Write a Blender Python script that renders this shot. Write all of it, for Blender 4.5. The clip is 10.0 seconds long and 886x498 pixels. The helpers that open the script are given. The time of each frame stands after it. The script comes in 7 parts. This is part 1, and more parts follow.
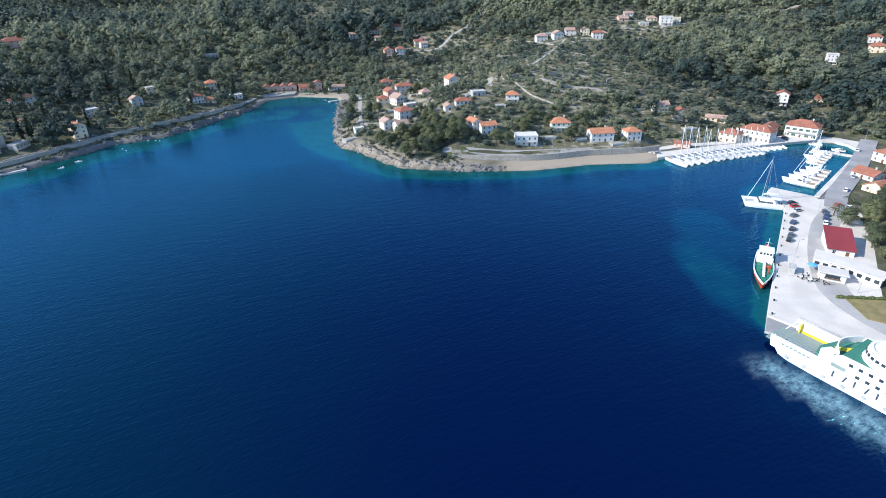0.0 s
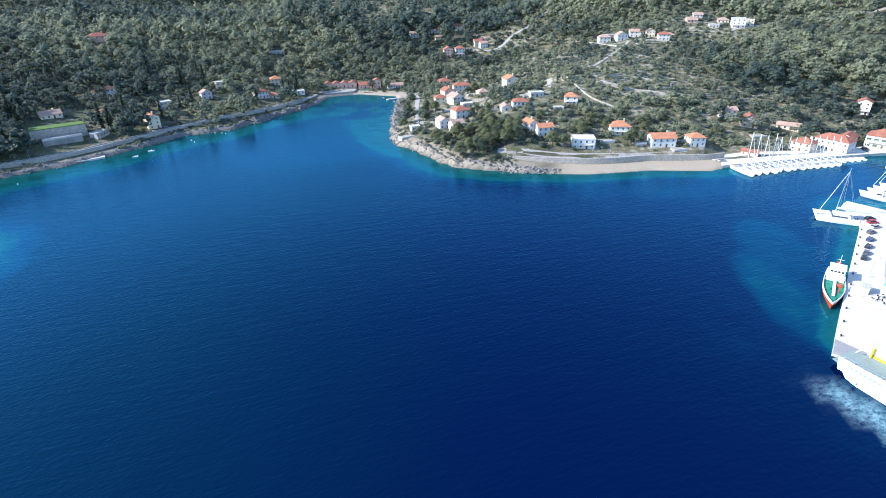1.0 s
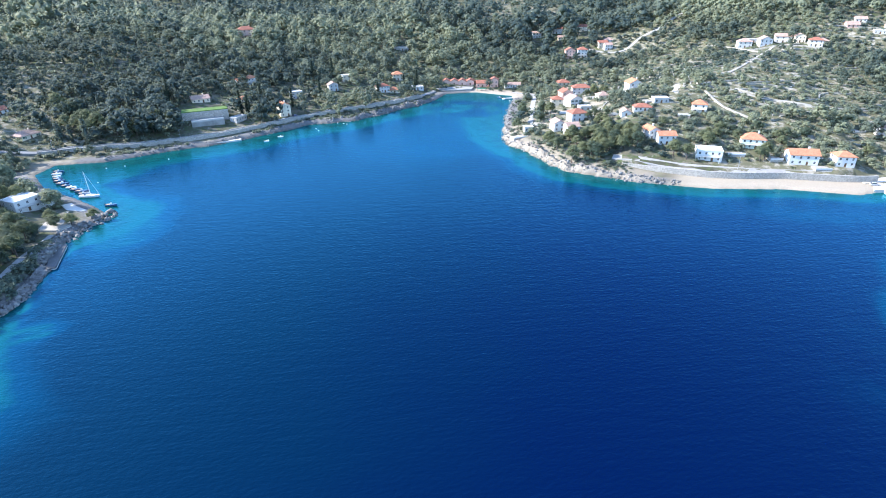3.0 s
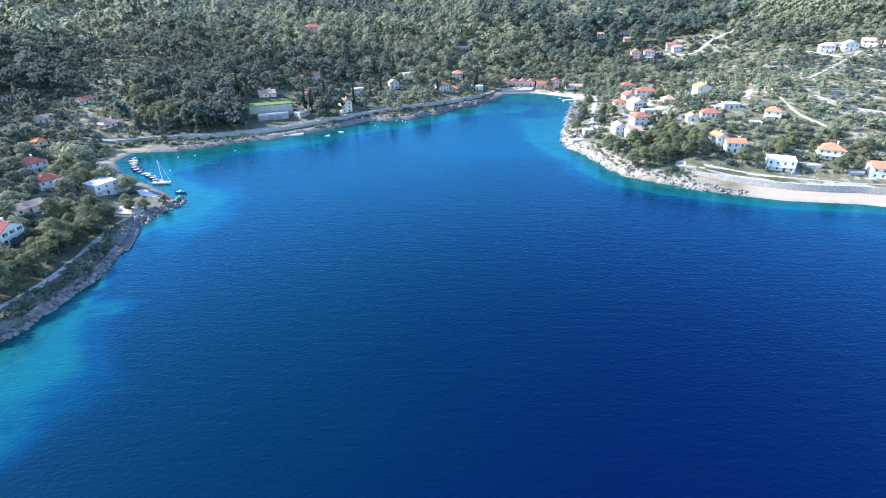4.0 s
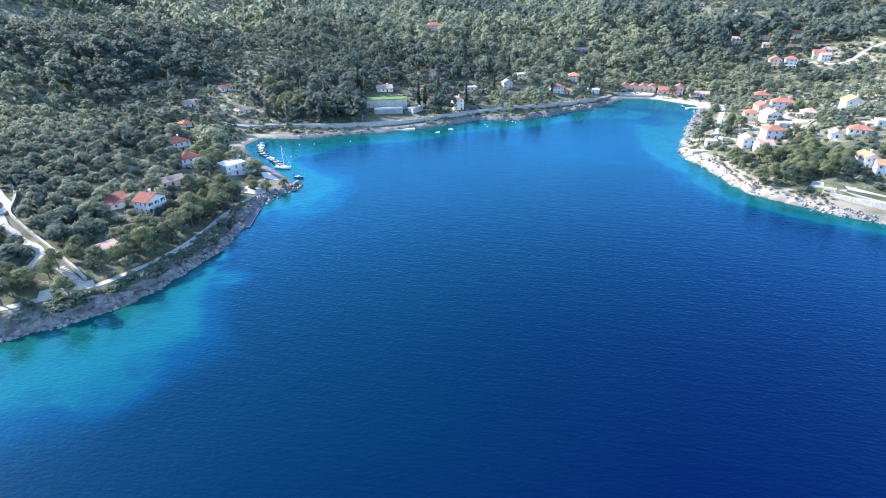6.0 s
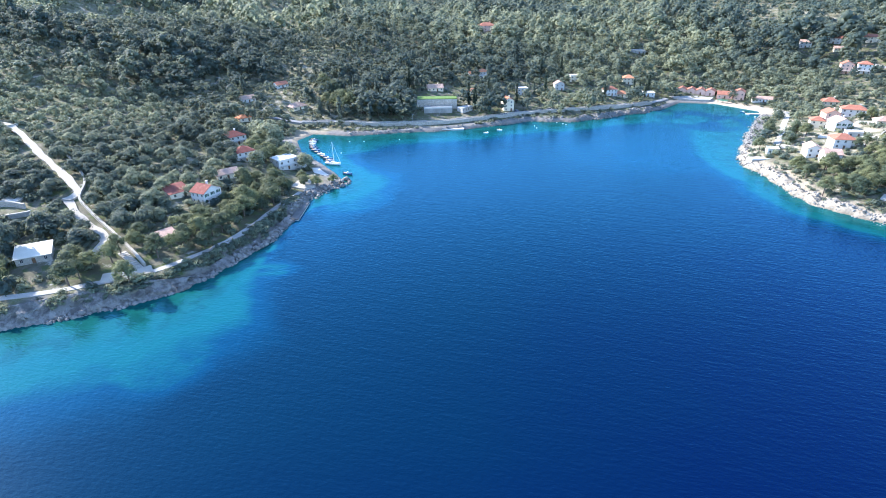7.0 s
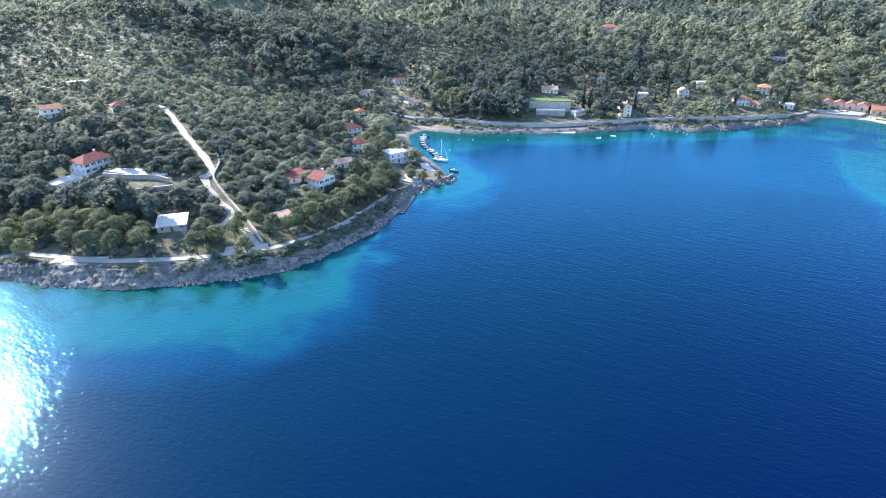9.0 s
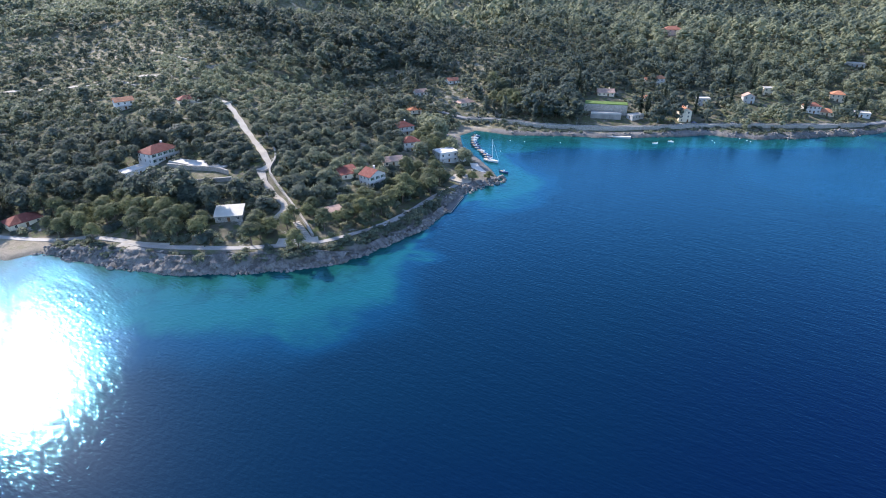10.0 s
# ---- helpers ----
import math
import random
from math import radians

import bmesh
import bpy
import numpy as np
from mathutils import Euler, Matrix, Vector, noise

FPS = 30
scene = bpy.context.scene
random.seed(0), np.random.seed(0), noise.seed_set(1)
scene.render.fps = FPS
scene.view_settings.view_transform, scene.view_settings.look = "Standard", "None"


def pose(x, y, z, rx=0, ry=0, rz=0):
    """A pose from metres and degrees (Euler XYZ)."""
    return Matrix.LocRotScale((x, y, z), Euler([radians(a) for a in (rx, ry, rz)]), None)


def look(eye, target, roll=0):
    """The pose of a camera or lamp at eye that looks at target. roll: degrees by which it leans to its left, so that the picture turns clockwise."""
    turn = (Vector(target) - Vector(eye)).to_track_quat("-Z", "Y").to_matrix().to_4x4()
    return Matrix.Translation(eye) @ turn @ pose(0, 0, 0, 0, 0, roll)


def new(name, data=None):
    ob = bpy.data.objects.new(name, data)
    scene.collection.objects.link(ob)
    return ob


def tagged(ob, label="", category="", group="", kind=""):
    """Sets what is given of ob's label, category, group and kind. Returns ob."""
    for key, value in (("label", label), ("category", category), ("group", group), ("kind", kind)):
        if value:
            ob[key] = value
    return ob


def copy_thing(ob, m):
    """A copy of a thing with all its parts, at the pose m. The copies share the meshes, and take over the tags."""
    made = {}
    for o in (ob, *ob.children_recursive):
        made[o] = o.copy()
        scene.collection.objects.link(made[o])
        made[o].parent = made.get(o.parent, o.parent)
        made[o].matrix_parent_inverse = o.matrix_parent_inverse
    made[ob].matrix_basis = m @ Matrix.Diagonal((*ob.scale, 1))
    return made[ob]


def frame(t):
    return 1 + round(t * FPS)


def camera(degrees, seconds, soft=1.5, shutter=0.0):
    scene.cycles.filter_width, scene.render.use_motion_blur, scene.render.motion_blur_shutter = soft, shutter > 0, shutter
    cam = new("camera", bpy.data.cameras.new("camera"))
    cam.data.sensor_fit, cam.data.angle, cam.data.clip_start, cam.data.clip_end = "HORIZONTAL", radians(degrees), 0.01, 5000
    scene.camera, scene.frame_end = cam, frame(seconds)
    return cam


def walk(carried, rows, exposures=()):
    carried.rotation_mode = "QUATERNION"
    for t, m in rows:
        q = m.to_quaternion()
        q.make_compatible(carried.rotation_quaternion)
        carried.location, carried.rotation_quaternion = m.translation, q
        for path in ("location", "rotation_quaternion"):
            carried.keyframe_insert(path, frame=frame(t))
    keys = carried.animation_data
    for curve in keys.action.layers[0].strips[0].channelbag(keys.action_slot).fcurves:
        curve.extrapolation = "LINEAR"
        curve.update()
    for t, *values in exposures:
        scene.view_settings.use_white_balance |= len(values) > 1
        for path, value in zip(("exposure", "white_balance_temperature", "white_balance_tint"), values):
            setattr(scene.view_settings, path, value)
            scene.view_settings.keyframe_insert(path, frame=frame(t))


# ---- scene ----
cam = camera(79.05, 10.0, soft=0.95)
PATH = [
    (0.0, pose(0, 0, 92, 62.871, 1.138, -0.338)),
    (0.5, pose(0, 0, 92, 62.919, 1.104, 2.596)),
    (1.0, pose(0, 0, 92, 62.964, 1.107, 5.639)),
    (1.5, pose(0, 0, 92, 63.011, 1.095, 8.757)),
    (2.0, pose(0, 0, 92, 63.056, 1.060, 11.821)),
    (2.5, pose(0, 0, 92, 63.086, 1.077, 14.816)),
    (4.0, pose(0, 0, 92, 63.163, 0.930, 23.937)),
    (4.5, pose(0, 0, 92, 63.212, 0.913, 27.340)),
    (5.0, pose(0, 0, 92, 63.258, 0.848, 30.362)),
    (5.5, pose(0, 0, 92, 63.286, 0.812, 33.085)),
    (7.0, pose(0, 0, 92, 63.376, 0.764, 40.908)),
    (7.5, pose(0, 0, 92, 63.432, 0.682, 43.696)),
    (8.0, pose(0, 0, 92, 63.470, 0.665, 46.570)),
    (8.5, pose(0, 0, 92, 63.485, 0.681, 49.683)),
    (9.0, pose(0, 0, 92, 63.515, 0.629, 52.682)),
    (9.5, pose(0, 0, 92, 63.556, 0.528, 55.487)),
    (10.0, pose(0, 0, 92, 63.586, 0.522, 58.241)),
]
walk(cam, PATH, [(0.0, 0.88, 6200, 11), (1.0, 1.32, 6050, 12), (2.0, 1.72, 6000, 12), (4.0, 1.92, 6000, 13), (5.5, 2.02, 6050, 13), (8.0, 2.17, 6200, 14), (9.0, 2.0, 6300, 16), (10.0, 1.42, 6450, 18)])

# ---- daylight ----
SUN_TO = Vector((-0.829, -0.196, 0.524)).normalized()
world = bpy.data.worlds.new("sky")
scene.world = world
world.use_nodes = True
sky = world.node_tree.nodes.new("ShaderNodeTexSky")
sky.sky_type, sky.sun_disc = "NISHITA", False
sky.sun_elevation, sky.sun_rotation = math.asin(SUN_TO.z), math.atan2(SUN_TO.x, SUN_TO.y)
sky.air_density, sky.dust_density, sky.ozone_density, sky.altitude = 1.0, 0.15, 3.5, 50
world.node_tree.nodes["Background"].inputs["Strength"].default_value = 0.15
world.node_tree.links.new(sky.outputs["Color"], world.node_tree.nodes["Background"].inputs["Color"])
sun = new("sun", bpy.data.lights.new("sun", "SUN"))
sun.data.energy, sun.data.angle, sun.data.color = 3.6, radians(0.53), (1.0, 0.94, 0.85)
sun.matrix_world = look(Vector((0, 0, 300)) + SUN_TO * 10, (0, 0, 300))

# ---- the lie of the land ----
# Shore from the south-west round the bay to the south-east: x, y, height of the bank, width of the level strip, width of the pale shallows.
SHORE_WEST = [
    (-2600, -1300, 3, 6, 20), (-700, -330, 3, 6, 20), (-340, -120, 2, 6, 22), (-262, -62, 1.0, 12, 30), (-238, -46, 0.8, 14, 34),
    (-240, -36, 1.0, 12, 34), (-229, -28, 3.0, 9, 60), (-205, -6, 4.4, 10, 66), (-192, 6, 4.6, 10, 54), (-183, 23, 4.6, 10, 56),
    (-175, 40, 4.6, 10, 58), (-169, 58, 4.6, 10, 52), (-171, 70, 4.6, 10, 30), (-176, 86, 4.6, 10, 14), (-180, 102, 4.4, 10, 5),
    (-191, 119, 3.6, 9, 4), (-202, 130, 2.0, 9, 12), (-207, 144, 1.5, 14, 34), (-210, 163, 1.2, 16, 34)]
SHORE_INLET = [
    (-224, 169, 1.4, 18, 26), (-243, 175, 1.4, 14, 26), (-271, 181, 1.4, 10, 30), (-297, 196, 0.8, 12, 40), (-302, 213, 0.8, 10, 44),
    (-279, 225, 1.6, 9, 52), (-257, 254, 1.6, 9, 44), (-241, 269, 1.7, 9, 42), (-230, 286, 1.7, 9, 42), (-219, 308, 1.7, 9, 44),
    (-207, 333, 1.8, 9, 46), (-193, 341, 2.0, 10, 44), (-180, 352, 2.2, 10, 34), (-170, 374, 2.2, 9, 34), (-154, 408, 2.4, 9, 46),
    (-148, 432, 1.6, 9, 80), (-146, 461, 1.2, 10, 80)]
SHORE_COVE = [
    (-122, 473, 0.8, 14, 90), (-88, 464, 0.8, 12, 90), (-84, 447, 1.5, 8, 80), (-76, 380, 2.4, 6, 55), (-70, 336, 2.6, 5, 34),
    (-62, 316, 2.8, 5, 26), (-43, 299, 2.8, 6, 24), (-32, 283, 2.8, 7, 24), (-19, 274, 2.6, 8, 24), (4, 269, 2.2, 10, 22),
    (33, 267, 1.3, 18, 20), (48, 267.5, 1.0, 18, 18), (79, 275, 1.0, 17, 16), (110, 275.5, 1.0, 19, 16), (115, 279, 1.1, 16, 14)]
SHORE_QUAY = [
    (120, 283, 1.2, 14, 10), (157, 293, 1.2, 14, 8), (201, 304, 1.2, 16, 10), (219, 308, 1.2, 20, 14), (230, 299, 1.2, 20, 16),
    (229, 287, 1.2, 20, 16), (219, 276, 1.2, 22, 14), (197, 254, 1.2, 22, 12), (175, 232, 1.2, 24, 12), (163, 221, 1.2, 24, 12),
    (150, 232, 1.2, 24, 12), (146, 226, 1.2, 24, 14), (148, 219, 1.2, 26, 20), (143, 207, 1.2, 28, 9), (114, 162, 1.2, 44, 8),
    (94, 130, 1.2, 50, 7), (100, 123, 1.2, 50, 14), (138, 58, 1.2, 40, 12), (190, 20, 2, 14, 14), (340, -60, 3, 8, 16), (2600, -900, 3, 8, 20)]
SHORE = np.array(SHORE_WEST + SHORE_INLET + SHORE_COVE + SHORE_QUAY, float)


def smooth(a, lo, hi):
    s = np.clip((a - lo) / (hi - lo), 0, 1)
    return s * s * (3 - 2 * s)


def lattice(ix, iy, seed):
    h = np.sin(ix * 127.1 + iy * 311.7 + seed * 74.7) * 43758.5453
    return h - np.floor(h)


def rough(x, y, size, seed=0, octaves=3):
    """Smooth value noise of mean 0 and range about -0.5 to 0.5, size metres from bump to bump."""
    total, gain = 0.0, 1.0
    for k in range(octaves):
        u, v = np.asarray(x, float) / size, np.asarray(y, float) / size
        iu, iv = np.floor(u), np.floor(v)
        fu, fv = u - iu, v - iv
        fu, fv = fu * fu * (3 - 2 * fu), fv * fv * (3 - 2 * fv)
        a = lattice(iu, iv, seed + k) * (1 - fu) + lattice(iu + 1, iv, seed + k) * fu
        b = lattice(iu, iv + 1, seed + k) * (1 - fu) + lattice(iu + 1, iv + 1, seed + k) * fu
        total = total + gain * (a * (1 - fv) + b * fv - 0.5)
        gain, size = gain * 0.5, size * 0.5
    return total


def shore_at(x, y):
    """Signed distance to the shore (land positive), and the bank, level strip and shallows of its nearest stretch."""
    x, y = np.asarray(x, float).ravel(), np.asarray(y, float).ravel()
    best, data = np.full(x.shape, 1e9), np.zeros((len(x), 3))
    water = np.zeros(x.shape, bool)
    ring = np.vstack([SHORE, [(2600, -4200, 3, 8, 20), (-2600, -4200, 3, 8, 20)]])
    for k in range(len(ring)):
        a, b = ring[k], ring[(k + 1) % len(ring)]
        with np.errstate(divide="ignore", invalid="ignore"):
            water ^= ((a[1] > y) != (b[1] > y)) & (x < (b[0] - a[0]) * (y - a[1]) / (b[1] - a[1]) + a[0])
        if k >= len(SHORE) - 1:
            continue
        e = b[:2] - a[:2]
        s = np.clip(((x - a[0]) * e[0] + (y - a[1]) * e[1]) / (e @ e), 0, 1)
        d = np.hypot(x - a[0] - s * e[0], y - a[1] - s * e[1])
        near = d < best
        best[near] = d[near]
        data[near] = (a[2:] + s[:, None] * (b[2:] - a[2:]))[near]
    signed = np.where(water, -best, best)
    craggy = smooth(data[:, 0], 1.25, 2.2) * np.clip(1.4 - np.abs(signed) / 14, 0, 1)
    return signed + craggy * (rough(x, y, 11, 71, 2) * 4.0 + rough(x, y, 4.5, 77, 2) * 2.2), data


RISE_AT, RISE_TO = [0, 40, 100, 220, 400, 700, 1100, 3000], [0, 6.5, 17, 45, 70, 93, 114, 150]


def ground_from(x, y, d, data):
    far_in = smooth(d, 18, 55)[:, None]
    data = data * (1 - far_in) + np.array([2.4, 10.0, 20.0]) * far_in
    inland = np.maximum(d - data[:, 1], 0)
    hills = rough(x, y, 170, 5, 2) * (np.clip(inland * 0.10, 0, 16) + np.clip((inland - 170) * 0.10, 0, 26) * (1 + 0.8 * smooth(-x, 160, 330))) + rough(x, y, 26, 9, 2) * np.clip(inland * 0.03, 0, 1.6)
    cliff = data[:, 0] * smooth(d, -0.6, 1.0 + data[:, 0] * np.where(data[:, 0] > 3.2, 1.5, 0.75))
    crag = (rough(x, y, 5.0, 3, 2) + 0.6 * rough(x, y, 2.6, 4, 1)) * smooth(data[:, 0], 1.4, 3.0) * smooth(d, 0.2, 2) * (1 - smooth(d, 4.5, 7)) * 4.2
    step = 3.0 * smooth(x, -6, 12) * (1 - smooth(x, 112, 122)) * (y > 250) * smooth(d, 15.4, 16.6)
    land = 0.05 + step + cliff + crag + np.interp(inland, RISE_AT, RISE_TO) + hills
    return np.where(d > 0, land, np.maximum(d * 0.35, -14) - 0.05)


def ground(x, y):
    """Height of the ground at one place."""
    d, data = shore_at([x], [y])
    return float(ground_from(np.array([x]), np.array([y]), d, data)[0])


# patches of pale sand under shallow water: x, y, radii and strength
SHALLOWS = [(-134, 38, 16, 18, 0.52), (-156, 88, 7, 8, 0.56), (-176, 130, 8, 12, 0.30), (-184, 150, 16, 24, 0.50), (91, 156, 12, 34, 0.46), (104, 190, 16, 30, 0.34),
            (-104, 355, 46, 110, 0.34), (-130, 330, 60, 80, 0.22), (70, 255, 60, 26, 0.24), (-120, 420, 40, 60, 0.60), (-70, 350, 20, 40, 0.40), (-265, 210, 34, 30, 0.62)]

# ---- materials ----
class Nodes:
    """A material's node tree, with short ways to the nodes it needs."""

    def __init__(self, name):
        self.m = bpy.data.materials.new(name)
        self.m.use_nodes = True
        self.t = self.m.node_tree
        self.b = self.t.nodes["Principled BSDF"]

    def put(self, socket, value):
        if isinstance(value, bpy.types.NodeSocket):
            self.t.links.new(value, socket)
        elif isinstance(value, tuple) and len(value) == 3 and socket.type == "RGBA":
            socket.default_value = (*value, 1)
        else:
            socket.default_value = value

    def set(self, **inputs):
        for key, value in inputs.items():
            self.put(self.b.inputs[key.replace("_", " ")], value)
        return self

    def coords(self, kind="Object", scale=(1, 1, 1), turn=0):
        c, m = self.t.nodes.new("ShaderNodeTexCoord"), self.t.nodes.new("ShaderNodeMapping")
        m.inputs["Scale"].default_value = scale
        at = c.outputs[kind]
        if turn:
            first = self.t.nodes.new("ShaderNodeMapping")
            first.inputs["Rotation"].default_value = (0, 0, radians(-turn))
            self.t.links.new(at, first.inputs["Vector"])
            at = first.outputs["Vector"]
        self.t.links.new(at, m.inputs["Vector"])
        return m.outputs["Vector"]

    def noise(self, scale, detail=3, at=None, rough=0.55):
        n = self.t.nodes.new("ShaderNodeTexNoise")
        n.inputs["Scale"].default_value, n.inputs["Detail"].default_value, n.inputs["Roughness"].default_value = scale, detail, rough
        self.t.links.new(at or self.coords(), n.inputs["Vector"])
        return n.outputs["Fac"]

    def wave(self, scale, at=None, axis="X", profile="SIN"):
        n = self.t.nodes.new("ShaderNodeTexWave")
        n.bands_direction, n.wave_profile = axis, profile
        n.inputs["Scale"].default_value = scale
        self.t.links.new(at or self.coords(), n.inputs["Vector"])
        return n.outputs["Fac"]

    def cells(self, scale, at=None, out="Color"):
        n = self.t.nodes.new("ShaderNodeTexVoronoi")
        n.inputs["Scale"].default_value = scale
        self.t.links.new(at or self.coords(), n.inputs["Vector"])
        return n.outputs[out]

    def bricks(self, a, b, mortar, width, height, gap, at):
        n = self.t.nodes.new("ShaderNodeTexBrick")
        for key, value in (("Color1", (*a, 1)), ("Color2", (*b, 1)), ("Mortar", (*mortar, 1)), ("Scale", 1.0), ("Mortar Size", gap), ("Brick Width", width), ("Row Height", height)):
            n.inputs[key].default_value = value
        self.t.links.new(at, n.inputs["Vector"])
        return n.outputs["Color"]

    def step(self, value, lo, hi, a=0.0, b=1.0):
        n = self.t.nodes.new("ShaderNodeMapRange")
        n.interpolation_type = "SMOOTHSTEP"
        for key, v in (("Value", value), ("From Min", lo), ("From Max", hi), ("To Min", a), ("To Max", b)):
            self.put(n.inputs[key], v)
        return n.outputs["Result"]

    def mix(self, fac, a, b):
        n = self.t.nodes.new("ShaderNodeMix")
        n.data_type = "RGBA"
        self.put(n.inputs[0], fac), self.put(n.inputs[6], a), self.put(n.inputs[7], b)
        return n.outputs[2]

    def sums(self, op, a, b=0.0):
        n = self.t.nodes.new("ShaderNodeMath")
        n.operation = op
        self.put(n.inputs[0], a), self.put(n.inputs[1], b)
        return n.outputs[0]

    def attr(self, name):
        n = self.t.nodes.new("ShaderNodeAttribute")
        n.attribute_name = name
        return n.outputs["Fac"]

    def chance(self):
        return self.t.nodes.new("ShaderNodeObjectInfo").outputs["Random"]

    def island(self):
        return self.t.nodes.new("ShaderNodeNewGeometry").outputs["Random Per Island"]

    def bump(self, height, strength=0.4, distance=0.05):
        n = self.t.nodes.new("ShaderNodeBump")
        n.inputs["Strength"].default_value, n.inputs["Distance"].default_value = strength, distance
        self.t.links.new(height, n.inputs["Height"])
        self.t.links.new(n.outputs["Normal"], self.b.inputs["Normal"])
        return self


def shade(c, k):
    return tuple(min(1, v * k) for v in c)


MADE = {}


def plain(name, colour, rough=0.6, vary=0.12, size=1.2, metal=0.0, bump=0.15, spec=0.3):
    """A surface of one paint or stuff, with stains at two scales and a fine relief."""
    if name not in MADE:
        n = Nodes(name)
        big, fine = n.noise(1 / (size * 3), 3), n.noise(6 / size, 4)
        c = n.mix(n.step(big, 0.3, 0.7), shade(colour, 1 - vary), shade(colour, 1 + vary))
        c = n.mix(n.step(fine, 0.35, 0.75, 0, 0.5), c, shade(colour, 1 - 1.6 * vary))
        n.set(Base_Color=c, Roughness=n.step(fine, 0.2, 0.8, rough * 0.85, min(1, rough * 1.12)), Metallic=metal, Specular_IOR_Level=spec)
        MADE[name] = n.bump(fine, bump, 0.02).m
    return MADE[name]


def tiles(name, colour):
    """Rows of curved clay tiles, each with its own tone, and paler weathering."""
    if name not in MADE:
        n = Nodes(name)
        row, col = n.wave(1.6, axis="Z"), n.wave(1.5, axis="X")
        spot = n.cells(2.6)
        c = n.mix(n.step(n.noise(0.35, 4), 0.3, 0.72), shade(colour, 0.78), shade(colour, 1.15))
        c = n.mix(0.3, c, n.mix(spot, shade(colour, 0.6), shade(colour, 1.45)))
        c = n.mix(n.step(n.noise(1.3, 5), 0.58, 0.78, 0, 0.55), c, (0.42, 0.33, 0.25))
        n.set(Base_Color=c, Roughness=0.85, Specular_IOR_Level=0.2)
        MADE[name] = n.bump(n.sums("ADD", row, col), 0.5, 0.06).m
    return MADE[name]


def foliage(name, dark, light, tone="object"):
    """Leaves: part of the light goes through them."""
    n = Nodes(name)
    t = n.attr("tone") if tone == "mesh" else n.chance()
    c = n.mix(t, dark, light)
    c = n.mix(n.step(n.island(), 0.0, 1.0, 0.0, 0.12), c, shade(light, 1.2))
    c = n.mix(n.step(n.noise(0.9, 2), 0.45, 0.75, 0, 0.4), c, shade(dark, 0.75))
    n.set(Base_Color=c, Roughness=0.7, Specular_IOR_Level=0.2)
    thin, both = n.t.nodes.new("ShaderNodeBsdfTranslucent"), n.t.nodes.new("ShaderNodeMixShader")
    n.put(thin.inputs["Color"], n.mix(0.5, c, shade(light, 1.5)))
    both.inputs[0].default_value = 0.42
    n.t.links.new(n.b.outputs[0], both.inputs[1]), n.t.links.new(thin.outputs[0], both.inputs[2])
    n.t.links.new(both.outputs[0], n.t.nodes["Material Output"].inputs["Surface"])
    return n.m


PINE = foliage("pine_needles", (0.052, 0.080, 0.060), (0.205, 0.218, 0.108))
CYPRESS = foliage("cypress_leaves", (0.026, 0.044, 0.034), (0.040, 0.058, 0.038))
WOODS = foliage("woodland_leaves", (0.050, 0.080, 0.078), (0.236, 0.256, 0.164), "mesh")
BARK = plain("bark", (0.13, 0.10, 0.08), 0.9, 0.25, 0.4, bump=0.6)
WHITE = plain("white_render", (0.65, 0.63, 0.595), 0.75, 0.05, 1.5)
CREAM = plain("cream_render", (0.72, 0.62, 0.47), 0.8, 0.07, 1.5)
PINK = plain("pink_render", (0.70, 0.45, 0.36), 0.8, 0.07, 1.5)
GREY = plain("grey_render", (0.45, 0.44, 0.42), 0.85, 0.10, 1.5)
MINT = plain("pale_green_render", (0.62, 0.68, 0.60), 0.8, 0.05, 1.5)
ORANGE = tiles("orange_clay_tiles", (0.47, 0.205, 0.115))
RED = tiles("red_clay_tiles", (0.33, 0.135, 0.09))
DEEP = tiles("deep_red_clay_tiles", (0.205, 0.066, 0.052))
FADED = tiles("faded_clay_tiles", (0.43, 0.29, 0.23))
GLASS = Nodes("dark_window_glass").set(Base_Color=(0.03, 0.04, 0.05), Roughness=0.08, Specular_IOR_Level=0.6).m
FRAME = plain("window_frame_paint", (0.62, 0.60, 0.56), 0.5, 0.05, 0.3)
SHUTTER = plain("green_shutter_paint", (0.05, 0.14, 0.09), 0.6, 0.12, 0.3)
TIMBER = plain("brown_timber", (0.16, 0.09, 0.05), 0.7, 0.2, 0.3)
CONCRETE = plain("concrete", (0.50, 0.48, 0.45), 0.85, 0.12, 2.0)
LANE = plain("pale_concrete_lane", (0.33, 0.315, 0.29), 0.85, 0.14, 2.0)
PAVING = plain("pale_stone_paving", (0.62, 0.575, 0.51), 0.8, 0.12, 3.0)
ASPHALT = plain("worn_asphalt", (0.31, 0.305, 0.30), 0.9, 0.15, 3.0)
GRAVEL = plain("pale_gravel", (0.37, 0.34, 0.29), 0.95, 0.14, 1.5, bump=0.5)
LAWN = plain("lawn_grass", (0.10, 0.17, 0.04), 0.9, 0.2, 0.8, bump=0.5)
GELCOAT = plain("white_gelcoat", (0.80, 0.80, 0.79), 0.25, 0.03, 2.0, bump=0.03, spec=0.5)
STEEL = plain("brushed_steel", (0.62, 0.63, 0.64), 0.35, 0.05, 0.2, 0.8, 0.05)
RUBBER = plain("black_rubber", (0.025, 0.025, 0.025), 0.8, 0.2, 0.3)


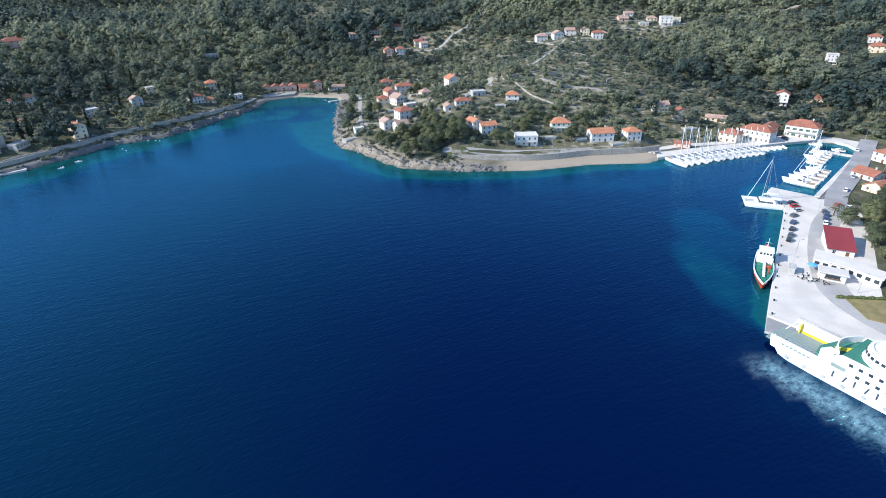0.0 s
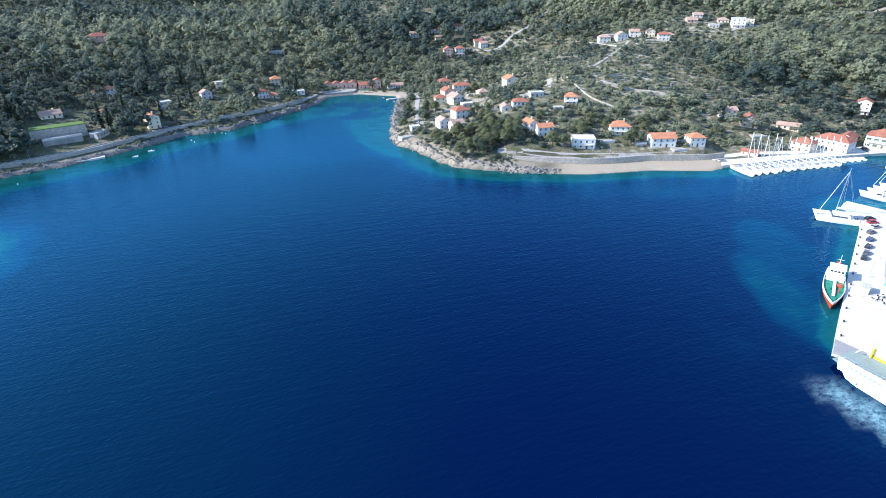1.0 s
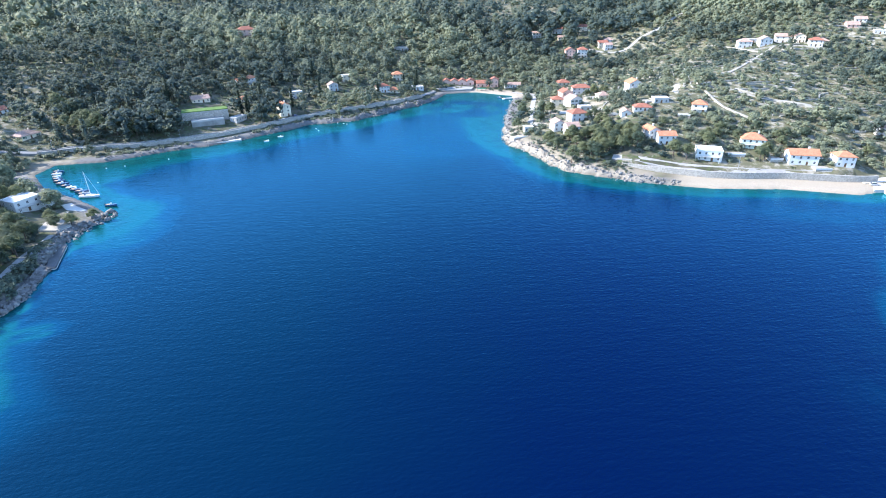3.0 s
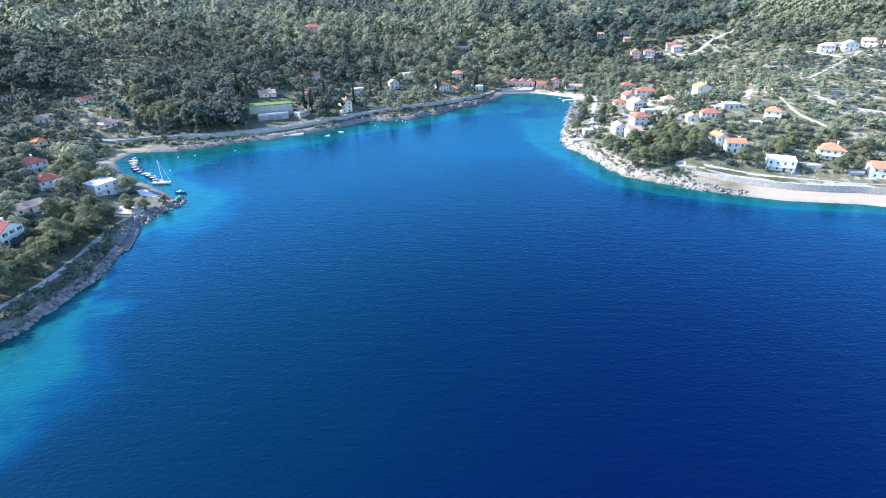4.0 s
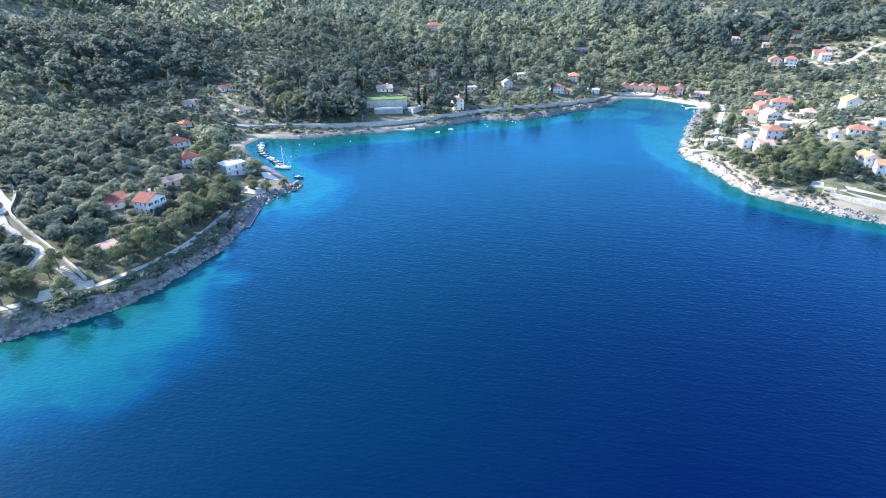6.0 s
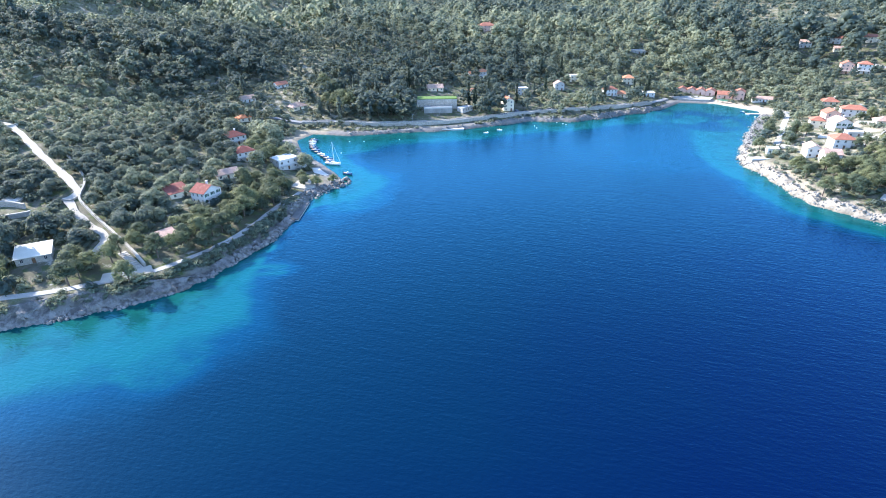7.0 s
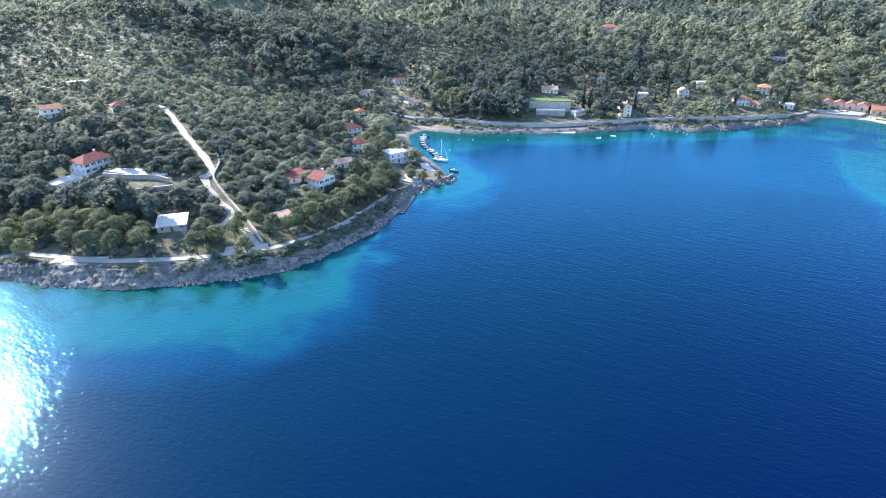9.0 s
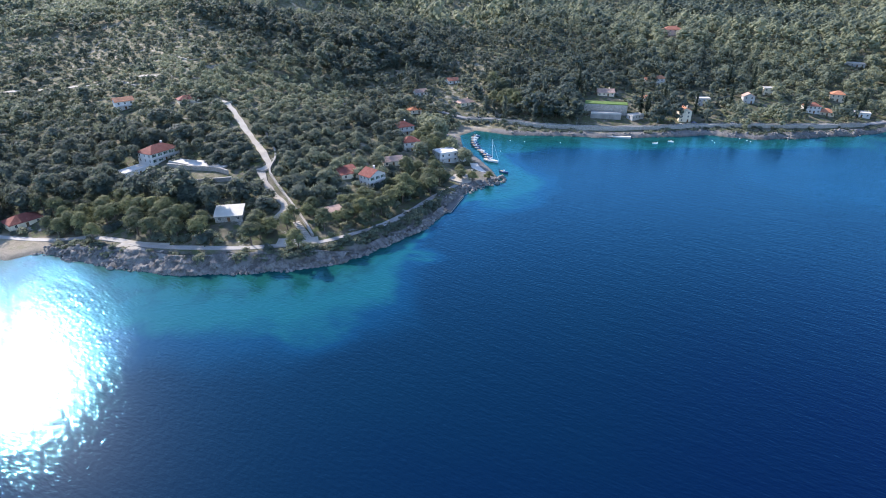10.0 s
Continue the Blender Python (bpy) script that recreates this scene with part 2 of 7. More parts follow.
def stone_blocks():
    n = Nodes("limestone_blocks")
    c = n.mix(n.cells(1.8), (0.27, 0.25, 0.22), (0.46, 0.43, 0.38))
    c = n.mix(n.step(n.noise(0.5, 4), 0.4, 0.75, 0, 0.6), c, (0.25, 0.24, 0.21))
    n.set(Base_Color=c, Roughness=0.9, Specular_IOR_Level=0.2)
    return n.bump(n.cells(1.8, out="Distance"), 0.6, 0.1).m


STONE = stone_blocks()


def ground_material():
    n = Nodes("hillside_ground")
    at = n.coords()
    soil = n.mix(n.step(n.noise(0.09, 4, at), 0.35, 0.65), (0.070, 0.070, 0.045), (0.17, 0.155, 0.115))
    soil = n.mix(n.step(n.noise(0.35, 5, at), 0.45, 0.62), soil, (0.075, 0.095, 0.040))
    soil = n.mix(n.step(n.noise(0.16, 6, at, 0.7), 0.60, 0.70), soil, (0.36, 0.34, 0.30))
    open_land = n.mix(n.step(n.noise(0.22, 6, at, 0.65), 0.48, 0.64), (0.150, 0.142, 0.085), (0.37, 0.335, 0.27))
    c = n.mix(n.attr("field"), soil, open_land)
    rock = n.mix(n.step(n.noise(0.5, 6, at, 0.7), 0.3, 0.7), (0.06, 0.058, 0.056), (0.225, 0.215, 0.205))
    rock = n.mix(n.step(n.cells(0.9, at, "Distance"), 0.02, 0.45), rock, (0.17, 0.165, 0.158))
    c = n.mix(n.attr("rock"), c, rock)
    sand = n.mix(n.noise(1.5, 5, at), (0.31, 0.26, 0.195), (0.45, 0.385, 0.295))
    c = n.mix(n.attr("sand"), c, sand)
    c = n.mix(n.attr("wet"), c, (0.085, 0.075, 0.055))
    n.set(Base_Color=c, Roughness=0.95, Specular_IOR_Level=0.15)
    return n.bump(n.noise(1.1, 6, at, 0.7), 0.9, 0.6).m


def water_material():
    n = Nodes("sea_water")
    at = n.coords()
    wander = n.sums("MULTIPLY", n.sums("SUBTRACT", n.noise(0.06, 5, at, 0.6), 0.5), 0.36)
    edge = n.sums("ADD", n.attr("shoal"), wander)
    east = n.t.nodes.new("ShaderNodeSeparateXYZ")
    n.t.links.new(at, east.inputs[0])
    # greener to the west: the sunward sky's reflection is put into this colour
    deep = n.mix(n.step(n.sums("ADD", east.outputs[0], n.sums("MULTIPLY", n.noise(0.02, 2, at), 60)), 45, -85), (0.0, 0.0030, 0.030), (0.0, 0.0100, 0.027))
    c = n.mix(n.step(edge, 0.05, 0.44), deep, (0.0003, 0.026, 0.063))
    c = n.mix(n.step(edge, 0.40, 0.64), c, (0.003, 0.068, 0.078))
    c = n.mix(n.step(edge, 0.70, 0.98), c, (0.005, 0.066, 0.062))
    bed = n.sums("MULTIPLY", n.step(edge, 0.66, 0.86), n.step(n.noise(0.11, 4, at, 0.6), 0.46, 0.60, 0.0, 0.55))
    c = n.mix(bed, c, (0.002, 0.036, 0.038))
    weed = n.sums("MULTIPLY", n.attr("weed"), n.step(n.noise(0.045, 4, at), 0.44, 0.53))
    c = n.mix(weed, c, (0.0004, 0.020, 0.060))
    # propeller wash and the hull's reflection, both mixed in as pale colour
    c = n.mix(n.sums("MULTIPLY", n.attr("foam_reflection"), n.step(n.noise(0.45, 6, n.coords("Object", (1.0, 1.6, 1), 30), 0.8), 0.30, 0.66)), c, (0.20, 0.32, 0.36))
    n.set(Base_Color=c, Roughness=0.6, Specular_IOR_Level=0.0)
    swell = n.noise(0.30, 3, n.coords("Object", (0.35, 1.5, 1), 22), 0.5)
    chop = n.noise(0.95, 2, n.coords("Object", (0.6, 1.25, 1), 30), 0.5)
    n.bump(n.sums("ADD", n.sums("MULTIPLY", swell, 0.12), n.sums("MULTIPLY", chop, 0.115)), 1.0, 1.0)
    ripple = n.b.inputs["Normal"].links[0].from_socket
    gloss, share, both = n.t.nodes.new("ShaderNodeBsdfGlossy"), n.t.nodes.new("ShaderNodeFresnel"), n.t.nodes.new("ShaderNodeMixShader")
    n.put(gloss.inputs["Color"], (0.02, 0.62, 1.0)), n.put(gloss.inputs["Roughness"], 0.035), n.put(gloss.inputs["Normal"], ripple)
    n.put(share.inputs["IOR"], 1.33), n.put(share.inputs["Normal"], ripple)
    n.put(both.inputs[0], n.sums("MULTIPLY", share.outputs[0], 1.12))
    glare, haze = n.t.nodes.new("ShaderNodeBsdfGlossy"), n.t.nodes.new("ShaderNodeMixShader")
    spark, sheen = n.t.nodes.new("ShaderNodeBsdfGlossy"), n.t.nodes.new("ShaderNodeMixShader")
    n.put(glare.inputs["Roughness"], 0.32), n.put(glare.inputs["Color"], (0.85, 0.95, 1.0)), n.put(haze.inputs[0], 0.035)
    n.put(spark.inputs["Roughness"], 0.035), n.put(spark.inputs["Color"], (0.92, 0.97, 1.0)), n.put(spark.inputs["Normal"], ripple), n.put(sheen.inputs[0], 0.22)
    n.t.links.new(gloss.outputs[0], sheen.inputs[1]), n.t.links.new(spark.outputs[0], sheen.inputs[2])
    n.t.links.new(sheen.outputs[0], haze.inputs[1]), n.t.links.new(glare.outputs[0], haze.inputs[2])
    n.t.links.new(n.b.outputs[0], both.inputs[1]), n.t.links.new(haze.outputs[0], both.inputs[2])
    n.t.links.new(both.outputs[0], n.t.nodes["Material Output"].inputs["Surface"])
    return n.m


GROUND, WATER = ground_material(), water_material()

# ---- building blocks ----
class Shape:
    """Vertices and faces of one mesh, put together from simple solids."""

    def __init__(self):
        self.v, self.f = [], []

    def add(self, verts, faces):
        k = len(self.v)
        self.v += [tuple(p) for p in verts]
        self.f += [tuple(k + i for i in f) for f in faces]
        return self

    def box(self, x0, x1, y0, y1, z0, z1):
        return self.loft([[(x0, y0, z0), (x1, y0, z0), (x1, y1, z0), (x0, y1, z0)], [(x0, y0, z1), (x1, y0, z1), (x1, y1, z1), (x0, y1, z1)]])

    def slab(self, poly, z0, z1, inset=0.0):
        """A prism on a polygon (counter-clockwise), its upper rim taken in by inset."""
        n = len(poly)
        low = [(x, y, z0) for x, y in poly]
        if not inset:
            return self.loft([low, [(x, y, z1) for x, y in poly]])
        cx, cy = sum(p[0] for p in poly) / n, sum(p[1] for p in poly) / n
        top = []
        for x, y in poly:
            r = math.hypot(x - cx, y - cy) or 1
            top.append((x - (x - cx) / r * inset, y - (y - cy) / r * inset, z1))
        return self.loft([low, [(x, y, z1 - inset) for x, y in poly], top])

    def loft(self, rings, caps=True):
        n, m = len(rings[0]), len(rings)
        faces = [(r * n + i, r * n + (i + 1) % n, (r + 1) * n + (i + 1) % n, (r + 1) * n + i) for r in range(m - 1) for i in range(n)]
        if caps:
            faces += [tuple(reversed(range(n))), tuple((m - 1) * n + i for i in range(n))]
        return self.add([p for ring in rings for p in ring], faces)

    def tube(self, points, radii, sides=6):
        if isinstance(radii, (int, float)):
            radii = [radii] * len(points)
        rings = []
        for k, p in enumerate(points):
            a, b = Vector(points[max(k - 1, 0)]), Vector(points[min(k + 1, len(points) - 1)])
            turn = (b - a).to_track_quat("Z", "Y")
            rings.append([tuple(Vector(p) + turn @ Vector((radii[k] * math.cos(i * math.tau / sides), radii[k] * math.sin(i * math.tau / sides), 0))) for i in range(sides)])
        return self.loft(rings)

    def mesh(self, name, material):
        me = bpy.data.meshes.new(name)
        me.from_pydata(self.v, [], self.f)
        me.materials.append(material)
        return me


def part(name, shape, material, parent=None, label="", at=None):
    """One mesh object, from a Shape or from mesh data, under its thing."""
    me = shape if isinstance(shape, bpy.types.Mesh) else shape.mesh(name, material)
    ob = new(name, me)
    ob.parent = parent
    if at is not None:
        ob.matrix_basis = at
    return tagged(ob, label)


def thing(name, m, label, category, group="", kind=""):
    ob = new(name)
    ob.empty_display_size = 0.3
    ob.matrix_basis = m
    return tagged(ob, label, category, group, kind)


def fill(me, verts, faces, material, values=()):
    """Fast mesh from arrays of points and of triangles or quads, with float values at the points."""
    k = faces.shape[1]
    me.vertices.add(len(verts)), me.loops.add(faces.size), me.polygons.add(len(faces))
    me.vertices.foreach_set("co", np.ascontiguousarray(verts, np.float32).ravel())
    me.loops.foreach_set("vertex_index", np.ascontiguousarray(faces, np.int32).ravel())
    me.polygons.foreach_set("loop_start", np.arange(0, faces.size, k, dtype=np.int32))
    for key, data in dict(values).items():
        me.attributes.new(key, "FLOAT", "POINT").data.foreach_set("value", np.ascontiguousarray(data, np.float32))
    me.update(calc_edges=True)
    me.materials.append(material)
    return me


# ---- ground and sea ----
def stretch(lo, hi, fine, far_lo, far_hi):
    """Grid lines: even between lo and hi, ever wider outside."""
    mid = list(np.arange(lo, hi + fine / 2, fine))
    step, a, left = fine, lo, []
    while a > far_lo:
        step *= 1.09
        a -= step
        left.append(a)
    step, a, right = fine, mid[-1], []
    while a < far_hi:
        step *= 1.09
        a += step
        right.append(a)
    return np.array(left[::-1] + mid + right)


def grid_faces(nx, ny):
    i = np.arange(nx * ny).reshape(ny, nx)
    return np.stack([i[:-1, :-1], i[:-1, 1:], i[1:, 1:], i[1:, :-1]], -1).reshape(-1, 4)


def open_land(x, y):
    """1 on the terraced, half-bare slopes, 0 in the woods."""
    a = 1 - smooth(np.hypot((x - 70) / 105, (y - 425) / 95), 0.55, 1.15)
    b = 1 - smooth(np.hypot((x - 190) / 60, (y - 550) / 40), 0.5, 1.1)
    c = 1 - smooth(np.hypot((x + 520) / 150, (y - 30) / 95), 0.4, 1.1)
    h = 0.3 - 0.3 * smooth(np.hypot((x + 440) / 150, (y - 70) / 95), 0.55, 1.1)
    e = 1 - smooth(np.hypot((x + 352) / 28, (y - 212) / 22), 0.5, 1.0)
    f = 0.3 - 0.3 * smooth(np.hypot((x + 262) / 24, (y - 30) / 16), 0.6, 1.0)
    g = 1 - smooth(np.hypot((x - 60) / 120, (y - 760) / 90), 0.4, 1.1)
    v = 1 - smooth(np.hypot((x + 32) / 42, (y - 395) / 85), 0.6, 1.1)
    w = 1 - smooth(np.hypot((x - 70) / 75, (y - 312) / 28), 0.6, 1.1)
    return np.clip(np.maximum.reduce([a, b, c, h, e, f, g * 0.8, v * 0.8, w * 0.6, 0.75 * smooth(rough(x, y, 120, 91, 3), 0.20, 0.36)]), 0, 1)


xs, ys = stretch(-330, 260, 1.8, -4200, 4200), stretch(-70, 500, 1.8, -4200, 4200)
gx, gy = [a.ravel() for a in np.meshgrid(xs, ys)]
gd, gdata = shore_at(gx, gy)
gz = ground_from(gx, gy, gd, gdata)
bank_kind = ((gx > 15) & (gx < 122) & (gy > 250) & (gy < 310)) | ((gx > -128) & (gx < -70) & (gy > 450)) | ((gx < -225) & (gy < -25)) | (np.hypot(gx + 300, gy - 204) < 16)
beach = (1 - smooth(gdata[:, 0], 1.1, 1.7)) * (1 - smooth(gd, 12, 16)) * bank_kind * np.where((gx < -225) & (gy < 240), 0.45, 1.0)
brushy = (gx < -150) & (gy < 140) & (gy > 38)
rocky = (1 - beach) * (1 - smooth(gd + rough(gx, gy, 6, 21) * 5, np.where(brushy, 2.2, 5), np.where(brushy, 4.5, 9)))
cape = (1 - smooth(np.hypot((gx + 25) / 62, (gy - 310) / 62), 0.8, 1.1)) * (gy < 420) * (1 - smooth(gd + rough(gx, gy, 7, 23) * 8, 8, 15))
lanes = 0.75 * (1 - smooth(np.hypot((gx + 35) / 34, (gy - 400) / 70), 0.6, 1.0)) * smooth(rough(gx, gy, 14, 27, 3), -0.05, 0.2)
wet = (1 - smooth(gz, 0.15, 0.5)) * (1 - beach * 0.7)
ground_ob = new("ground", fill(bpy.data.meshes.new("ground"), np.stack([gx, gy, gz], -1), grid_faces(len(xs), len(ys)), GROUND,
                               dict(sand=np.maximum.reduce([beach, cape * 0.7, lanes]), rock=rocky, wet=wet * 0.8, field=open_land(gx, gy))))
tagged(ground_ob, "rocky limestone hillsides with dry scrub soil round a bay", "ground", kind="structure")
ground_ob.data.polygons.foreach_set("use_smooth", np.ones(len(ground_ob.data.polygons), bool))

wx, wy = stretch(-320, 250, 4.0, -4200, 4200), stretch(-120, 490, 4.0, -4200, 4200)
sx, sy = [a.ravel() for a in np.meshgrid(wx, wy)]
sd, sdata = shore_at(sx, sy)
shoal = 1.15 - np.maximum(-sd, 0) / sdata[:, 2]
shoal = np.maximum(shoal, 0.12 - np.maximum(-sd - 25, 0) / 200)
for px, py, rx, ry, s in SHALLOWS:
    shoal = np.maximum(shoal, s * (1 - smooth(np.hypot((sx - px) / rx, (sy - py) / ry), 0.55, 1.15)))
# band beside the ferry: wash, with the white hull's reflection painted in
foam_reflection = (1 - smooth(np.abs((sx - 87) * 0.861 + (sy - 114) * 0.509 + 6.5), 1.5, 5.0)) * smooth((sx - 87) * 0.509 - (sy - 114) * 0.861, -6, 6) * (sx < 140)
weed = 1 - smooth(np.hypot((sx + 112) / 32, (sy - 410) / 34), 0.75, 1.1)
sea = new("water", fill(bpy.data.meshes.new("water"), np.stack([sx, sy, sx * 0], -1), grid_faces(len(wx), len(wy)), WATER, dict(shoal=np.clip(shoal, 0, 1.2), weed=weed, foam_reflection=foam_reflection)))
tagged(sea, "deep blue sea turning turquoise over pale shallows", "sea", kind="structure")

# ---- roads, paths and walls on the land ----
def spline(points, step=3.0):
    """A smooth line through the points, as an array of places about step metres apart."""
    p = np.array([points[0], *points, points[-1]], float)
    out = []
    for k in range(1, len(p) - 2):
        n = max(2, int(np.linalg.norm(p[k + 1] - p[k]) / step))
        for s in np.arange(n) / n:
            out.append(0.5 * (2 * p[k] + (p[k + 1] - p[k - 1]) * s + (2 * p[k - 1] - 5 * p[k] + 4 * p[k + 1] - p[k + 2]) * s**2 + (3 * p[k] - p[k - 1] - 3 * p[k + 1] + p[k + 2]) * s**3))
    out.append(p[-2])
    return np.array(out)


def many(x, y):
    d, data = shore_at(x, y)
    return ground_from(np.asarray(x, float).ravel(), np.asarray(y, float).ravel(), d, data)


def sides(line, half):
    t = np.gradient(line, axis=0)
    t /= np.linalg.norm(t, axis=1)[:, None] + 1e-9
    n = np.stack([-t[:, 1], t[:, 0]], -1)
    return line + n * half, line - n * half


TRACKS = []


def ribbon(name, points, width, material, lift=0.12, label="", category="path", wobble=0.0, clear=0.0):
    """A road or path laid on the land: level across, with a skirt that goes into the ground."""
    line = spline(points)
    TRACKS.append((line, width / 2 + clear))
    a, b = sides(line, width / 2)
    if wobble:
        a += rough(a[:, :1], a[:, 1:], 4, 31) * wobble
        b += rough(b[:, :1], b[:, 1:], 4, 33) * wobble
    mid = many(*line.T)
    za, zb = [np.maximum(g * 0.65 + mid * 0.35, g) for g in (many(*a.T), many(*b.T))]
    za, zb = [np.convolve(np.pad(g, 2, "edge"), np.ones(5) / 5, "valid") + lift for g in (za, zb)]
    s = Shape()
    s.loft([[(p[0], p[1], h - 1.6), (q[0], q[1], k - 1.6), (q[0], q[1], k), (p[0], p[1], h)] for p, q, h, k in zip(a, b, za, zb)])
    return tagged(new(name, s.mesh(name, material)), label, category, kind="structure")


def wall_line(name, points, height, thick, material, label, lift=0.0, uneven=0.12, category="wall", level=None):
    """A wall that follows the land, with an uneven crest."""
    line = spline(points, 2.0)
    a, b = sides(line, thick / 2)
    z = np.minimum(many(*a.T), many(*b.T)) if level is None else np.full(len(line), float(level))
    top = (np.maximum(many(*a.T), many(*b.T)) if level is None else z) + height + lift + rough(line[:, 0], line[:, 1], 2.5, 41) * 2 * uneven
    s = Shape()
    s.loft([[(p[0], p[1], h - 1.2), (q[0], q[1], h - 1.2), (q[0], q[1], u), (p[0], p[1], u)] for p, q, h, u in zip(a, b, z, top)])
    return tagged(new(name, s.mesh(name, material)), label, category, kind="structure")


ribbon("promenade", [(-300, -78), (-272, -58), (-254, -40), (-240, -22), (-224, -8), (-212, 1), (-200, 15), (-190, 31), (-184, 44), (-180, 56), (-180, 66), (-181, 77), (-185, 91), (-193, 106), (-204, 123), (-212, 138)],
       2.4, LANE, 0.15, "pale paved promenade on top of a rocky sea bank", wobble=0.5)
ribbon("promenade", [(-221, -8), (-214, -2), (-207, 6)], 5.6, GRAVEL, 0.2, "sunlit sandy widening of the sea promenade", wobble=1.2)
ribbon("promenade", [(-187, 42), (-183, 50), (-181.5, 56)], 5.2, GRAVEL, 0.2, "sunlit sandy widening at the foot of the stairs", wobble=0.8)
ribbon("dirt_road", [(-352, 56), (-345, 61), (-326, 61), (-298, 60), (-274, 60), (-258, 59), (-251, 58), (-247, 53)], 3.0, GRAVEL, 0.4, "white gravel road climbing the wooded slope", "road", 1.4, 1.0)
ribbon("dirt_road", [(-250, 54), (-238, 52), (-224, 52), (-212, 53), (-205, 49), (-202, 43)], 2.8, GRAVEL, 0.4, "pale gravel lane turning down behind the trees", "road", 1.0, 0.6)
ribbon("hill_road", [(140, 760), (80, 664), (51, 653), (27, 623), (12, 607), (0, 586), (-15, 583), (-40, 600)], 3.6, LANE, 0.3, "pale road climbing the far wooded hill", "road")
ribbon("hill_road", [(150, 520), (125, 522), (112, 516), (94, 476), (79, 437), (68, 418)], 2.0, GRAVEL, 0.3, "pale stony road up to the hillside houses", "road", 1.2)
ribbon("hill_road", [(460, 660), (391, 620), (352, 601), (314, 593), (274, 577), (240, 560), (205, 540)], 4.5, GRAVEL, 0.3, "pale track along the far slope", "road", 1.0)
ribbon("hill_path", [(64, 390), (81, 381), (100, 379), (131, 371), (150, 360)], 2.6, GRAVEL, 0.3, "pale stony path across the terraced slope", wobble=1.2)
ribbon("hill_path", [(36, 406), (34, 385), (33, 370)], 3.2, GRAVEL, 0.2, "short pale gravel clearing between bushes", wobble=2.0)
ribbon("field_track", [(-520, -80), (-498, -42), (-486, -21), (-467, 2), (-455, 18), (-424, 45)], 4.0, GRAVEL, 0.3, "pale track across the dry fields", wobble=2.0)
# the tree shade on this road is put into its darker grey
ribbon("coast_road", [(-338, 205), (-322, 219), (-311, 231), (-288, 242), (-266, 264), (-249, 281), (-237, 302), (-228, 320), (-216, 343), (-204, 356), (-189, 374), (-168, 410), (-160, 432), (-157, 460)],
       3.2, plain("grey_shaded_road", (0.27, 0.265, 0.255), 0.9, 0.16, 2.5), 0.9, "narrow pale road along the shaded western shore")
ribbon("village_lane", [(-90, 474), (-72, 466), (-66, 440), (-62, 410), (-57, 380), (-54, 350)], 3.4, LANE, 0.15, "pale lane through the waterside village", "road")
ribbon("beach_road", [(0, 289), (20, 286), (40, 285.5), (67, 288), (95, 292), (108, 295)], 4.6, LANE, 0.2, "pale road above the beach wall", "road")

DRYSTONE = plain("bleached_dry_stone", (0.36, 0.34, 0.29), 0.95, 0.3, 0.8, bump=0.7)
for pts in ([(72, 372), (92, 366), (112, 360)], [(72, 398), (92, 402), (112, 398)], [(40, 446), (66, 450), (92, 456), (124, 450)],
            [(20, 440), (30, 462), (52, 480), (80, 492)], [(100, 436), (122, 440), (146, 434)], [(60, 500), (82, 512), (96, 520)], [(146, 470), (170, 476), (196, 470)],
            [(219, 511), (251, 487), (292, 457), (320, 440)], [(150, 548), (180, 540), (214, 530)], [(160, 566), (190, 562), (220, 556)]):
    wall_line("terrace_wall", pts, 0.9, 0.8, DRYSTONE, "low dry-stone terrace wall on the scrubby slope")
TRACKS.append((spline([(-246, 57), (-217, 56), (-185, 55)]), 1.5))


def contour(x, y, length, step=4.0):
    """Places along the slope at one height, from x, y on."""
    out, h = [(x, y)], ground(x, y)
    for k in range(int(length / step)):
        gx_, gy_ = (ground(x + 3, y) - ground(x - 3, y)) / 6, (ground(x, y + 3) - ground(x, y - 3)) / 6
        g2 = math.hypot(gx_, gy_) + 1e-6
        fix = (h - ground(x, y)) / g2 * 0.5
        x, y = x + gy_ / g2 * step + gx_ / g2 * max(-2, min(2, fix)), y - gx_ / g2 * step + gy_ / g2 * max(-2, min(2, fix))
        out.append((x, y))
    return out


for pts in ([(69, 390), (86, 381), (105, 375), (129, 370)], [(50, 377), (59, 356), (72, 345)], [(68, 555), (85, 535), (101, 507)], [(20, 493), (41, 504), (67, 498)], [(219, 518), (231, 512), (244, 503)], [(84, 520), (104, 518), (128, 515), (150, 508)]):
    wall_line("terrace_wall", pts, 0.9, 0.8, DRYSTONE, "low dry-stone terrace wall on the scrubby slope")
    TRACKS.append((spline(pts), 1.6))
pick = random.Random(5)
for k in range(34):
    x0, y0 = pick.uniform(-5, 150), pick.uniform(352, 500)
    if math.hypot((x0 - 70) / 100, (y0 - 425) / 85) < 1:
        wall_line("terrace_wall", contour(x0, y0, pick.uniform(22, 60))[::2], 0.65, 0.7, DRYSTONE, "low dry-stone terrace wall on the scrubby slope")
for k in range(14):
    wall_line("terrace_wall", contour(pick.uniform(-520, -330), pick.uniform(0, 140), pick.uniform(24, 56))[::2], 0.8, 0.8, DRYSTONE, "low dry-stone terrace wall on the scrubby slope")
wall_line("boundary_wall", [(-300, 69), (-270, 66), (-256, 63), (-246, 57), (-236, 56), (-217, 56), (-197, 55.5), (-185, 55)], 1.1, 0.8, STONE, "rough dry-stone wall running down beside the lane")
wall_line("garden_wall", [(-282, 18), (-272, 27), (-262, 36), (-254, 40)], 2.0, 0.8, STONE, "curved stone retaining wall below the villa garden")
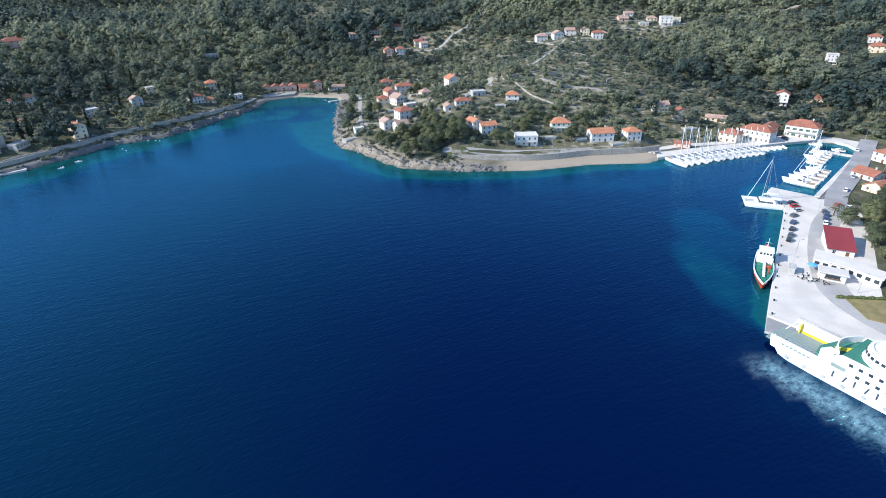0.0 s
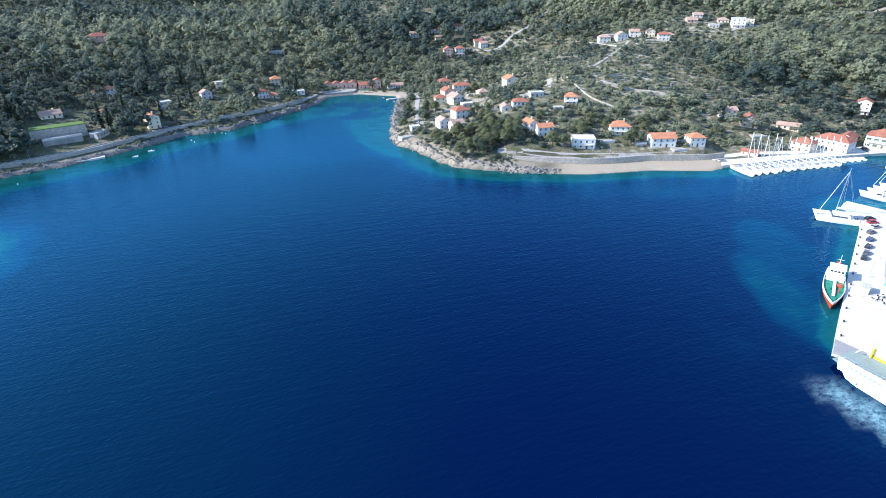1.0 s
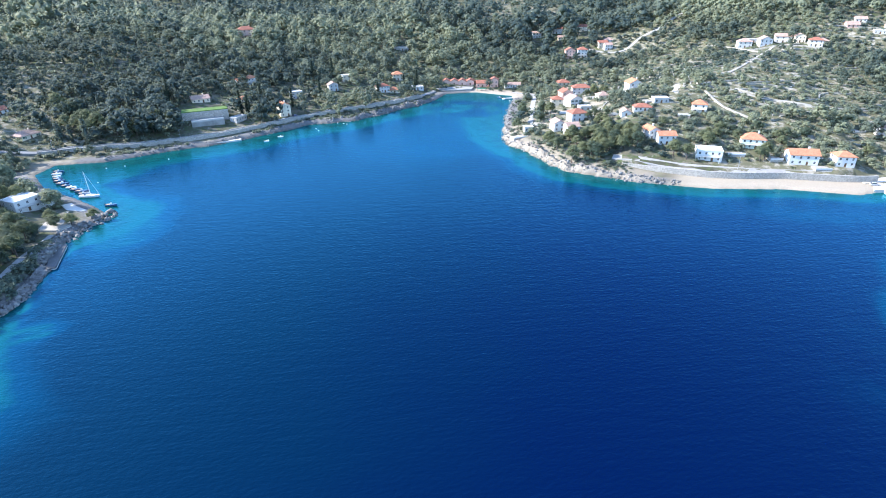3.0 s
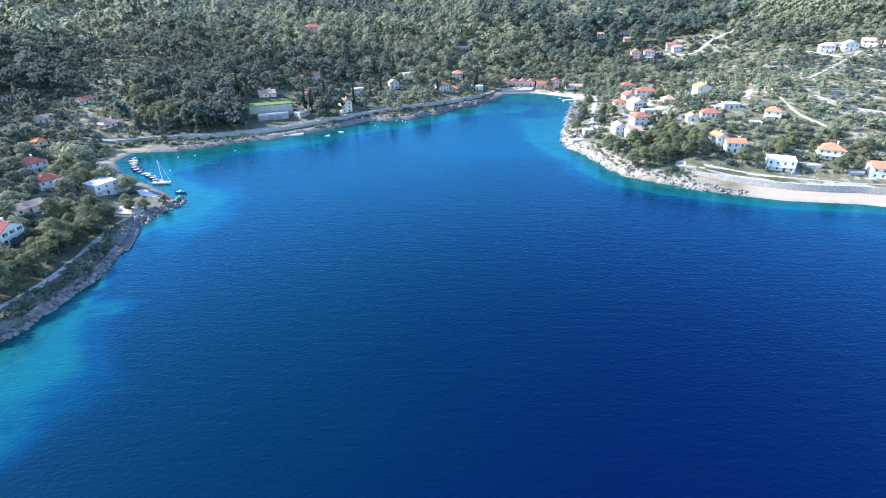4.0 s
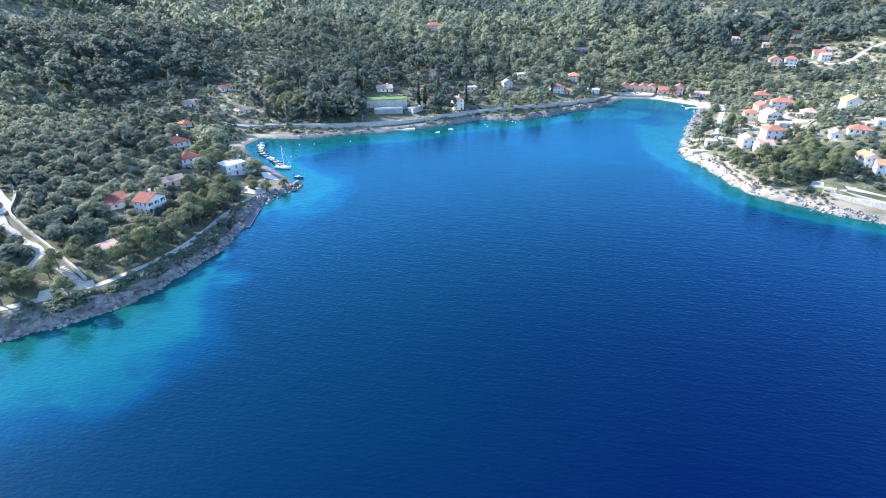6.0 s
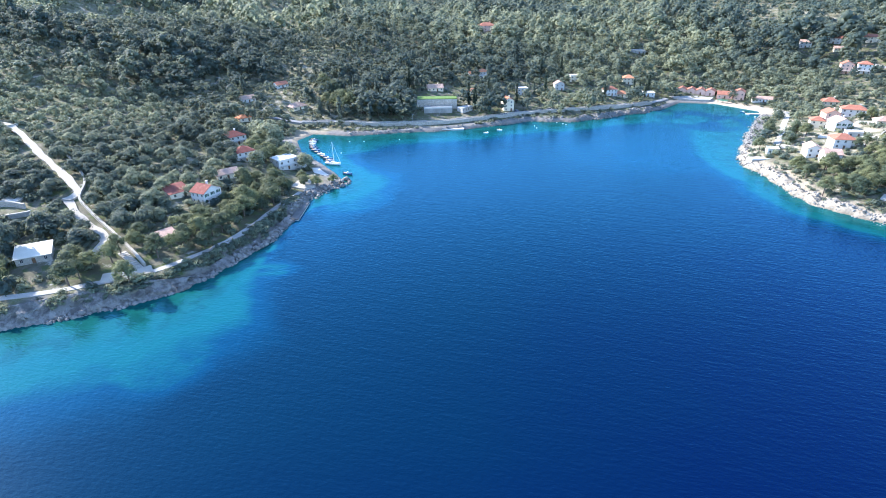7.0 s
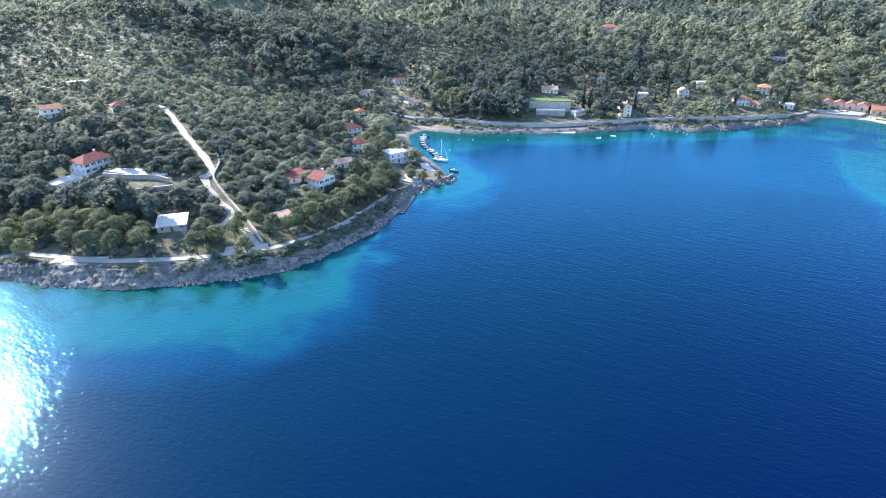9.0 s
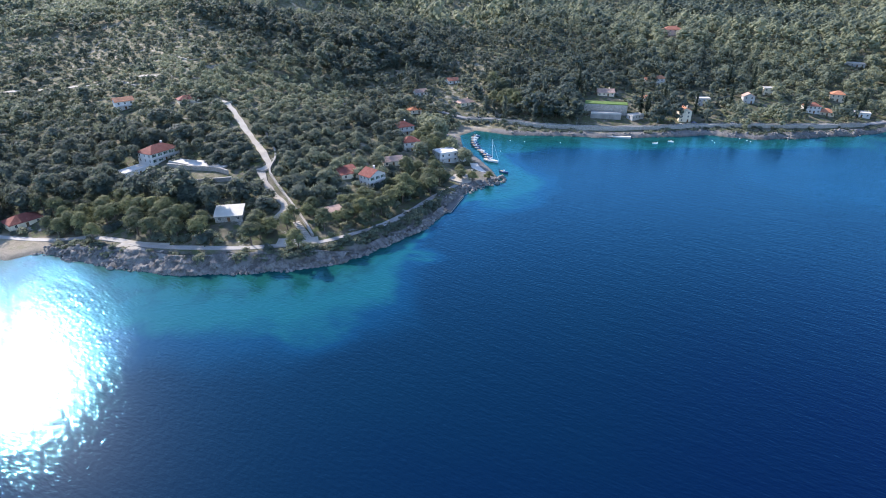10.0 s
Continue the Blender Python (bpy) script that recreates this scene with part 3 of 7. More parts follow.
wall_line("garden_wall", [(-264, 14), (-258, 23), (-252, 32), (-247, 40)], 1.8, 0.8, STONE, "curved stone retaining wall below the vegetable terrace")
wall_line("beach_wall", [(5, 284.0), (20, 281.8), (34, 280.6), (48, 280.4), (62, 282.4), (79, 287.0), (96, 288.6), (112, 290.2), (121, 293)], 3.3, 0.9, STONE, "long grey stone wall behind the pebble beach", level=1.0, uneven=0.03)

coast = spline([(-322, 219), (-311, 231), (-288, 242), (-266, 264), (-249, 281), (-237, 302), (-228, 320), (-216, 343), (-204, 356), (-189, 374), (-168, 410), (-160, 432)], 8.0)
for off, name_, h_, label_ in ((-2.1, "sea_wall", 1.2, "grey stone sea wall beside the coast road"), (2.4, "bank_wall", 2.3, "rough stone retaining wall above the coast road")):
    wall_line(name_, [tuple(p) for p in sides(coast, -off)[0]][::2], h_, 0.6, STONE, label_, uneven=0.2)

# stair of broad stone treads from the lane down to the promenade
stairs = thing("stone_stairs", pose(0, 0, 0), "rough stone stairs beside a dry-stone wall", "stairs", kind="structure")
for k in range(11):
    px, py = -196.5 + k * 1.25, 52.6 + k * 0.05
    h = ground(px, py)
    part("tread", Shape().box(px - 0.7, px + 0.7, py - 1.3, py + 1.3, h - 0.6, h + 0.25), STONE, stairs)

# ---- houses ----
CLEAR = []
CACHE = {}
YARDS = [(-18, 352, 9, 6, 20), (-12, 366, 10, 5, 30), (-34, 372, 7, 6, 10), (-48, 345, 6, 8, 0), (-56, 322, 9, 5, 40), (-20, 415, 8, 6, 15), (-2, 348, 7, 5, 10), (36, 338, 6, 6, 0), (60, 303, 8, 5, 10), (98, 297, 7, 5, 15), (78, 303, 6, 6, 20),
         (-30, 455, 8, 5, 10), (-60, 300, 7, 4, 55), (16, 358, 6, 6, 30), (150, 325, 8, 5, 10), (-38, 410, 6, 7, 0), (127, 352, 7, 5, 20), (-8, 425, 7, 5, 10)]


def yard(x, y, w, d, turn):
    """A small paved yard held up by a low stone wall."""
    z = ground(x, y)
    ob = thing("yard", pose(x, y, z, 0, 0, turn), "small pale paved yard behind a low stone wall", "yard", "paved yards", "structure")
    part("paving", Shape().slab([(-w / 2, -d / 2), (w / 2, -d / 2), (w / 2, d / 2), (-w / 2, d / 2)], 0.2, 0.5, 0.08), GRAVEL, ob)
    part("retaining_wall", Shape().slab([(-w / 2 - 0.3, -d / 2 - 0.3), (w / 2 + 0.3, -d / 2 - 0.3), (w / 2 + 0.3, d / 2 + 0.3), (-w / 2 - 0.3, d / 2 + 0.3)], -2.5, 0.196), STONE, ob)
    part("parapet", Shape().box(-w / 2 - 0.3, w / 2 + 0.3, -d / 2 - 0.35, -d / 2, 0.2, 1.0), WHITE, ob)
    CLEAR.append((x, y, max(w, d) * 0.5))


for q in YARDS:
    yard(*q)



def wall_with_holes(s, x0, x1, z0, z1, holes, place, depth=0.22):
    """One wall face with openings whose reveals go in by depth; place(u, inward, z) gives the point."""
    us = sorted({x0, x1, *[h[0] for h in holes], *[h[1] for h in holes]})
    zs = sorted({z0, z1, *[h[2] for h in holes], *[h[3] for h in holes]})
    for a, b in zip(us, us[1:]):
        for c, e in zip(zs, zs[1:]):
            mu, mz = (a + b) / 2, (c + e) / 2
            if not any(h[0] < mu < h[1] and h[2] < mz < h[3] for h in holes):
                s.add([place(a, 0, c), place(b, 0, c), place(b, 0, e), place(a, 0, e)], [(0, 1, 2, 3)])
    for a, b, c, e in holes:
        for p, q in (((a, c), (b, c)), ((b, c), (b, e)), ((b, e), (a, e)), ((a, e), (a, c))):
            s.add([place(p[0], 0, p[1]), place(q[0], 0, q[1]), place(q[0], depth, q[1]), place(p[0], depth, p[1])], [(3, 2, 1, 0)])


def pane_mesh(w, h):
    key = ("pane", round(w, 2), round(h, 2))
    if key not in CACHE:
        CACHE[key] = Shape().box(-w / 2, w / 2, 0, 0.03, -h / 2, h / 2).mesh("pane", GLASS)
    return CACHE[key]


def frame_mesh(w, h):
    key = ("frame", round(w, 2), round(h, 2))
    if key not in CACHE:
        s, b = Shape(), 0.07
        us, vs = (-w / 2, -w / 2 + b, -b / 2, b / 2, w / 2 - b, w / 2), (-h / 2, -h / 2 + b, h / 2 - b, h / 2)
        s.v = [(u, y, v) for y in (-0.05, 0.03) for v in vs for u in us]
        for j in range(3):
            for i in range(5):
                if not (j == 1 and i in (1, 3)):
                    s.f.append((j * 6 + i, j * 6 + i + 1, j * 6 + i + 7, j * 6 + i + 6))
        for i0, i1 in ((1, 2), (3, 4)):
            ring = [6 + i0, 6 + i1, 12 + i1, 12 + i0]
            s.f += [(p, q, q + 24, p + 24) for p, q in zip(ring, ring[1:] + ring[:1])]
        CACHE[key] = s.mesh("window", FRAME)
    return CACHE[key]


def roof_shape(w, d, z, kind, pitch=0.5, over=0.45, thick=0.18):
    s = Shape()
    a, b = w / 2 + over, d / 2 + over
    drop = over * pitch
    if kind == "flat":
        return s.box(-w / 2 - 0.15, w / 2 + 0.15, -d / 2 - 0.15, d / 2 + 0.15, z, z + 0.28), z + 0.28
    if kind == "mono":
        lo, hi = z - 0.1, z + d * 0.22
        s.add([(-a, -b, lo), (a, -b, lo), (a, b, hi), (-a, b, hi), (-a, -b, lo + thick), (a, -b, lo + thick), (a, b, hi + thick), (-a, b, hi + thick)],
              [(3, 2, 1, 0), (4, 5, 6, 7), (0, 1, 5, 4), (1, 2, 6, 5), (2, 3, 7, 6), (3, 0, 4, 7)])
        return s, hi
    if kind == "gable_front":
        rise, lo = w / 2 * pitch, z - drop
        for dz in (0, thick):
            s.add([(-a, -b, lo + dz), (-a, b, lo + dz), (0, b, z + rise + dz), (0, -b, z + rise + dz), (a, b, lo + dz), (a, -b, lo + dz)], [(0, 3, 2, 1), (3, 5, 4, 2)] if dz else [(0, 1, 2, 3), (3, 2, 4, 5)])
        s.f += [(0, 3, 9, 6), (3, 5, 11, 9), (1, 7, 8, 2), (2, 8, 10, 4), (0, 6, 7, 1), (5, 4, 10, 11)]
        return s, z + rise
    if kind == "gable":
        rise, lo = d / 2 * pitch, z - drop
        for dz in (0, thick):
            s.add([(-a, -b, lo + dz), (a, -b, lo + dz), (a, 0, z + rise + dz), (-a, 0, z + rise + dz), (a, b, lo + dz), (-a, b, lo + dz)], [(0, 1, 2, 3), (3, 2, 4, 5)] if dz else [(0, 3, 2, 1), (3, 5, 4, 2)])
        s.f += [(0, 6, 7, 1), (4, 10, 11, 5), (0, 3, 9, 6), (3, 5, 11, 9), (1, 7, 8, 2), (2, 8, 10, 4)]
        return s, z + rise
    rise, lo = min(w, d) / 2 * pitch, z - drop
    rx, ry = max(w - d, 0) / 2, max(d - w, 0) / 2
    for dz in (0, thick):
        ridge = [(-rx, -ry, z + rise + dz), (rx, ry, z + rise + dz)]
        s.add([(-a, -b, lo + dz), (a, -b, lo + dz), (a, b, lo + dz), (-a, b, lo + dz), *ridge],
              ([(0, 1, 5, 4), (1, 2, 5), (2, 3, 4, 5), (3, 0, 4)] if rx or not ry else [(0, 1, 4), (1, 2, 5, 4), (2, 3, 5), (3, 0, 4, 5)]) if dz else [(3, 2, 1, 0)])
    s.f += [(i, (i + 1) % 4, 6 + (i + 1) % 4, 6 + i) for i in range(4)]
    return s, z + rise


WORDS = {WHITE: "white", CREAM: "cream", PINK: "pink", GREY: "grey", MINT: "pale green", STONE: "stone-walled"}
ROOFS = {ORANGE: "bright orange tiled", RED: "red tiled", FADED: "faded brown tiled", CONCRETE: "flat concrete", PAVING: "flat white", WHITE: "flat white"}
COUNTS = {1: "single-storey", 2: "two-storey", 3: "three-storey"}


def house(x, y, w, d, floors=2, roof="hip", turn=0, wall=WHITE, top=ORANGE, bays=3, side_bays=2, shutters=False, balcony=False, chimney=True, where="among trees", group="", base=None, name="house", storey=2.5):
    """A house whose front middle stands at x, y and faces the bay, turned by so many degrees more."""
    far = math.hypot(x, y)
    w, d = w * 0.94, d * 0.94
    cx, cy = x * (1 + d / 2 / far), y * (1 + d / 2 / far)
    z = (min(ground(x, y), ground(cx, cy) + 0.5) if base is None else base) - 0.3
    rz = math.degrees(math.atan2(-y, -x)) + 90 + turn
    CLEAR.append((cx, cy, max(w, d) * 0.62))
    h = floors * storey + 0.3
    where = where if len(where.split()) < 6 else " ".join(where.split()[-5:])
    label = f"{WORDS.get(wall, 'plain')} {COUNTS[floors]} house, {ROOFS.get(top, 'tiled')} roof, {where}"
    ob = thing(name, pose(cx, cy, z, 0, 0, rz), label, "house", group)
    body = Shape()
    faces = [(w, lambda u, i, v: (u, -d / 2 + i, v), bays, 0, (0, -d / 2)), (d, lambda u, i, v: (w / 2 - i, u, v), side_bays, 90, (w / 2, 0)),
             (w, lambda u, i, v: (-u, d / 2 - i, v), bays, 180, (0, d / 2)), (d, lambda u, i, v: (-w / 2 + i, -u, v), side_bays, 270, (-w / 2, 0))]
    ww, wh = (1.0, 1.3) if storey > 2.45 else (0.9, 1.0)
    for k, (length, place, count, turned, mid) in enumerate(faces):
        holes = []
        for fl in range(floors):
            for b in range(count):
                u = (b + 0.5) / count * length - length / 2
                if fl == 0 and k == 0 and b == count // 2:
                    holes.append((u - 0.55, u + 0.55, 0.05, 2.15))
                else:
                    holes.append((u - ww / 2, u + ww / 2, fl * storey + 0.95, fl * storey + 0.95 + wh))
        wall_with_holes(body, -length / 2, length / 2, -3.5, h, holes, place)
        for i, (a, b, c, e) in enumerate(holes):
            u, zz = (a + b) / 2, (c + e) / 2
            p = place(u, 0.2, zz)
            at = pose(*p, 0, 0, turned)
            if e - c > 2:
                part("door", Shape().box(-0.55, 0.55, 0, 0.06, -1.05, 1.05).box(-0.4, 0.4, -0.02, 0, -0.9, -0.1).box(-0.4, 0.4, -0.02, 0, 0.05, 0.9), TIMBER, ob, at=at)
            else:
                win = part("window", frame_mesh(b - a, e - c), FRAME, ob, at=at)
                part("pane", pane_mesh(b - a - 0.1, e - c - 0.1), GLASS, win)
                if shutters and k == 0:
                    for sgn in (-1, 1):
                        q = place(u + sgn * (ww / 2 + 0.28), -0.05, zz)
                        part("shutter", CACHE.setdefault(("shutter", wh), Shape().box(-0.26, 0.26, 0, 0.05, -wh / 2, wh / 2).mesh("shutter", SHUTTER)), SHUTTER, ob, at=pose(*q, 0, 0, turned))
    if roof == "gable":
        rise = d / 2 * 0.5
        for sx in (-1, 1):
            body.add([(sx * w / 2, -d / 2, h), (sx * w / 2, d / 2, h), (sx * w / 2, 0, h + rise)], [(0, 1, 2) if sx > 0 else (2, 1, 0)])
    if roof == "gable_front":
        rise = w / 2 * 0.5
        for sy in (-1, 1):
            body.add([(-w / 2, sy * d / 2, h), (w / 2, sy * d / 2, h), (0, sy * d / 2, h + rise)], [(0, 1, 2) if sy < 0 else (2, 1, 0)])
    if roof == "mono":
        body.add([(w / 2, -d / 2, h), (w / 2, d / 2, h), (w / 2, d / 2, h + d * 0.22), (-w / 2, -d / 2, h), (-w / 2, d / 2, h), (-w / 2, d / 2, h + d * 0.22)], [(0, 1, 2), (5, 4, 3), (1, 4, 5, 2)])
    part("wall", body, wall, ob)
    rs, peak = roof_shape(w, d, h, roof)
    part("roof", rs, top, ob)
    if roof == "flat":
        s = Shape()
        for q in ((-w / 2 - 0.15, w / 2 + 0.15, -d / 2 - 0.15, -d / 2 + 0.1), (-w / 2 - 0.15, w / 2 + 0.15, d / 2 - 0.1, d / 2 + 0.15), (-w / 2 - 0.15, -w / 2 + 0.1, -d / 2 + 0.1, d / 2 - 0.1), (w / 2 - 0.1, w / 2 + 0.15, -d / 2 + 0.1, d / 2 - 0.1)):
            s.box(*q, h + 0.28, h + 0.62)
        part("parapet", s, wall, ob)
    if chimney and roof != "flat":
        px = w * 0.22
        part("chimney", Shape().box(px - 0.35, px + 0.35, d * 0.12 - 0.35, d * 0.12 + 0.35, h, peak + 0.6).box(px - 0.45, px + 0.45, d * 0.12 - 0.45, d * 0.12 + 0.45, peak + 0.6, peak + 0.75), wall, ob)
    if balcony and floors > 1:
        bal = part("balcony", Shape().box(-w * 0.42, w * 0.42, -d / 2 - 1.5, -d / 2, storey - 0.05, storey + 0.12), CONCRETE, ob)
        rail = Shape().box(-w * 0.42, w * 0.42, -d / 2 - 1.5, -d / 2 - 1.44, storey + 1.0, storey + 1.07)
        for i in range(int(w * 0.84 / 0.5) + 1):
            u = -w * 0.42 + i * 0.5
            rail.box(u, u + 0.05, -d / 2 - 1.5, -d / 2 - 1.45, storey + 0.12, storey + 1.0)
        part("railing", rail, STEEL, bal)
        for sx in (-1, 1):
            part("pillar", Shape().box(sx * w * 0.4 - 0.12, sx * w * 0.4 + 0.12, -d / 2 - 1.45, -d / 2 - 1.2, -3, storey - 0.05), wall, bal)
    return ob



# eastern shore
EAST, VILLAGE, HILL, PORT, WEST, POINT = "houses above the beach", "village houses", "hillside houses", "harbour houses", "houses on the western shore", "houses on the point"
house(89, 299, 14, 9, 2, "gable", 22, WHITE, ORANGE, 4, 2, False, False, True, "above the beach road", EAST)
house(68, 310, 12, 10, 2, "hip", 12, MINT, ORANGE, 4, 3, False, True, True, "behind garden trees", EAST)
house(46, 293, 13, 9, 2, "flat", 10, WHITE, WHITE, 4, 2, False, True, False, "above the beach wall", EAST)
house(18, 307, 7, 8.5, 2, "gable_front", 35, WHITE, ORANGE, 2, 3, False, False, True, "joined to a lower house", EAST)
house(25.5, 303, 9.5, 7, 2, "gable", 20, WHITE, ORANGE, 3, 2, False, False, True, "with a lower wing", EAST)
house(107, 300, 9, 8, 2, "hip", 28, WHITE, ORANGE, 3, 2, False, False, False, "beside the beach road", EAST)
house(44, 343, 8.5, 8.5, 2, "hip", 5, WHITE, ORANGE, 2, 2, False, True, False, "alone on the scrubby slope", EAST)
house(8, 415, 10.5, 10, 2, "gable_front", 24, WHITE, ORANGE, 2, 2, False, True, True, "on the terraced slope", EAST)
house(13, 340, 10.5, 7, 1, "hip", 12, WHITE, RED, 4, 2, False, False, True, "between garden trees", EAST)
house(4, 338, 6, 8, 1, "gable_front", 12, WHITE, FADED, 1, 2, False, False, False, "beside a longer house", EAST)
house(23, 352, 9, 7, 1, "flat", 18, GREY, CONCRETE, 3, 2, False, False, False, "with an unfinished upper floor", EAST)
# village on the cape
house(-48, 482, 11, 9, 1, "hip", 15, CREAM, RED, 3, 2, False, False, True, "behind the village", VILLAGE)
house(-30, 441, 15, 9, 2, "hip", 10, WHITE, RED, 4, 2, False, False, True, "in the village", VILLAGE)
house(-40, 425, 9, 9, 2, "gable_front", 25, PINK, RED, 2, 2, False, False, True, "in the village", VILLAGE)
house(-31, 390, 10, 10, 2, "gable_front", 32, WHITE, FADED, 3, 3, True, False, True, "in the village", VILLAGE)
house(-43, 396, 8, 8, 2, "hip", 10, CREAM, RED, 2, 2, False, False, False, "in the village", VILLAGE)
house(-24, 342, 11, 9, 2, "hip", 26, WHITE, RED, 3, 2, False, False, True, "above the cape", VILLAGE)
house(-34, 327, 7, 9, 2, "gable_front", 20, WHITE, FADED, 2, 2, False, False, False, "above the cape", VILLAGE)
house(-25, 320, 8, 8, 2, "gable", 24, WHITE, FADED, 2, 2, False, False, False, "above the cape", VILLAGE)
house(-12, 407, 9, 8, 1, "hip", 20, CREAM, FADED, 2, 2, False, False, False, "in a dry garden", VILLAGE)
house(-52, 331, 6, 5, 1, "flat", 15, WHITE, PAVING, 2, 1, False, False, False, "on the rocks of the cape", VILLAGE)
house(-93, 488, 15, 7, 1, "gable", 6, WHITE, FADED, 6, 2, False, False, False, "behind the cove beach", VILLAGE)
house(-22, 372, 8, 6, 1, "flat", 20, GREY, PAVING, 2, 2, False, False, False, "with a bare stone yard", VILLAGE)
# far hillside
for q in ((-53, 575, 10, 9, 3, "gable_front", 10, PINK, RED), (-41, 574, 10, 9, 3, "hip", 8, WHITE, RED), (-24, 601, 10, 8, 2, "gable", 20, CREAM, RED), (-48, 650, 15, 9, 2, "hip", 5, CREAM, RED),
          (-96, 634, 10, 8, 2, "gable", 10, WHITE, FADED), (-75, 645, 12, 8, 2, "gable", -10, WHITE, RED), (-19, 612, 9, 8, 1, "hip", 10, WHITE, FADED), (-68, 628, 9, 7, 1, "gable", 15, CREAM, FADED),
          (93, 531, 11, 9, 2, "hip", 15, WHITE, FADED), (107, 526, 10, 9, 2, "gable_front", 20, WHITE, FADED), (121, 533, 13, 8, 2, "gable", 10, WHITE, FADED), (140, 514, 10, 8, 2, "hip", 12, WHITE, RED),
          (212, 546, 12, 10, 3, "flat", 10, WHITE, CONCRETE), (176, 563, 10, 9, 1, "gable", 20, PINK, FADED), (192, 548, 9, 8, 1, "flat", 10, GREY, CONCRETE), (131, 524, 8, 7, 2, "gable_front", 10, CREAM, FADED), (146, 521, 9, 8, 1, "hip", 15, CREAM, FADED), (101, 540, 9, 7, 1, "flat", 10, GREY, CONCRETE), (204, 562, 10, 8, 1, "hip", 10, CREAM, FADED), (185, 576, 9, 8, 1, "gable", 15, WHITE, FADED), (225, 556, 9, 8, 2, "flat", 5, CREAM, CONCRETE), (-18, 592, 8, 7, 2, "gable", 20, WHITE, FADED)):
    house(*q, 3, 2, False, q[4] == 3, False, "on the far hillside", HILL)
# harbour
house(212, 312, 18, 12, 2, "hip", -8, WHITE, RED, 5, 3, True, True, True, "facing the harbour basin", PORT, storey=3.4)
house(195, 317, 8, 11, 2, "gable_front", -10, WHITE, RED, 2, 3, False, False, False, "beside the harbour basin", PORT)
house(183, 307, 18, 10, 2, "hip", -20, WHITE, RED, 6, 2, False, False, False, "along the yacht quay", PORT, storey=3.2)
house(167, 306, 11, 9, 2, "hip", -22, CREAM, RED, 3, 2, False, False, True, "along the yacht quay", PORT)
house(136, 297.5, 9, 4, 1, "gable", -8, PINK, RED, 3, 1, False, False, False, "at the yacht quay", PORT, name="kiosk", storey=2.4)
house(148, 335, 10, 8, 2, "gable_front", 10, STONE, RED, 2, 2, False, False, False, "half in ruins above the quay", PORT)
house(139, 346, 10, 7, 2, "gable", 25, WHITE, FADED, 3, 2, False, False, False, "on the slope above the quay", PORT)
house(171, 335, 13, 6, 1, "gable", 0, CREAM, FADED, 4, 2, False, False, False, "behind the harbour", PORT)
house(226, 362, 8, 8, 3, "gable_front", 0, WHITE, RED, 2, 2, False, True, False, "in the pines behind the harbour", PORT)
house(250, 362, 9, 8, 1, "hip", 10, CREAM, RED, 3, 2, False, False, False, "in the pines behind the harbour", PORT)
house(300, 432, 8, 7, 3, "flat", 10, WHITE, CONCRETE, 3, 2, False, True, False, "on the wooded hillside", PORT)
house(343, 445, 12, 10, 2, "hip", 10, CREAM, RED, 3, 2, False, False, False, "on the wooded hillside", PORT)
house(357, 470, 10, 10, 2, "hip", 10, WHITE, RED, 3, 2, False, False, False, "on the wooded hillside", PORT)
house(200, 240, 11, 9, 1, "gable", -30, WHITE, RED, 3, 2, False, False, True, "beside the harbour road", PORT)
house(192, 222, 10, 9, 1, "gable_front", -25, CREAM, ORANGE, 2, 2, False, False, False, "beside the harbour road", PORT)
house(206, 226, 10, 9, 1, "hip", -25, WHITE, ORANGE, 3, 2, False, False, False, "beside the harbour road", PORT)
house(226, 262, 12, 9, 2, "hip", -30, WHITE, RED, 3, 2, False, False, False, "beside the harbour road", PORT)
house(136.7, 166.3, 8.5, 14, 1, "mono", 15, WHITE, plain("dark_red_roof_sheet", (0.24, 0.04, 0.045), 0.6, 0.12, 2.0), 2, 4, False, False, False, "at the ferry quay", PORT)
# western shore
house(-229, 335, 8.5, 9, 3, "gable_front", 18, CREAM, ORANGE, 2, 3, False, False, True, "above the coast road", WEST)
house(-284, 377, 9, 8, 2, "hip", 25, WHITE, ORANGE, 3, 2, False, False, False, "in the dark pine wood", WEST)
house(-292, 372, 6, 6, 1, "gable", 25, WHITE, ORANGE, 2, 1, False, False, False, "joined to a taller house", WEST)
house(-266, 341, 8, 7, 1, "hip", 15, CREAM, ORANGE, 2, 2, False, False, False, "half hidden by trees", WEST)
house(-288, 321, 13, 9, 1, "gable", 10, CREAM, FADED, 4, 2, False, False, True, "behind a lawn terrace", WEST)
house(-248.5, 309.5, 11, 6, 2, "flat", 46, GREY, CONCRETE, 4, 1, False, False, False, "built into the shore terrace", WEST, base=3.2)
house(-239, 369, 9, 7, 2, "flat", 20, GREY, CONCRETE, 3, 2, False, False, False, "half-built on a bare plot", WEST)
house(-222, 397, 8, 7, 2, "gable_front", 15, GREY, FADED, 2, 2, False, False, False, "among trees by the shore", WEST)
house(-224, 425, 8, 7, 2, "flat", 15, CREAM, CONCRETE, 2, 2, False, False, False, "among trees by the shore", WEST)
house(-189, 420, 11, 8, 2, "hip", 20, WHITE, RED, 4, 2, False, False, False, "above the inner shore", WEST)
house(-181, 426, 9, 8, 1, "hip", 10, CREAM, ORANGE, 3, 2, False, False, False, "above the inner shore", WEST)
house(-194, 466, 10, 9, 2, "hip", 10, CREAM, ORANGE, 3, 2, False, False, False, "between tall cypresses", WEST)
house(-170, 451, 11, 8, 1, "flat", 15, WHITE, PAVING, 3, 2, False, False, False, "at the head of the inlet", WEST)
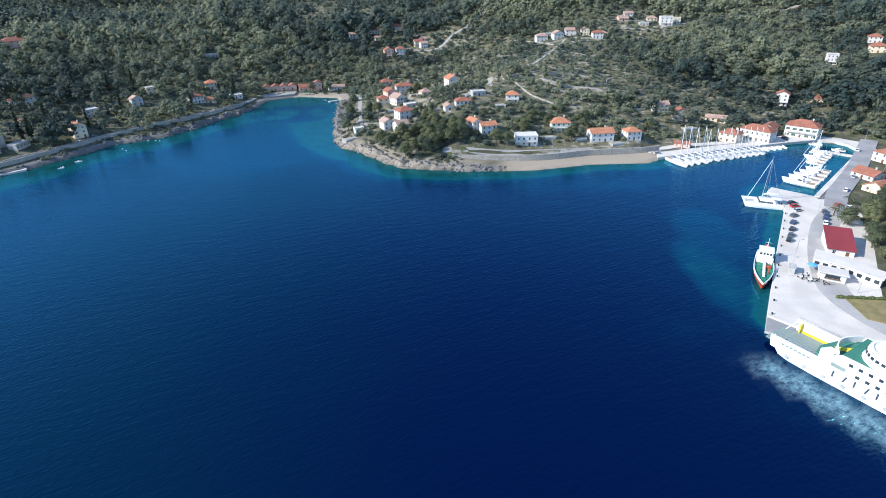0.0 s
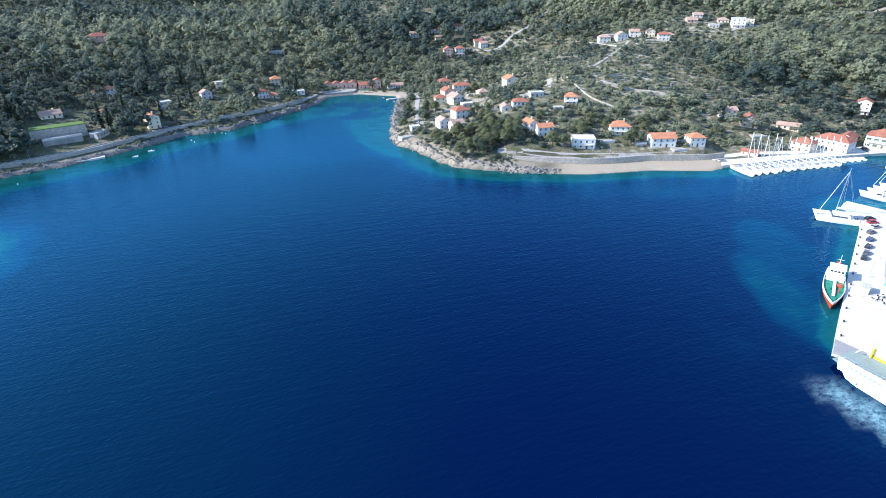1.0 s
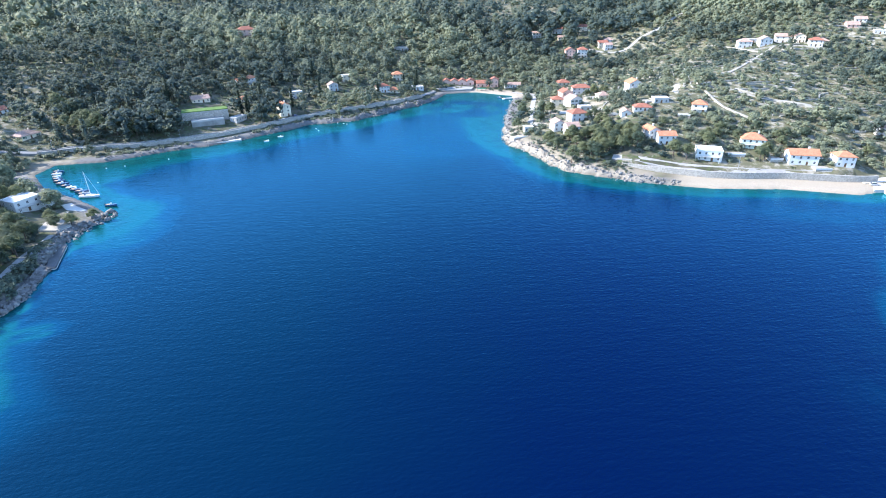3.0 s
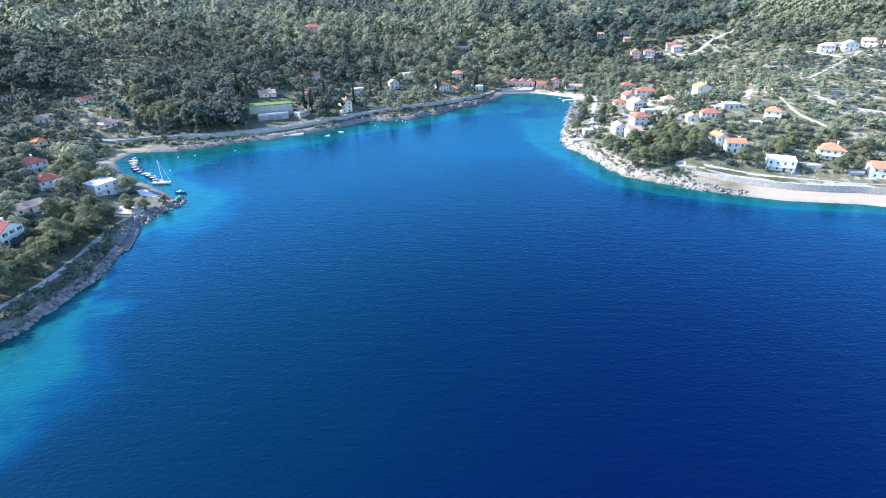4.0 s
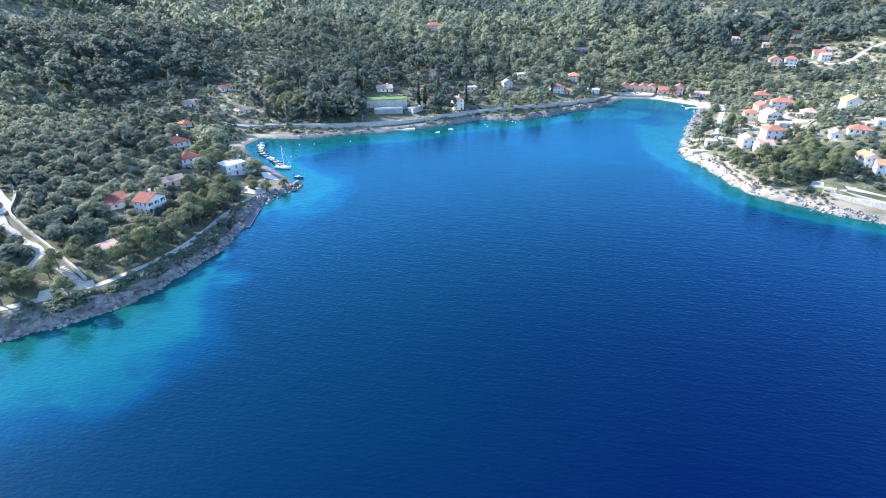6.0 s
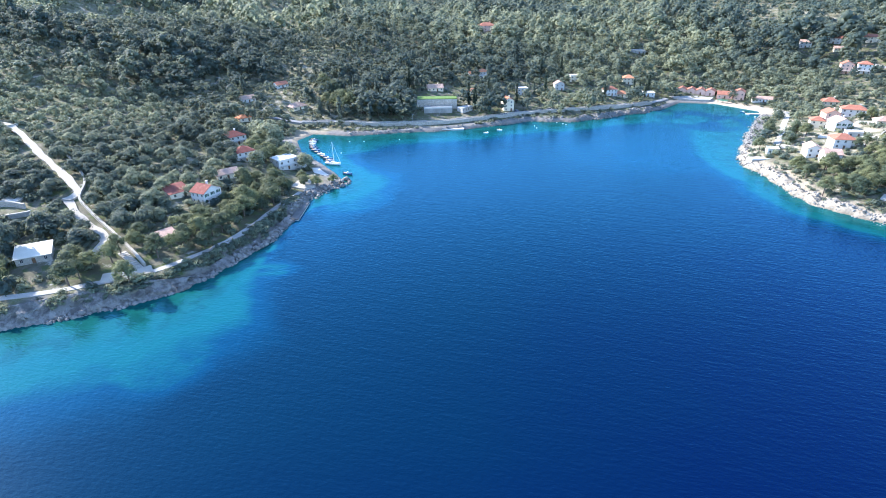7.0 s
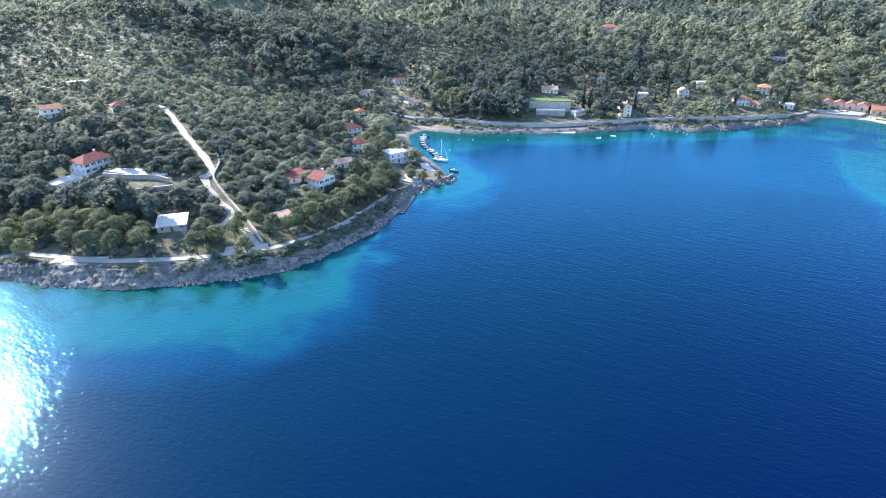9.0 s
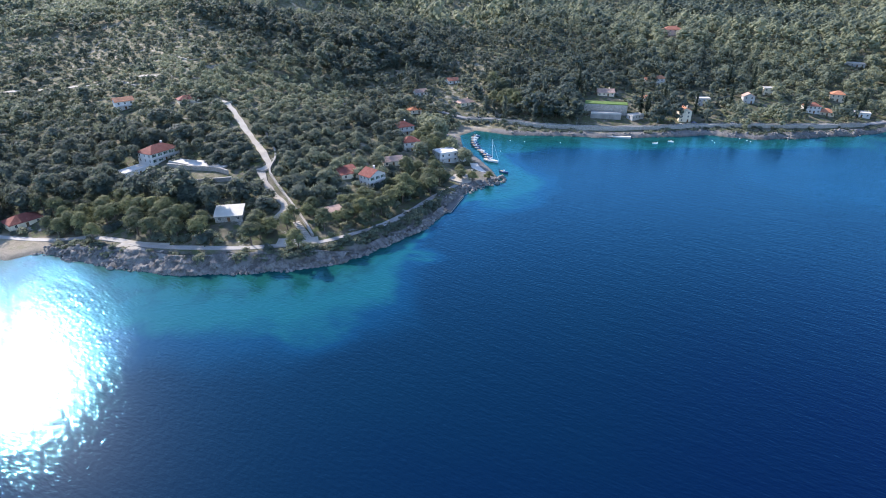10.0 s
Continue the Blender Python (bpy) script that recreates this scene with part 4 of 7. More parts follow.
house(-225, 556, 16, 8, 1, "flat", -10, GREY, CONCRETE, 4, 2, False, False, False, "high in the wood", WEST)
house(-371, 498, 19, 12, 3, "hip", 12, PINK, RED, 4, 3, False, True, True, "alone on the wooded ridge", WEST)
house(-340, 229, 13, 9, 1, "hip", 30, CREAM, FADED, 3, 2, True, False, True, "in a garden behind the inlet", WEST)
house(-378, 242, 10, 8, 1, "gable", 25, WHITE, RED, 3, 2, False, False, False, "on the slope above the inlet", WEST)
house(-367, 206, 10, 8, 1, "gable", 20, WHITE, FADED, 3, 2, False, False, False, "in a garden behind the inlet", WEST)
house(-337, 184, 9, 7, 1, "hip", 25, CREAM, ORANGE, 2, 2, False, False, False, "half hidden by trees", WEST)
# the wooded point
house(-292, 150, 14, 10, 2, "hip", 25, WHITE, DEEP, 4, 2, False, True, True, "on the wooded point", POINT)
house(-256, 136, 10, 9, 2, "hip", 20, WHITE, DEEP, 3, 2, False, True, False, "on the wooded point", POINT)
house(-238, 116, 11, 7, 1, "gable", 15, CREAM, FADED, 3, 2, False, False, False, "sunk among the trees", POINT)
house(-216, 95, 10, 8, 2, "gable_front", 40, WHITE, DEEP, 3, 3, True, True, True, "above the shore pines", POINT)
house(-226, 87, 9, 8, 1, "mono", 20, CREAM, DEEP, 2, 2, False, False, False, "joined to a taller house", POINT)
house(-195, 68, 6, 4, 1, "mono", 20, CREAM, FADED, 1, 1, False, False, False, "among low trees", POINT, name="hut", storey=2.2)
CLEAR.append((-237, 147, 7)), CLEAR.append((-226, 151, 13)), CLEAR.append((-228, 162, 9))
cube = house(-243, 151, 12, 10, 2, "flat", 28, WHITE, WHITE, 3, 2, False, True, False, "at the small boat inlet", POINT)
wing = part("wing", Shape().box(5.66, 11.0, -3.6, 3.6, -3.5, 2.7).box(5.66, 11.1, -3.8, -3.6, -3.5, 3.3).box(11.0, 11.2, -3.8, 3.6, -3.5, 3.3), WHITE, cube, "lower white wing with a roof terrace")
for k in range(2):
    part("window", Shape().box(6.6 + k * 2.2, 7.8 + k * 2.2, -3.84, -3.79, 0.7, 1.9), GLASS, wing)
CLEAR.append((-211, 29, 8))
house(-211, 31, 11, 8, 1, "mono", -14, STONE, plain("cream_roof_sheet", (0.52, 0.48, 0.40), 0.7, 0.1, 2.0), 3, 2, False, False, False, "among pines", POINT)
house(-292, 16, 17, 11, 2, "hip", 35, WHITE, DEEP, 5, 3, True, True, True, "on a walled garden terrace", POINT)
house(-285, 3, 14, 7, 1, "flat", 35, WHITE, PAVING, 4, 2, False, False, False, "with a white roof terrace", POINT)
house(-383, 9, 11, 8, 2, "gable", 10, WHITE, ORANGE, 3, 2, False, True, False, "on the upper slope", POINT)
house(-266, -41, 13, 9, 1, "hip", 15, CREAM, DEEP, 3, 2, False, False, False, "behind the small beach", POINT)
house(-358, 42, 12, 8, 1, "hip", 10, CREAM, DEEP, 3, 2, False, False, False, "hidden by the trees", POINT)
CLEAR.pop()
# row of boathouses at the head of the cove
BOATHOUSE_QUAY = [(-164, 473), (-147, 464.5), (-127, 474.5), (-128, 486), (-160, 484)]
for k in range(4):
    house(-154 + k * 7.2, 486 + k * 1.6, 7.6, 9, 1, "gable_front", -2, PINK, RED, 1, 2, False, False, False, "at the cove beach", "boathouses", name="boathouse", base=2.9, storey=3.3)
house(-121, 490, 12, 9, 1, "gable", 5, PINK, RED, 3, 2, False, False, False, "at the cove beach", "boathouses", name="boathouse", base=1.8, storey=3.2)
house(-110, 490, 8, 9, 2, "gable_front", 0, PINK, RED, 2, 2, False, False, False, "at the cove beach", "boathouses", name="boathouse", base=1.8, storey=3.2)

# ---- harbour ----
def quay(name, poly, label, material=PAVING, top=1.5, low=-2.5, thick=0.5, face=CONCRETE):
    """A quay: a stone-faced block with a paler coping slab on top."""
    ob = thing(name, pose(0, 0, 0), label, "quay", kind="structure")
    part("quay_wall", Shape().slab(poly, low, top - thick), face, ob)
    part("paving", Shape().slab(poly, top - thick + 0.004, top, 0.12), material, ob)
    return ob


quay("quay_north", [(116, 280), (157, 292.2), (201, 303.2), (200, 310), (156, 299.5), (118, 289)], "long pale stone quay with moored yachts")
quay("quay_basin", [(201.2, 303.2), (219, 307), (226, 303), (229.4, 297), (228.4, 287), (219, 276.5), (226, 271), (238, 284), (240, 300), (232, 310), (220, 316), (203, 311)], "curved pale quay round the inner basin")
quay("quay_road", [(218.8, 276.2), (197, 254.4), (175, 232.4), (163.4, 220.8), (164.9, 219.2), (199, 253), (221, 274.6)], "pale quay along the harbour road")
quay("mole", [(163, 221), (151, 232.6), (146, 227), (147.8, 219.15), (163.2, 217.25)], "short pale stone mole with a moored catamaran")
quay("quay_ferry", [(147.4, 219), (142.6, 207), (113.6, 162), (93.6, 130), (99.8, 122.6), (138, 58), (176, 64), (176, 120), (164, 150), (170, 196), (172, 216)], "broad sunlit ferry quay with pale paving")
for a, b in (((220.5, 277.5), (207, 290)), ((207, 290), (213, 296))):
    d = Vector((b[0] - a[0], b[1] - a[1], 0)).normalized()
    n = Vector((-d.y, d.x, 0)) * 1.1
    quay("pontoon", [(a[0] + n.x, a[1] + n.y), (a[0] - n.x, a[1] - n.y), (b[0] - n.x, b[1] - n.y), (b[0] + n.x, b[1] + n.y)][::-1], "narrow white pontoon in the boat basin", PAVING, 0.9, -0.6, 0.25)


def lane(name, points, width, z, material, label, category="road"):
    line = spline(points)
    a, b = sides(line, width / 2)
    s = Shape().loft([[(p[0], p[1], z - 0.3), (q[0], q[1], z - 0.3), (q[0], q[1], z), (p[0], p[1], z)] for p, q in zip(a, b)])
    return tagged(new(name, s.mesh(name, material)), label, category, kind="structure")


lane("harbour_road", [(247, 304), (234, 288.5), (223, 275.5), (204.5, 254), (186.5, 235), (174, 221.5), (164, 207)], 8.4, 1.62, ASPHALT, "grey asphalt road along the boat basin")
lane("quay_lane", [(166, 207), (152, 194), (140, 178), (128, 158), (121, 140), (124, 122), (136, 100)], 9.0, 1.508, plain("pale_worn_asphalt", (0.40, 0.385, 0.36), 0.9, 0.14, 4.0), "worn pale grey driving lane across the quay")
lane("north_road", [(114, 291), (136, 301), (160, 304), (186, 309.5), (204, 314), (226, 318)], 5.0, 1.54, PAVING, "pale road behind the yacht quay")
TRACKS.append((spline([(236, 285), (208, 250), (176, 217), (160, 195)]), 5))

# bollards and lamps along the quay edge
bollard = thing("bollard", pose(95.2, 130.5, 1.5), "dark iron mooring bollard on the quay edge", "bollard", "mooring bollards")
part("post", Shape().tube([(0, 0, 0), (0, 0, 0.45)], [0.2, 0.16], 8), RUBBER, bollard)
part("cap", Shape().tube([(0, 0, 0.45), (0, 0, 0.6)], [0.3, 0.26], 8), RUBBER, bollard)
for k in range(1, 11):
    f = k / 10.5
    copy_thing(bollard, pose(95.2 + f * 47, 130.5 + f * 75, 1.5))


def street_lamp(x, y, z, h=6.5):
    ob = thing("street_lamp", pose(x, y, z), "slim grey steel street lamp", "street lamp", "street lamps")
    part("pole", Shape().tube([(0, 0, 0), (0, 0, h), (0.3, 0, h + 0.3), (1.1, 0, h + 0.35)], [0.09, 0.06, 0.05, 0.05], 6), STEEL, ob)
    part("lamp_head", Shape().box(0.9, 1.5, -0.14, 0.14, h + 0.28, h + 0.42), GREY, ob)
    return ob


for x, y, z in ((122, 165, 1.5), (112.5, 152, 1.5), (127.4, 141, 1.5), (154, 203, 1.5), (242, 301, 1.5), (190, 224, 1.5), (212, 246, 1.5), (170, 306, 1.5), (150, 300, 1.5), (60, 288, ground(60, 288)), (95, 293, ground(95, 293)), (-262, 268, ground(-262, 268)), (-232, 312, ground(-232, 312)), (-318, 226, ground(-318, 226))):
    street_lamp(x, y, z)


# ---- cars ----
def car(x, y, z, heading, paint, word, van=False):
    ob = thing("van" if van else "car", pose(x, y, z, 0, 0, heading), f"parked {word} {'van' if van else 'car'} with dark windows", "van" if van else "car", "parked cars")
    L, W, H1, H2 = (4.9, 1.9, 1.0, 2.0) if van else (4.2, 1.74, 0.82, 1.42)
    s = Shape()
    s.loft([[(-L / 2, -W / 2 + 0.12, 0.3), (-L / 2, W / 2 - 0.12, 0.3), (-L / 2 + 0.05, W / 2 - 0.12, H1 - 0.12), (-L / 2 + 0.05, -W / 2 + 0.12, H1 - 0.12)],
            [(-L / 2 + 0.3, -W / 2, 0.24), (-L / 2 + 0.3, W / 2, 0.24), (-L / 2 + 0.3, W / 2 - 0.04, H1), (-L / 2 + 0.3, -W / 2 + 0.04, H1)],
            [(L / 2 - 0.9, -W / 2, 0.24), (L / 2 - 0.9, W / 2, 0.24), (L / 2 - 0.9, W / 2 - 0.05, H1 - 0.04), (L / 2 - 0.9, -W / 2 + 0.05, H1 - 0.04)],
            [(L / 2, -W / 2 + 0.2, 0.3), (L / 2, W / 2 - 0.2, 0.3), (L / 2 - 0.06, W / 2 - 0.2, H1 - 0.22), (L / 2 - 0.06, -W / 2 + 0.2, H1 - 0.22)]])
    part("body", s, paint, ob)
    back, front = (-L / 2 + 0.15, L / 2 - 1.1) if van else (-L / 2 + 0.35, L / 2 - 1.25)
    g = Shape().loft([[(back, -W / 2 + 0.06, H1 - 0.02), (front, -W / 2 + 0.06, H1 - 0.02), (front, W / 2 - 0.06, H1 - 0.02), (back, W / 2 - 0.06, H1 - 0.02)],
                      [(back + 0.25, -W / 2 + 0.2, H2 - 0.06), (front - 0.75, -W / 2 + 0.2, H2 - 0.06), (front - 0.75, W / 2 - 0.2, H2 - 0.06), (back + 0.25, W / 2 - 0.2, H2 - 0.06)]])
    part("glazing", g, GLASS, ob)
    part("roof", Shape().slab([(back + 0.24, -W / 2 + 0.19), (front - 0.74, -W / 2 + 0.19), (front - 0.74, W / 2 - 0.19), (back + 0.24, W / 2 - 0.19)], H2 - 0.06, H2 + 0.02, 0.05), paint, ob)
    wheel = CACHE.setdefault("wheel", Shape().tube([(0, -0.1, 0), (0, 0.1, 0)], 0.31, 12).mesh("wheel", RUBBER))
    rim = CACHE.setdefault("rim", Shape().tube([(0, -0.115, 0), (0, 0.115, 0)], 0.18, 10).mesh("rim", STEEL))
    for sx in (-L / 2 + 0.8, L / 2 - 0.8):
        for sy in (-W / 2 + 0.08, W / 2 - 0.08):
            part("rim", rim, STEEL, part("wheel", wheel, RUBBER, ob, at=pose(sx, sy, 0.31)))
    for sy in (-0.6, 0.6):
        part("headlight", CACHE.setdefault("headlight", Shape().box(-0.04, 0.04, -0.14, 0.14, -0.07, 0.07).mesh("headlight", GELCOAT)), GELCOAT, ob, at=pose(L / 2 - 0.1, sy * W / 1.9, H1 - 0.32))
    return ob


def paint(word, colour):
    return word, plain(word.replace(" ", "_") + "_car_paint", colour, 0.28, 0.03, 2.0, 0.0, 0.02, 0.6)


CARS = (paint("red", (0.45, 0.03, 0.04)), paint("silver grey", (0.42, 0.43, 0.45)), paint("white", (0.78, 0.78, 0.77)), paint("black", (0.02, 0.02, 0.025)), paint("dark blue", (0.03, 0.05, 0.13)), paint("dark grey", (0.10, 0.10, 0.11)))
for x, y, h, c in ((149, 212.5, 10, 3), (148, 209, 8, 0), (146.5, 204.5, 20, 1), (142, 199.5, 30, 5), (138, 193, 40, 4), (134, 187, 45, 3), (130.5, 182, 52, 5), (127.5, 178, 55, 3), (166.5, 209, 10, 0), (169.5, 206, 12, 2), (156.5, 203, 60, 5), (155, 199.5, 60, 4), (152.5, 196, 60, 4), (150, 192, 58, 2),
                   (202, 311, 14, 3), (186, 308, 14, 2), (110, 291.5, 12, 5), (118, 286.5, 10, 1), (181, 226, 44, 2), (196, 243, 46, 1), (226, 284, 60, 2)):
    car(x, y, (1.52 if x > 117 or y < 260 else ground(x, y) + 0.1), h, CARS[c][1], CARS[c][0])
for x, y, h, c in ((-222, 338, 70, 4), (-205, 356, 35, 1), (-316, 226, 30, 5), (-224, 327, 70, 2)):
    car(x, y, ground(x, y) + 1.05, h, CARS[c][1], CARS[c][0])


# ---- boats ----
def hull_rings(L, W, deck, rows=9, bow=1.0, draft=-0.3, rake=0.10, stern=0.75):
    """Cross-sections of a hull from the stern (x = 0) to the bow (x = L)."""
    rings = []
    for k in range(rows):
        f = k / (rows - 1)
        half = W / 2 * (stern + (1 - stern) * math.sin(min(f / 0.45, 1) * math.pi / 2)) * (1 - max(0, (f - 0.45) / 0.55) ** 2.0 * 0.97)
        top = deck * (1 + 0.28 * bow * f * f)
        xl, xt = f * L * (1 - rake), f * L
        rings.append([(xl, -half * 0.55, draft), (xl, half * 0.55, draft), ((xl + xt) / 2, half * 0.93, (draft + top) * 0.45), (xt, half, top), (xt, -half, top), ((xl + xt) / 2, -half * 0.93, (draft + top) * 0.45)])
    return rings


NAVY = plain("navy_hull_stripe", (0.02, 0.04, 0.12), 0.3, 0.05, 1.0)
TEAK = plain("teak_deck", (0.42, 0.30, 0.19), 0.7, 0.12, 0.5)
CANVAS = plain("grey_blue_canvas", (0.22, 0.26, 0.32), 0.9, 0.1, 0.5)
HULLBLUE = plain("blue_boat_paint", (0.045, 0.10, 0.19), 0.4, 0.08, 1.0)


def sail_yacht(L=13.0, W=4.1, mast=17.0):
    ob = thing("sailing_yacht", pose(0, 0, 0), "white sailing yacht with a bare mast moored stern-to", "sailing yacht", "moored yachts")
    part("hull", Shape().loft(hull_rings(L, W, 1.25)), GELCOAT, ob)
    part("stripe", Shape().loft([[(p[0], p[1] * 1.012, p[2]) for p in ((r[2][0], r[2][1], 0.75), (r[2][0], r[2][1], 0.93), (r[2][0], -r[2][1], 0.93), (r[2][0], -r[2][1], 0.75))] for r in hull_rings(L, W, 1.25)[1:-1]]), NAVY, ob, "thin navy stripe")
    part("deck", Shape().loft([[(r[3][0], r[3][1] * 0.9, r[3][2] + 0.004), (r[3][0], -r[3][1] * 0.9, r[3][2] + 0.004), (r[3][0], -r[3][1] * 0.9, r[3][2] + 0.05), (r[3][0], r[3][1] * 0.9, r[3][2] + 0.05)] for r in hull_rings(L, W, 1.25)[:-1]]), PAVING, ob)
    part("cabin", Shape().loft([[(L * 0.34, -W * 0.27, 1.25), (L * 0.34, W * 0.27, 1.25), (L * 0.34, W * 0.22, 1.95), (L * 0.34, -W * 0.22, 1.95)], [(L * 0.62, -W * 0.22, 1.3), (L * 0.62, W * 0.22, 1.3), (L * 0.6, W * 0.18, 1.85), (L * 0.6, -W * 0.18, 1.85)],
                                [(L * 0.72, -W * 0.12, 1.35), (L * 0.72, W * 0.12, 1.35), (L * 0.7, W * 0.1, 1.5), (L * 0.7, -W * 0.1, 1.5)]]), GELCOAT, ob)
    for sy in (-1, 1):
        part("porthole", Shape().box(L * 0.38, L * 0.58, sy * W * 0.247 - 0.02, sy * W * 0.247 + 0.02, 1.5, 1.7), GLASS, ob)
    part("sprayhood", Shape().loft([[(L * 0.27, -W * 0.25, 1.3), (L * 0.27, W * 0.25, 1.3), (L * 0.27, W * 0.2, 2.6), (L * 0.27, -W * 0.2, 2.6)], [(L * 0.36, -W * 0.25, 1.4), (L * 0.36, W * 0.25, 1.4), (L * 0.345, W * 0.2, 2.2), (L * 0.345, -W * 0.2, 2.2)]]), CANVAS, ob, "blue canvas sprayhood")
    part("cockpit", Shape().box(L * 0.04, L * 0.26, -W * 0.2, W * 0.2, 1.26, 1.34), TEAK, ob)
    part("mast", Shape().tube([(L * 0.55, 0, 1.3), (L * 0.54, 0, mast)], [0.17, 0.12], 6), GELCOAT, ob)
    part("boom", Shape().tube([(L * 0.55, 0, 2.9), (L * 0.2, 0, 3.1)], [0.12, 0.1], 6), STEEL, ob)
    part("furled_sail", Shape().tube([(L * 0.54, 0, 3.15), (L * 0.38, 0, 3.3), (L * 0.22, 0, 3.25)], [0.2, 0.22, 0.12], 6), GELCOAT, ob)
    for h in (0.45, 0.72):
        part("spreader", Shape().tube([(L * 0.545, -0.95, mast * h), (L * 0.545, 0.95, mast * h)], 0.04, 4), STEEL, ob)
    part("furled_jib", Shape().tube([(L * 0.98, 0, 1.7), (L * 0.545, 0, mast * 0.96)], [0.09, 0.05], 5), GELCOAT, ob)
    for a, b in (((0.1, 0, 1.4), (L * 0.54, 0, mast)), ((L * 0.5, W * 0.45, 1.3), (L * 0.54, 0, mast)), ((L * 0.5, -W * 0.45, 1.3), (L * 0.54, 0, mast))):
        part("stay", Shape().tube([a, b], 0.022, 4), STEEL, ob)
    for sy in (-1, 1):
        rail = Shape()
        for k in range(1, 8):
            r = hull_rings(L, W, 1.25)[k]
            rail.tube([(r[3][0], sy * r[3][1] * 0.96, r[3][2]), (r[3][0], sy * r[3][1] * 0.96, r[3][2] + 0.62)], 0.02, 4)
        part("guard_rail", rail, STEEL, ob)
    return ob


def motor_boat(L=9.0, W=3.1, cabin=True, label="white motor boat with a low cabin", paint_=None, group="motor boats"):
    ob = thing("motor_boat", pose(0, 0, 0), label, "motor boat", group)
    paint_ = paint_ or GELCOAT
    part("hull", Shape().loft(hull_rings(L, W, 0.10 * L + 0.2, bow=1.6, stern=0.92)), paint_, ob)
    z = 0.10 * L + 0.2
    part("cockpit", Shape().box(L * 0.05, L * 0.38, -W * 0.36, W * 0.36, z + 0.004, z + 0.06), TEAK, ob)
    if cabin:
        part("cabin", Shape().loft([[(L * 0.36, -W * 0.38, z), (L * 0.36, W * 0.38, z), (L * 0.38, W * 0.32, z + 0.13 * L), (L * 0.38, -W * 0.32, z + 0.13 * L)], [(L * 0.62, -W * 0.34, z), (L * 0.62, W * 0.34, z), (L * 0.52, W * 0.28, z + 0.13 * L), (L * 0.52, -W * 0.28, z + 0.13 * L)],
                                    [(L * 0.82, -W * 0.14, z + 0.1), (L * 0.82, W * 0.14, z + 0.1), (L * 0.78, W * 0.1, z + 0.25), (L * 0.78, -W * 0.1, z + 0.25)]]), GELCOAT, ob)
        part("windscreen", Shape().loft([[(L * 0.575, -W * 0.31, z + 0.045 * L), (L * 0.575, W * 0.31, z + 0.045 * L), (L * 0.53, W * 0.275, z + 0.118 * L), (L * 0.53, -W * 0.275, z + 0.118 * L)], [(L * 0.615, -W * 0.31, z + 0.04 * L), (L * 0.615, W * 0.31, z + 0.04 * L), (L * 0.545, W * 0.275, z + 0.12 * L), (L * 0.545, -W * 0.275, z + 0.12 * L)]]), GLASS, ob)
        for sy in (-1, 1):
            part("side_window", Shape().box(L * 0.40, L * 0.52, sy * W * 0.355 - 0.03, sy * W * 0.355 + 0.03, z + 0.05 * L, z + 0.1 * L), GLASS, ob)
        part("radar_arch", Shape().tube([(L * 0.3, -W * 0.38, z), (L * 0.26, -W * 0.34, z + 0.2 * L), (L * 0.26, W * 0.34, z + 0.2 * L), (L * 0.3, W * 0.38, z)], 0.07, 5), GELCOAT, ob)
    else:
        part("console", Shape().box(L * 0.4, L * 0.52, -0.35, 0.35, z, z + 0.75), GELCOAT, ob)
        for f in (0.18, 0.62):
            part("thwart", Shape().box(L * f, L * f + 0.3, -W * 0.38, W * 0.38, z + 0.004, z + 0.1), TEAK, ob)
        part("outboard_motor", Shape().box(-0.35, 0.02, -0.18, 0.18, z * 0.4, z + 0.5).box(-0.22, -0.06, -0.08, 0.08, -0.3, z * 0.4), RUBBER, ob)
    return ob


def put(ob, x, y, heading, scale=1.0):
    ob.matrix_basis = pose(x, y, 0, 0, 0, heading) @ Matrix.Scale(scale, 4)
    return ob


quay("ferry_ramp_block", [(93.4, 129.6), (89.6, 123.5), (96.4, 119.9), (99.6, 122.4)], "grey sloping ferry landing at the quay corner", ASPHALT, 1.25)
# row of yachts with their sterns to the north quay
yacht = put(sail_yacht(), 121.5, 280.5, -72, 1.22)
for k, s in enumerate((1.15, 1.1, 1.12, 0.98, 1.0, 0.95, 0.98, 0.92, 0.95, 0.9, 0.92, 0.86)):
    f = (k + 1) * 4.35
    copy_thing(yacht, pose(122.5 + f * 0.965, 280.8 + f * 0.262, 0, 0, 0, -74 + (k * 37 % 5) - 2) @ Matrix.Scale(s / 1.22, 4))
boat = put(motor_boat(), 176.5, 295, -75, 0.8)
for x, y, h, s in ((180.5, 296.5, -78, 0.75), (184.5, 297.5, -72, 0.7), (188.5, 298.5, -76, 0.72), (192.5, 299.5, -70, 0.6), (212, 303, -60, 0.65), (217, 303.5, -100, 0.65), (222, 287, 150, 0.75), (203, 287, 20, 0.7), (206, 283, -20, 0.75), (215.5, 284, 60, 0.7), (211, 280.5, 130, 0.95), (207.5, 276.5, 132, 1.0),
                   (199.5, 268.5, 134, 1.05), (195.5, 264.5, 136, 0.9)):
    copy_thing(boat, pose(x, y, 0, 0, 0, h) @ Matrix.Scale(s / 0.8, 4))
big_boat = put(motor_boat(15.0, 4.6, label="large white motor yacht moored stern-to", group="moored motor yachts"), 172.5, 233.5, 133, 1.0)
copy_thing(big_boat, pose(177.5, 238.5, 0, 0, 0, 134) @ Matrix.Scale(0.92, 4))
copy_thing(yacht, pose(182.5, 243.2, 0, 0, 0, 135) @ Matrix.Scale(0.85, 4))
copy_thing(yacht, pose(187.2, 248, 0, 0, 0, 135) @ Matrix.Scale(0.8, 4))
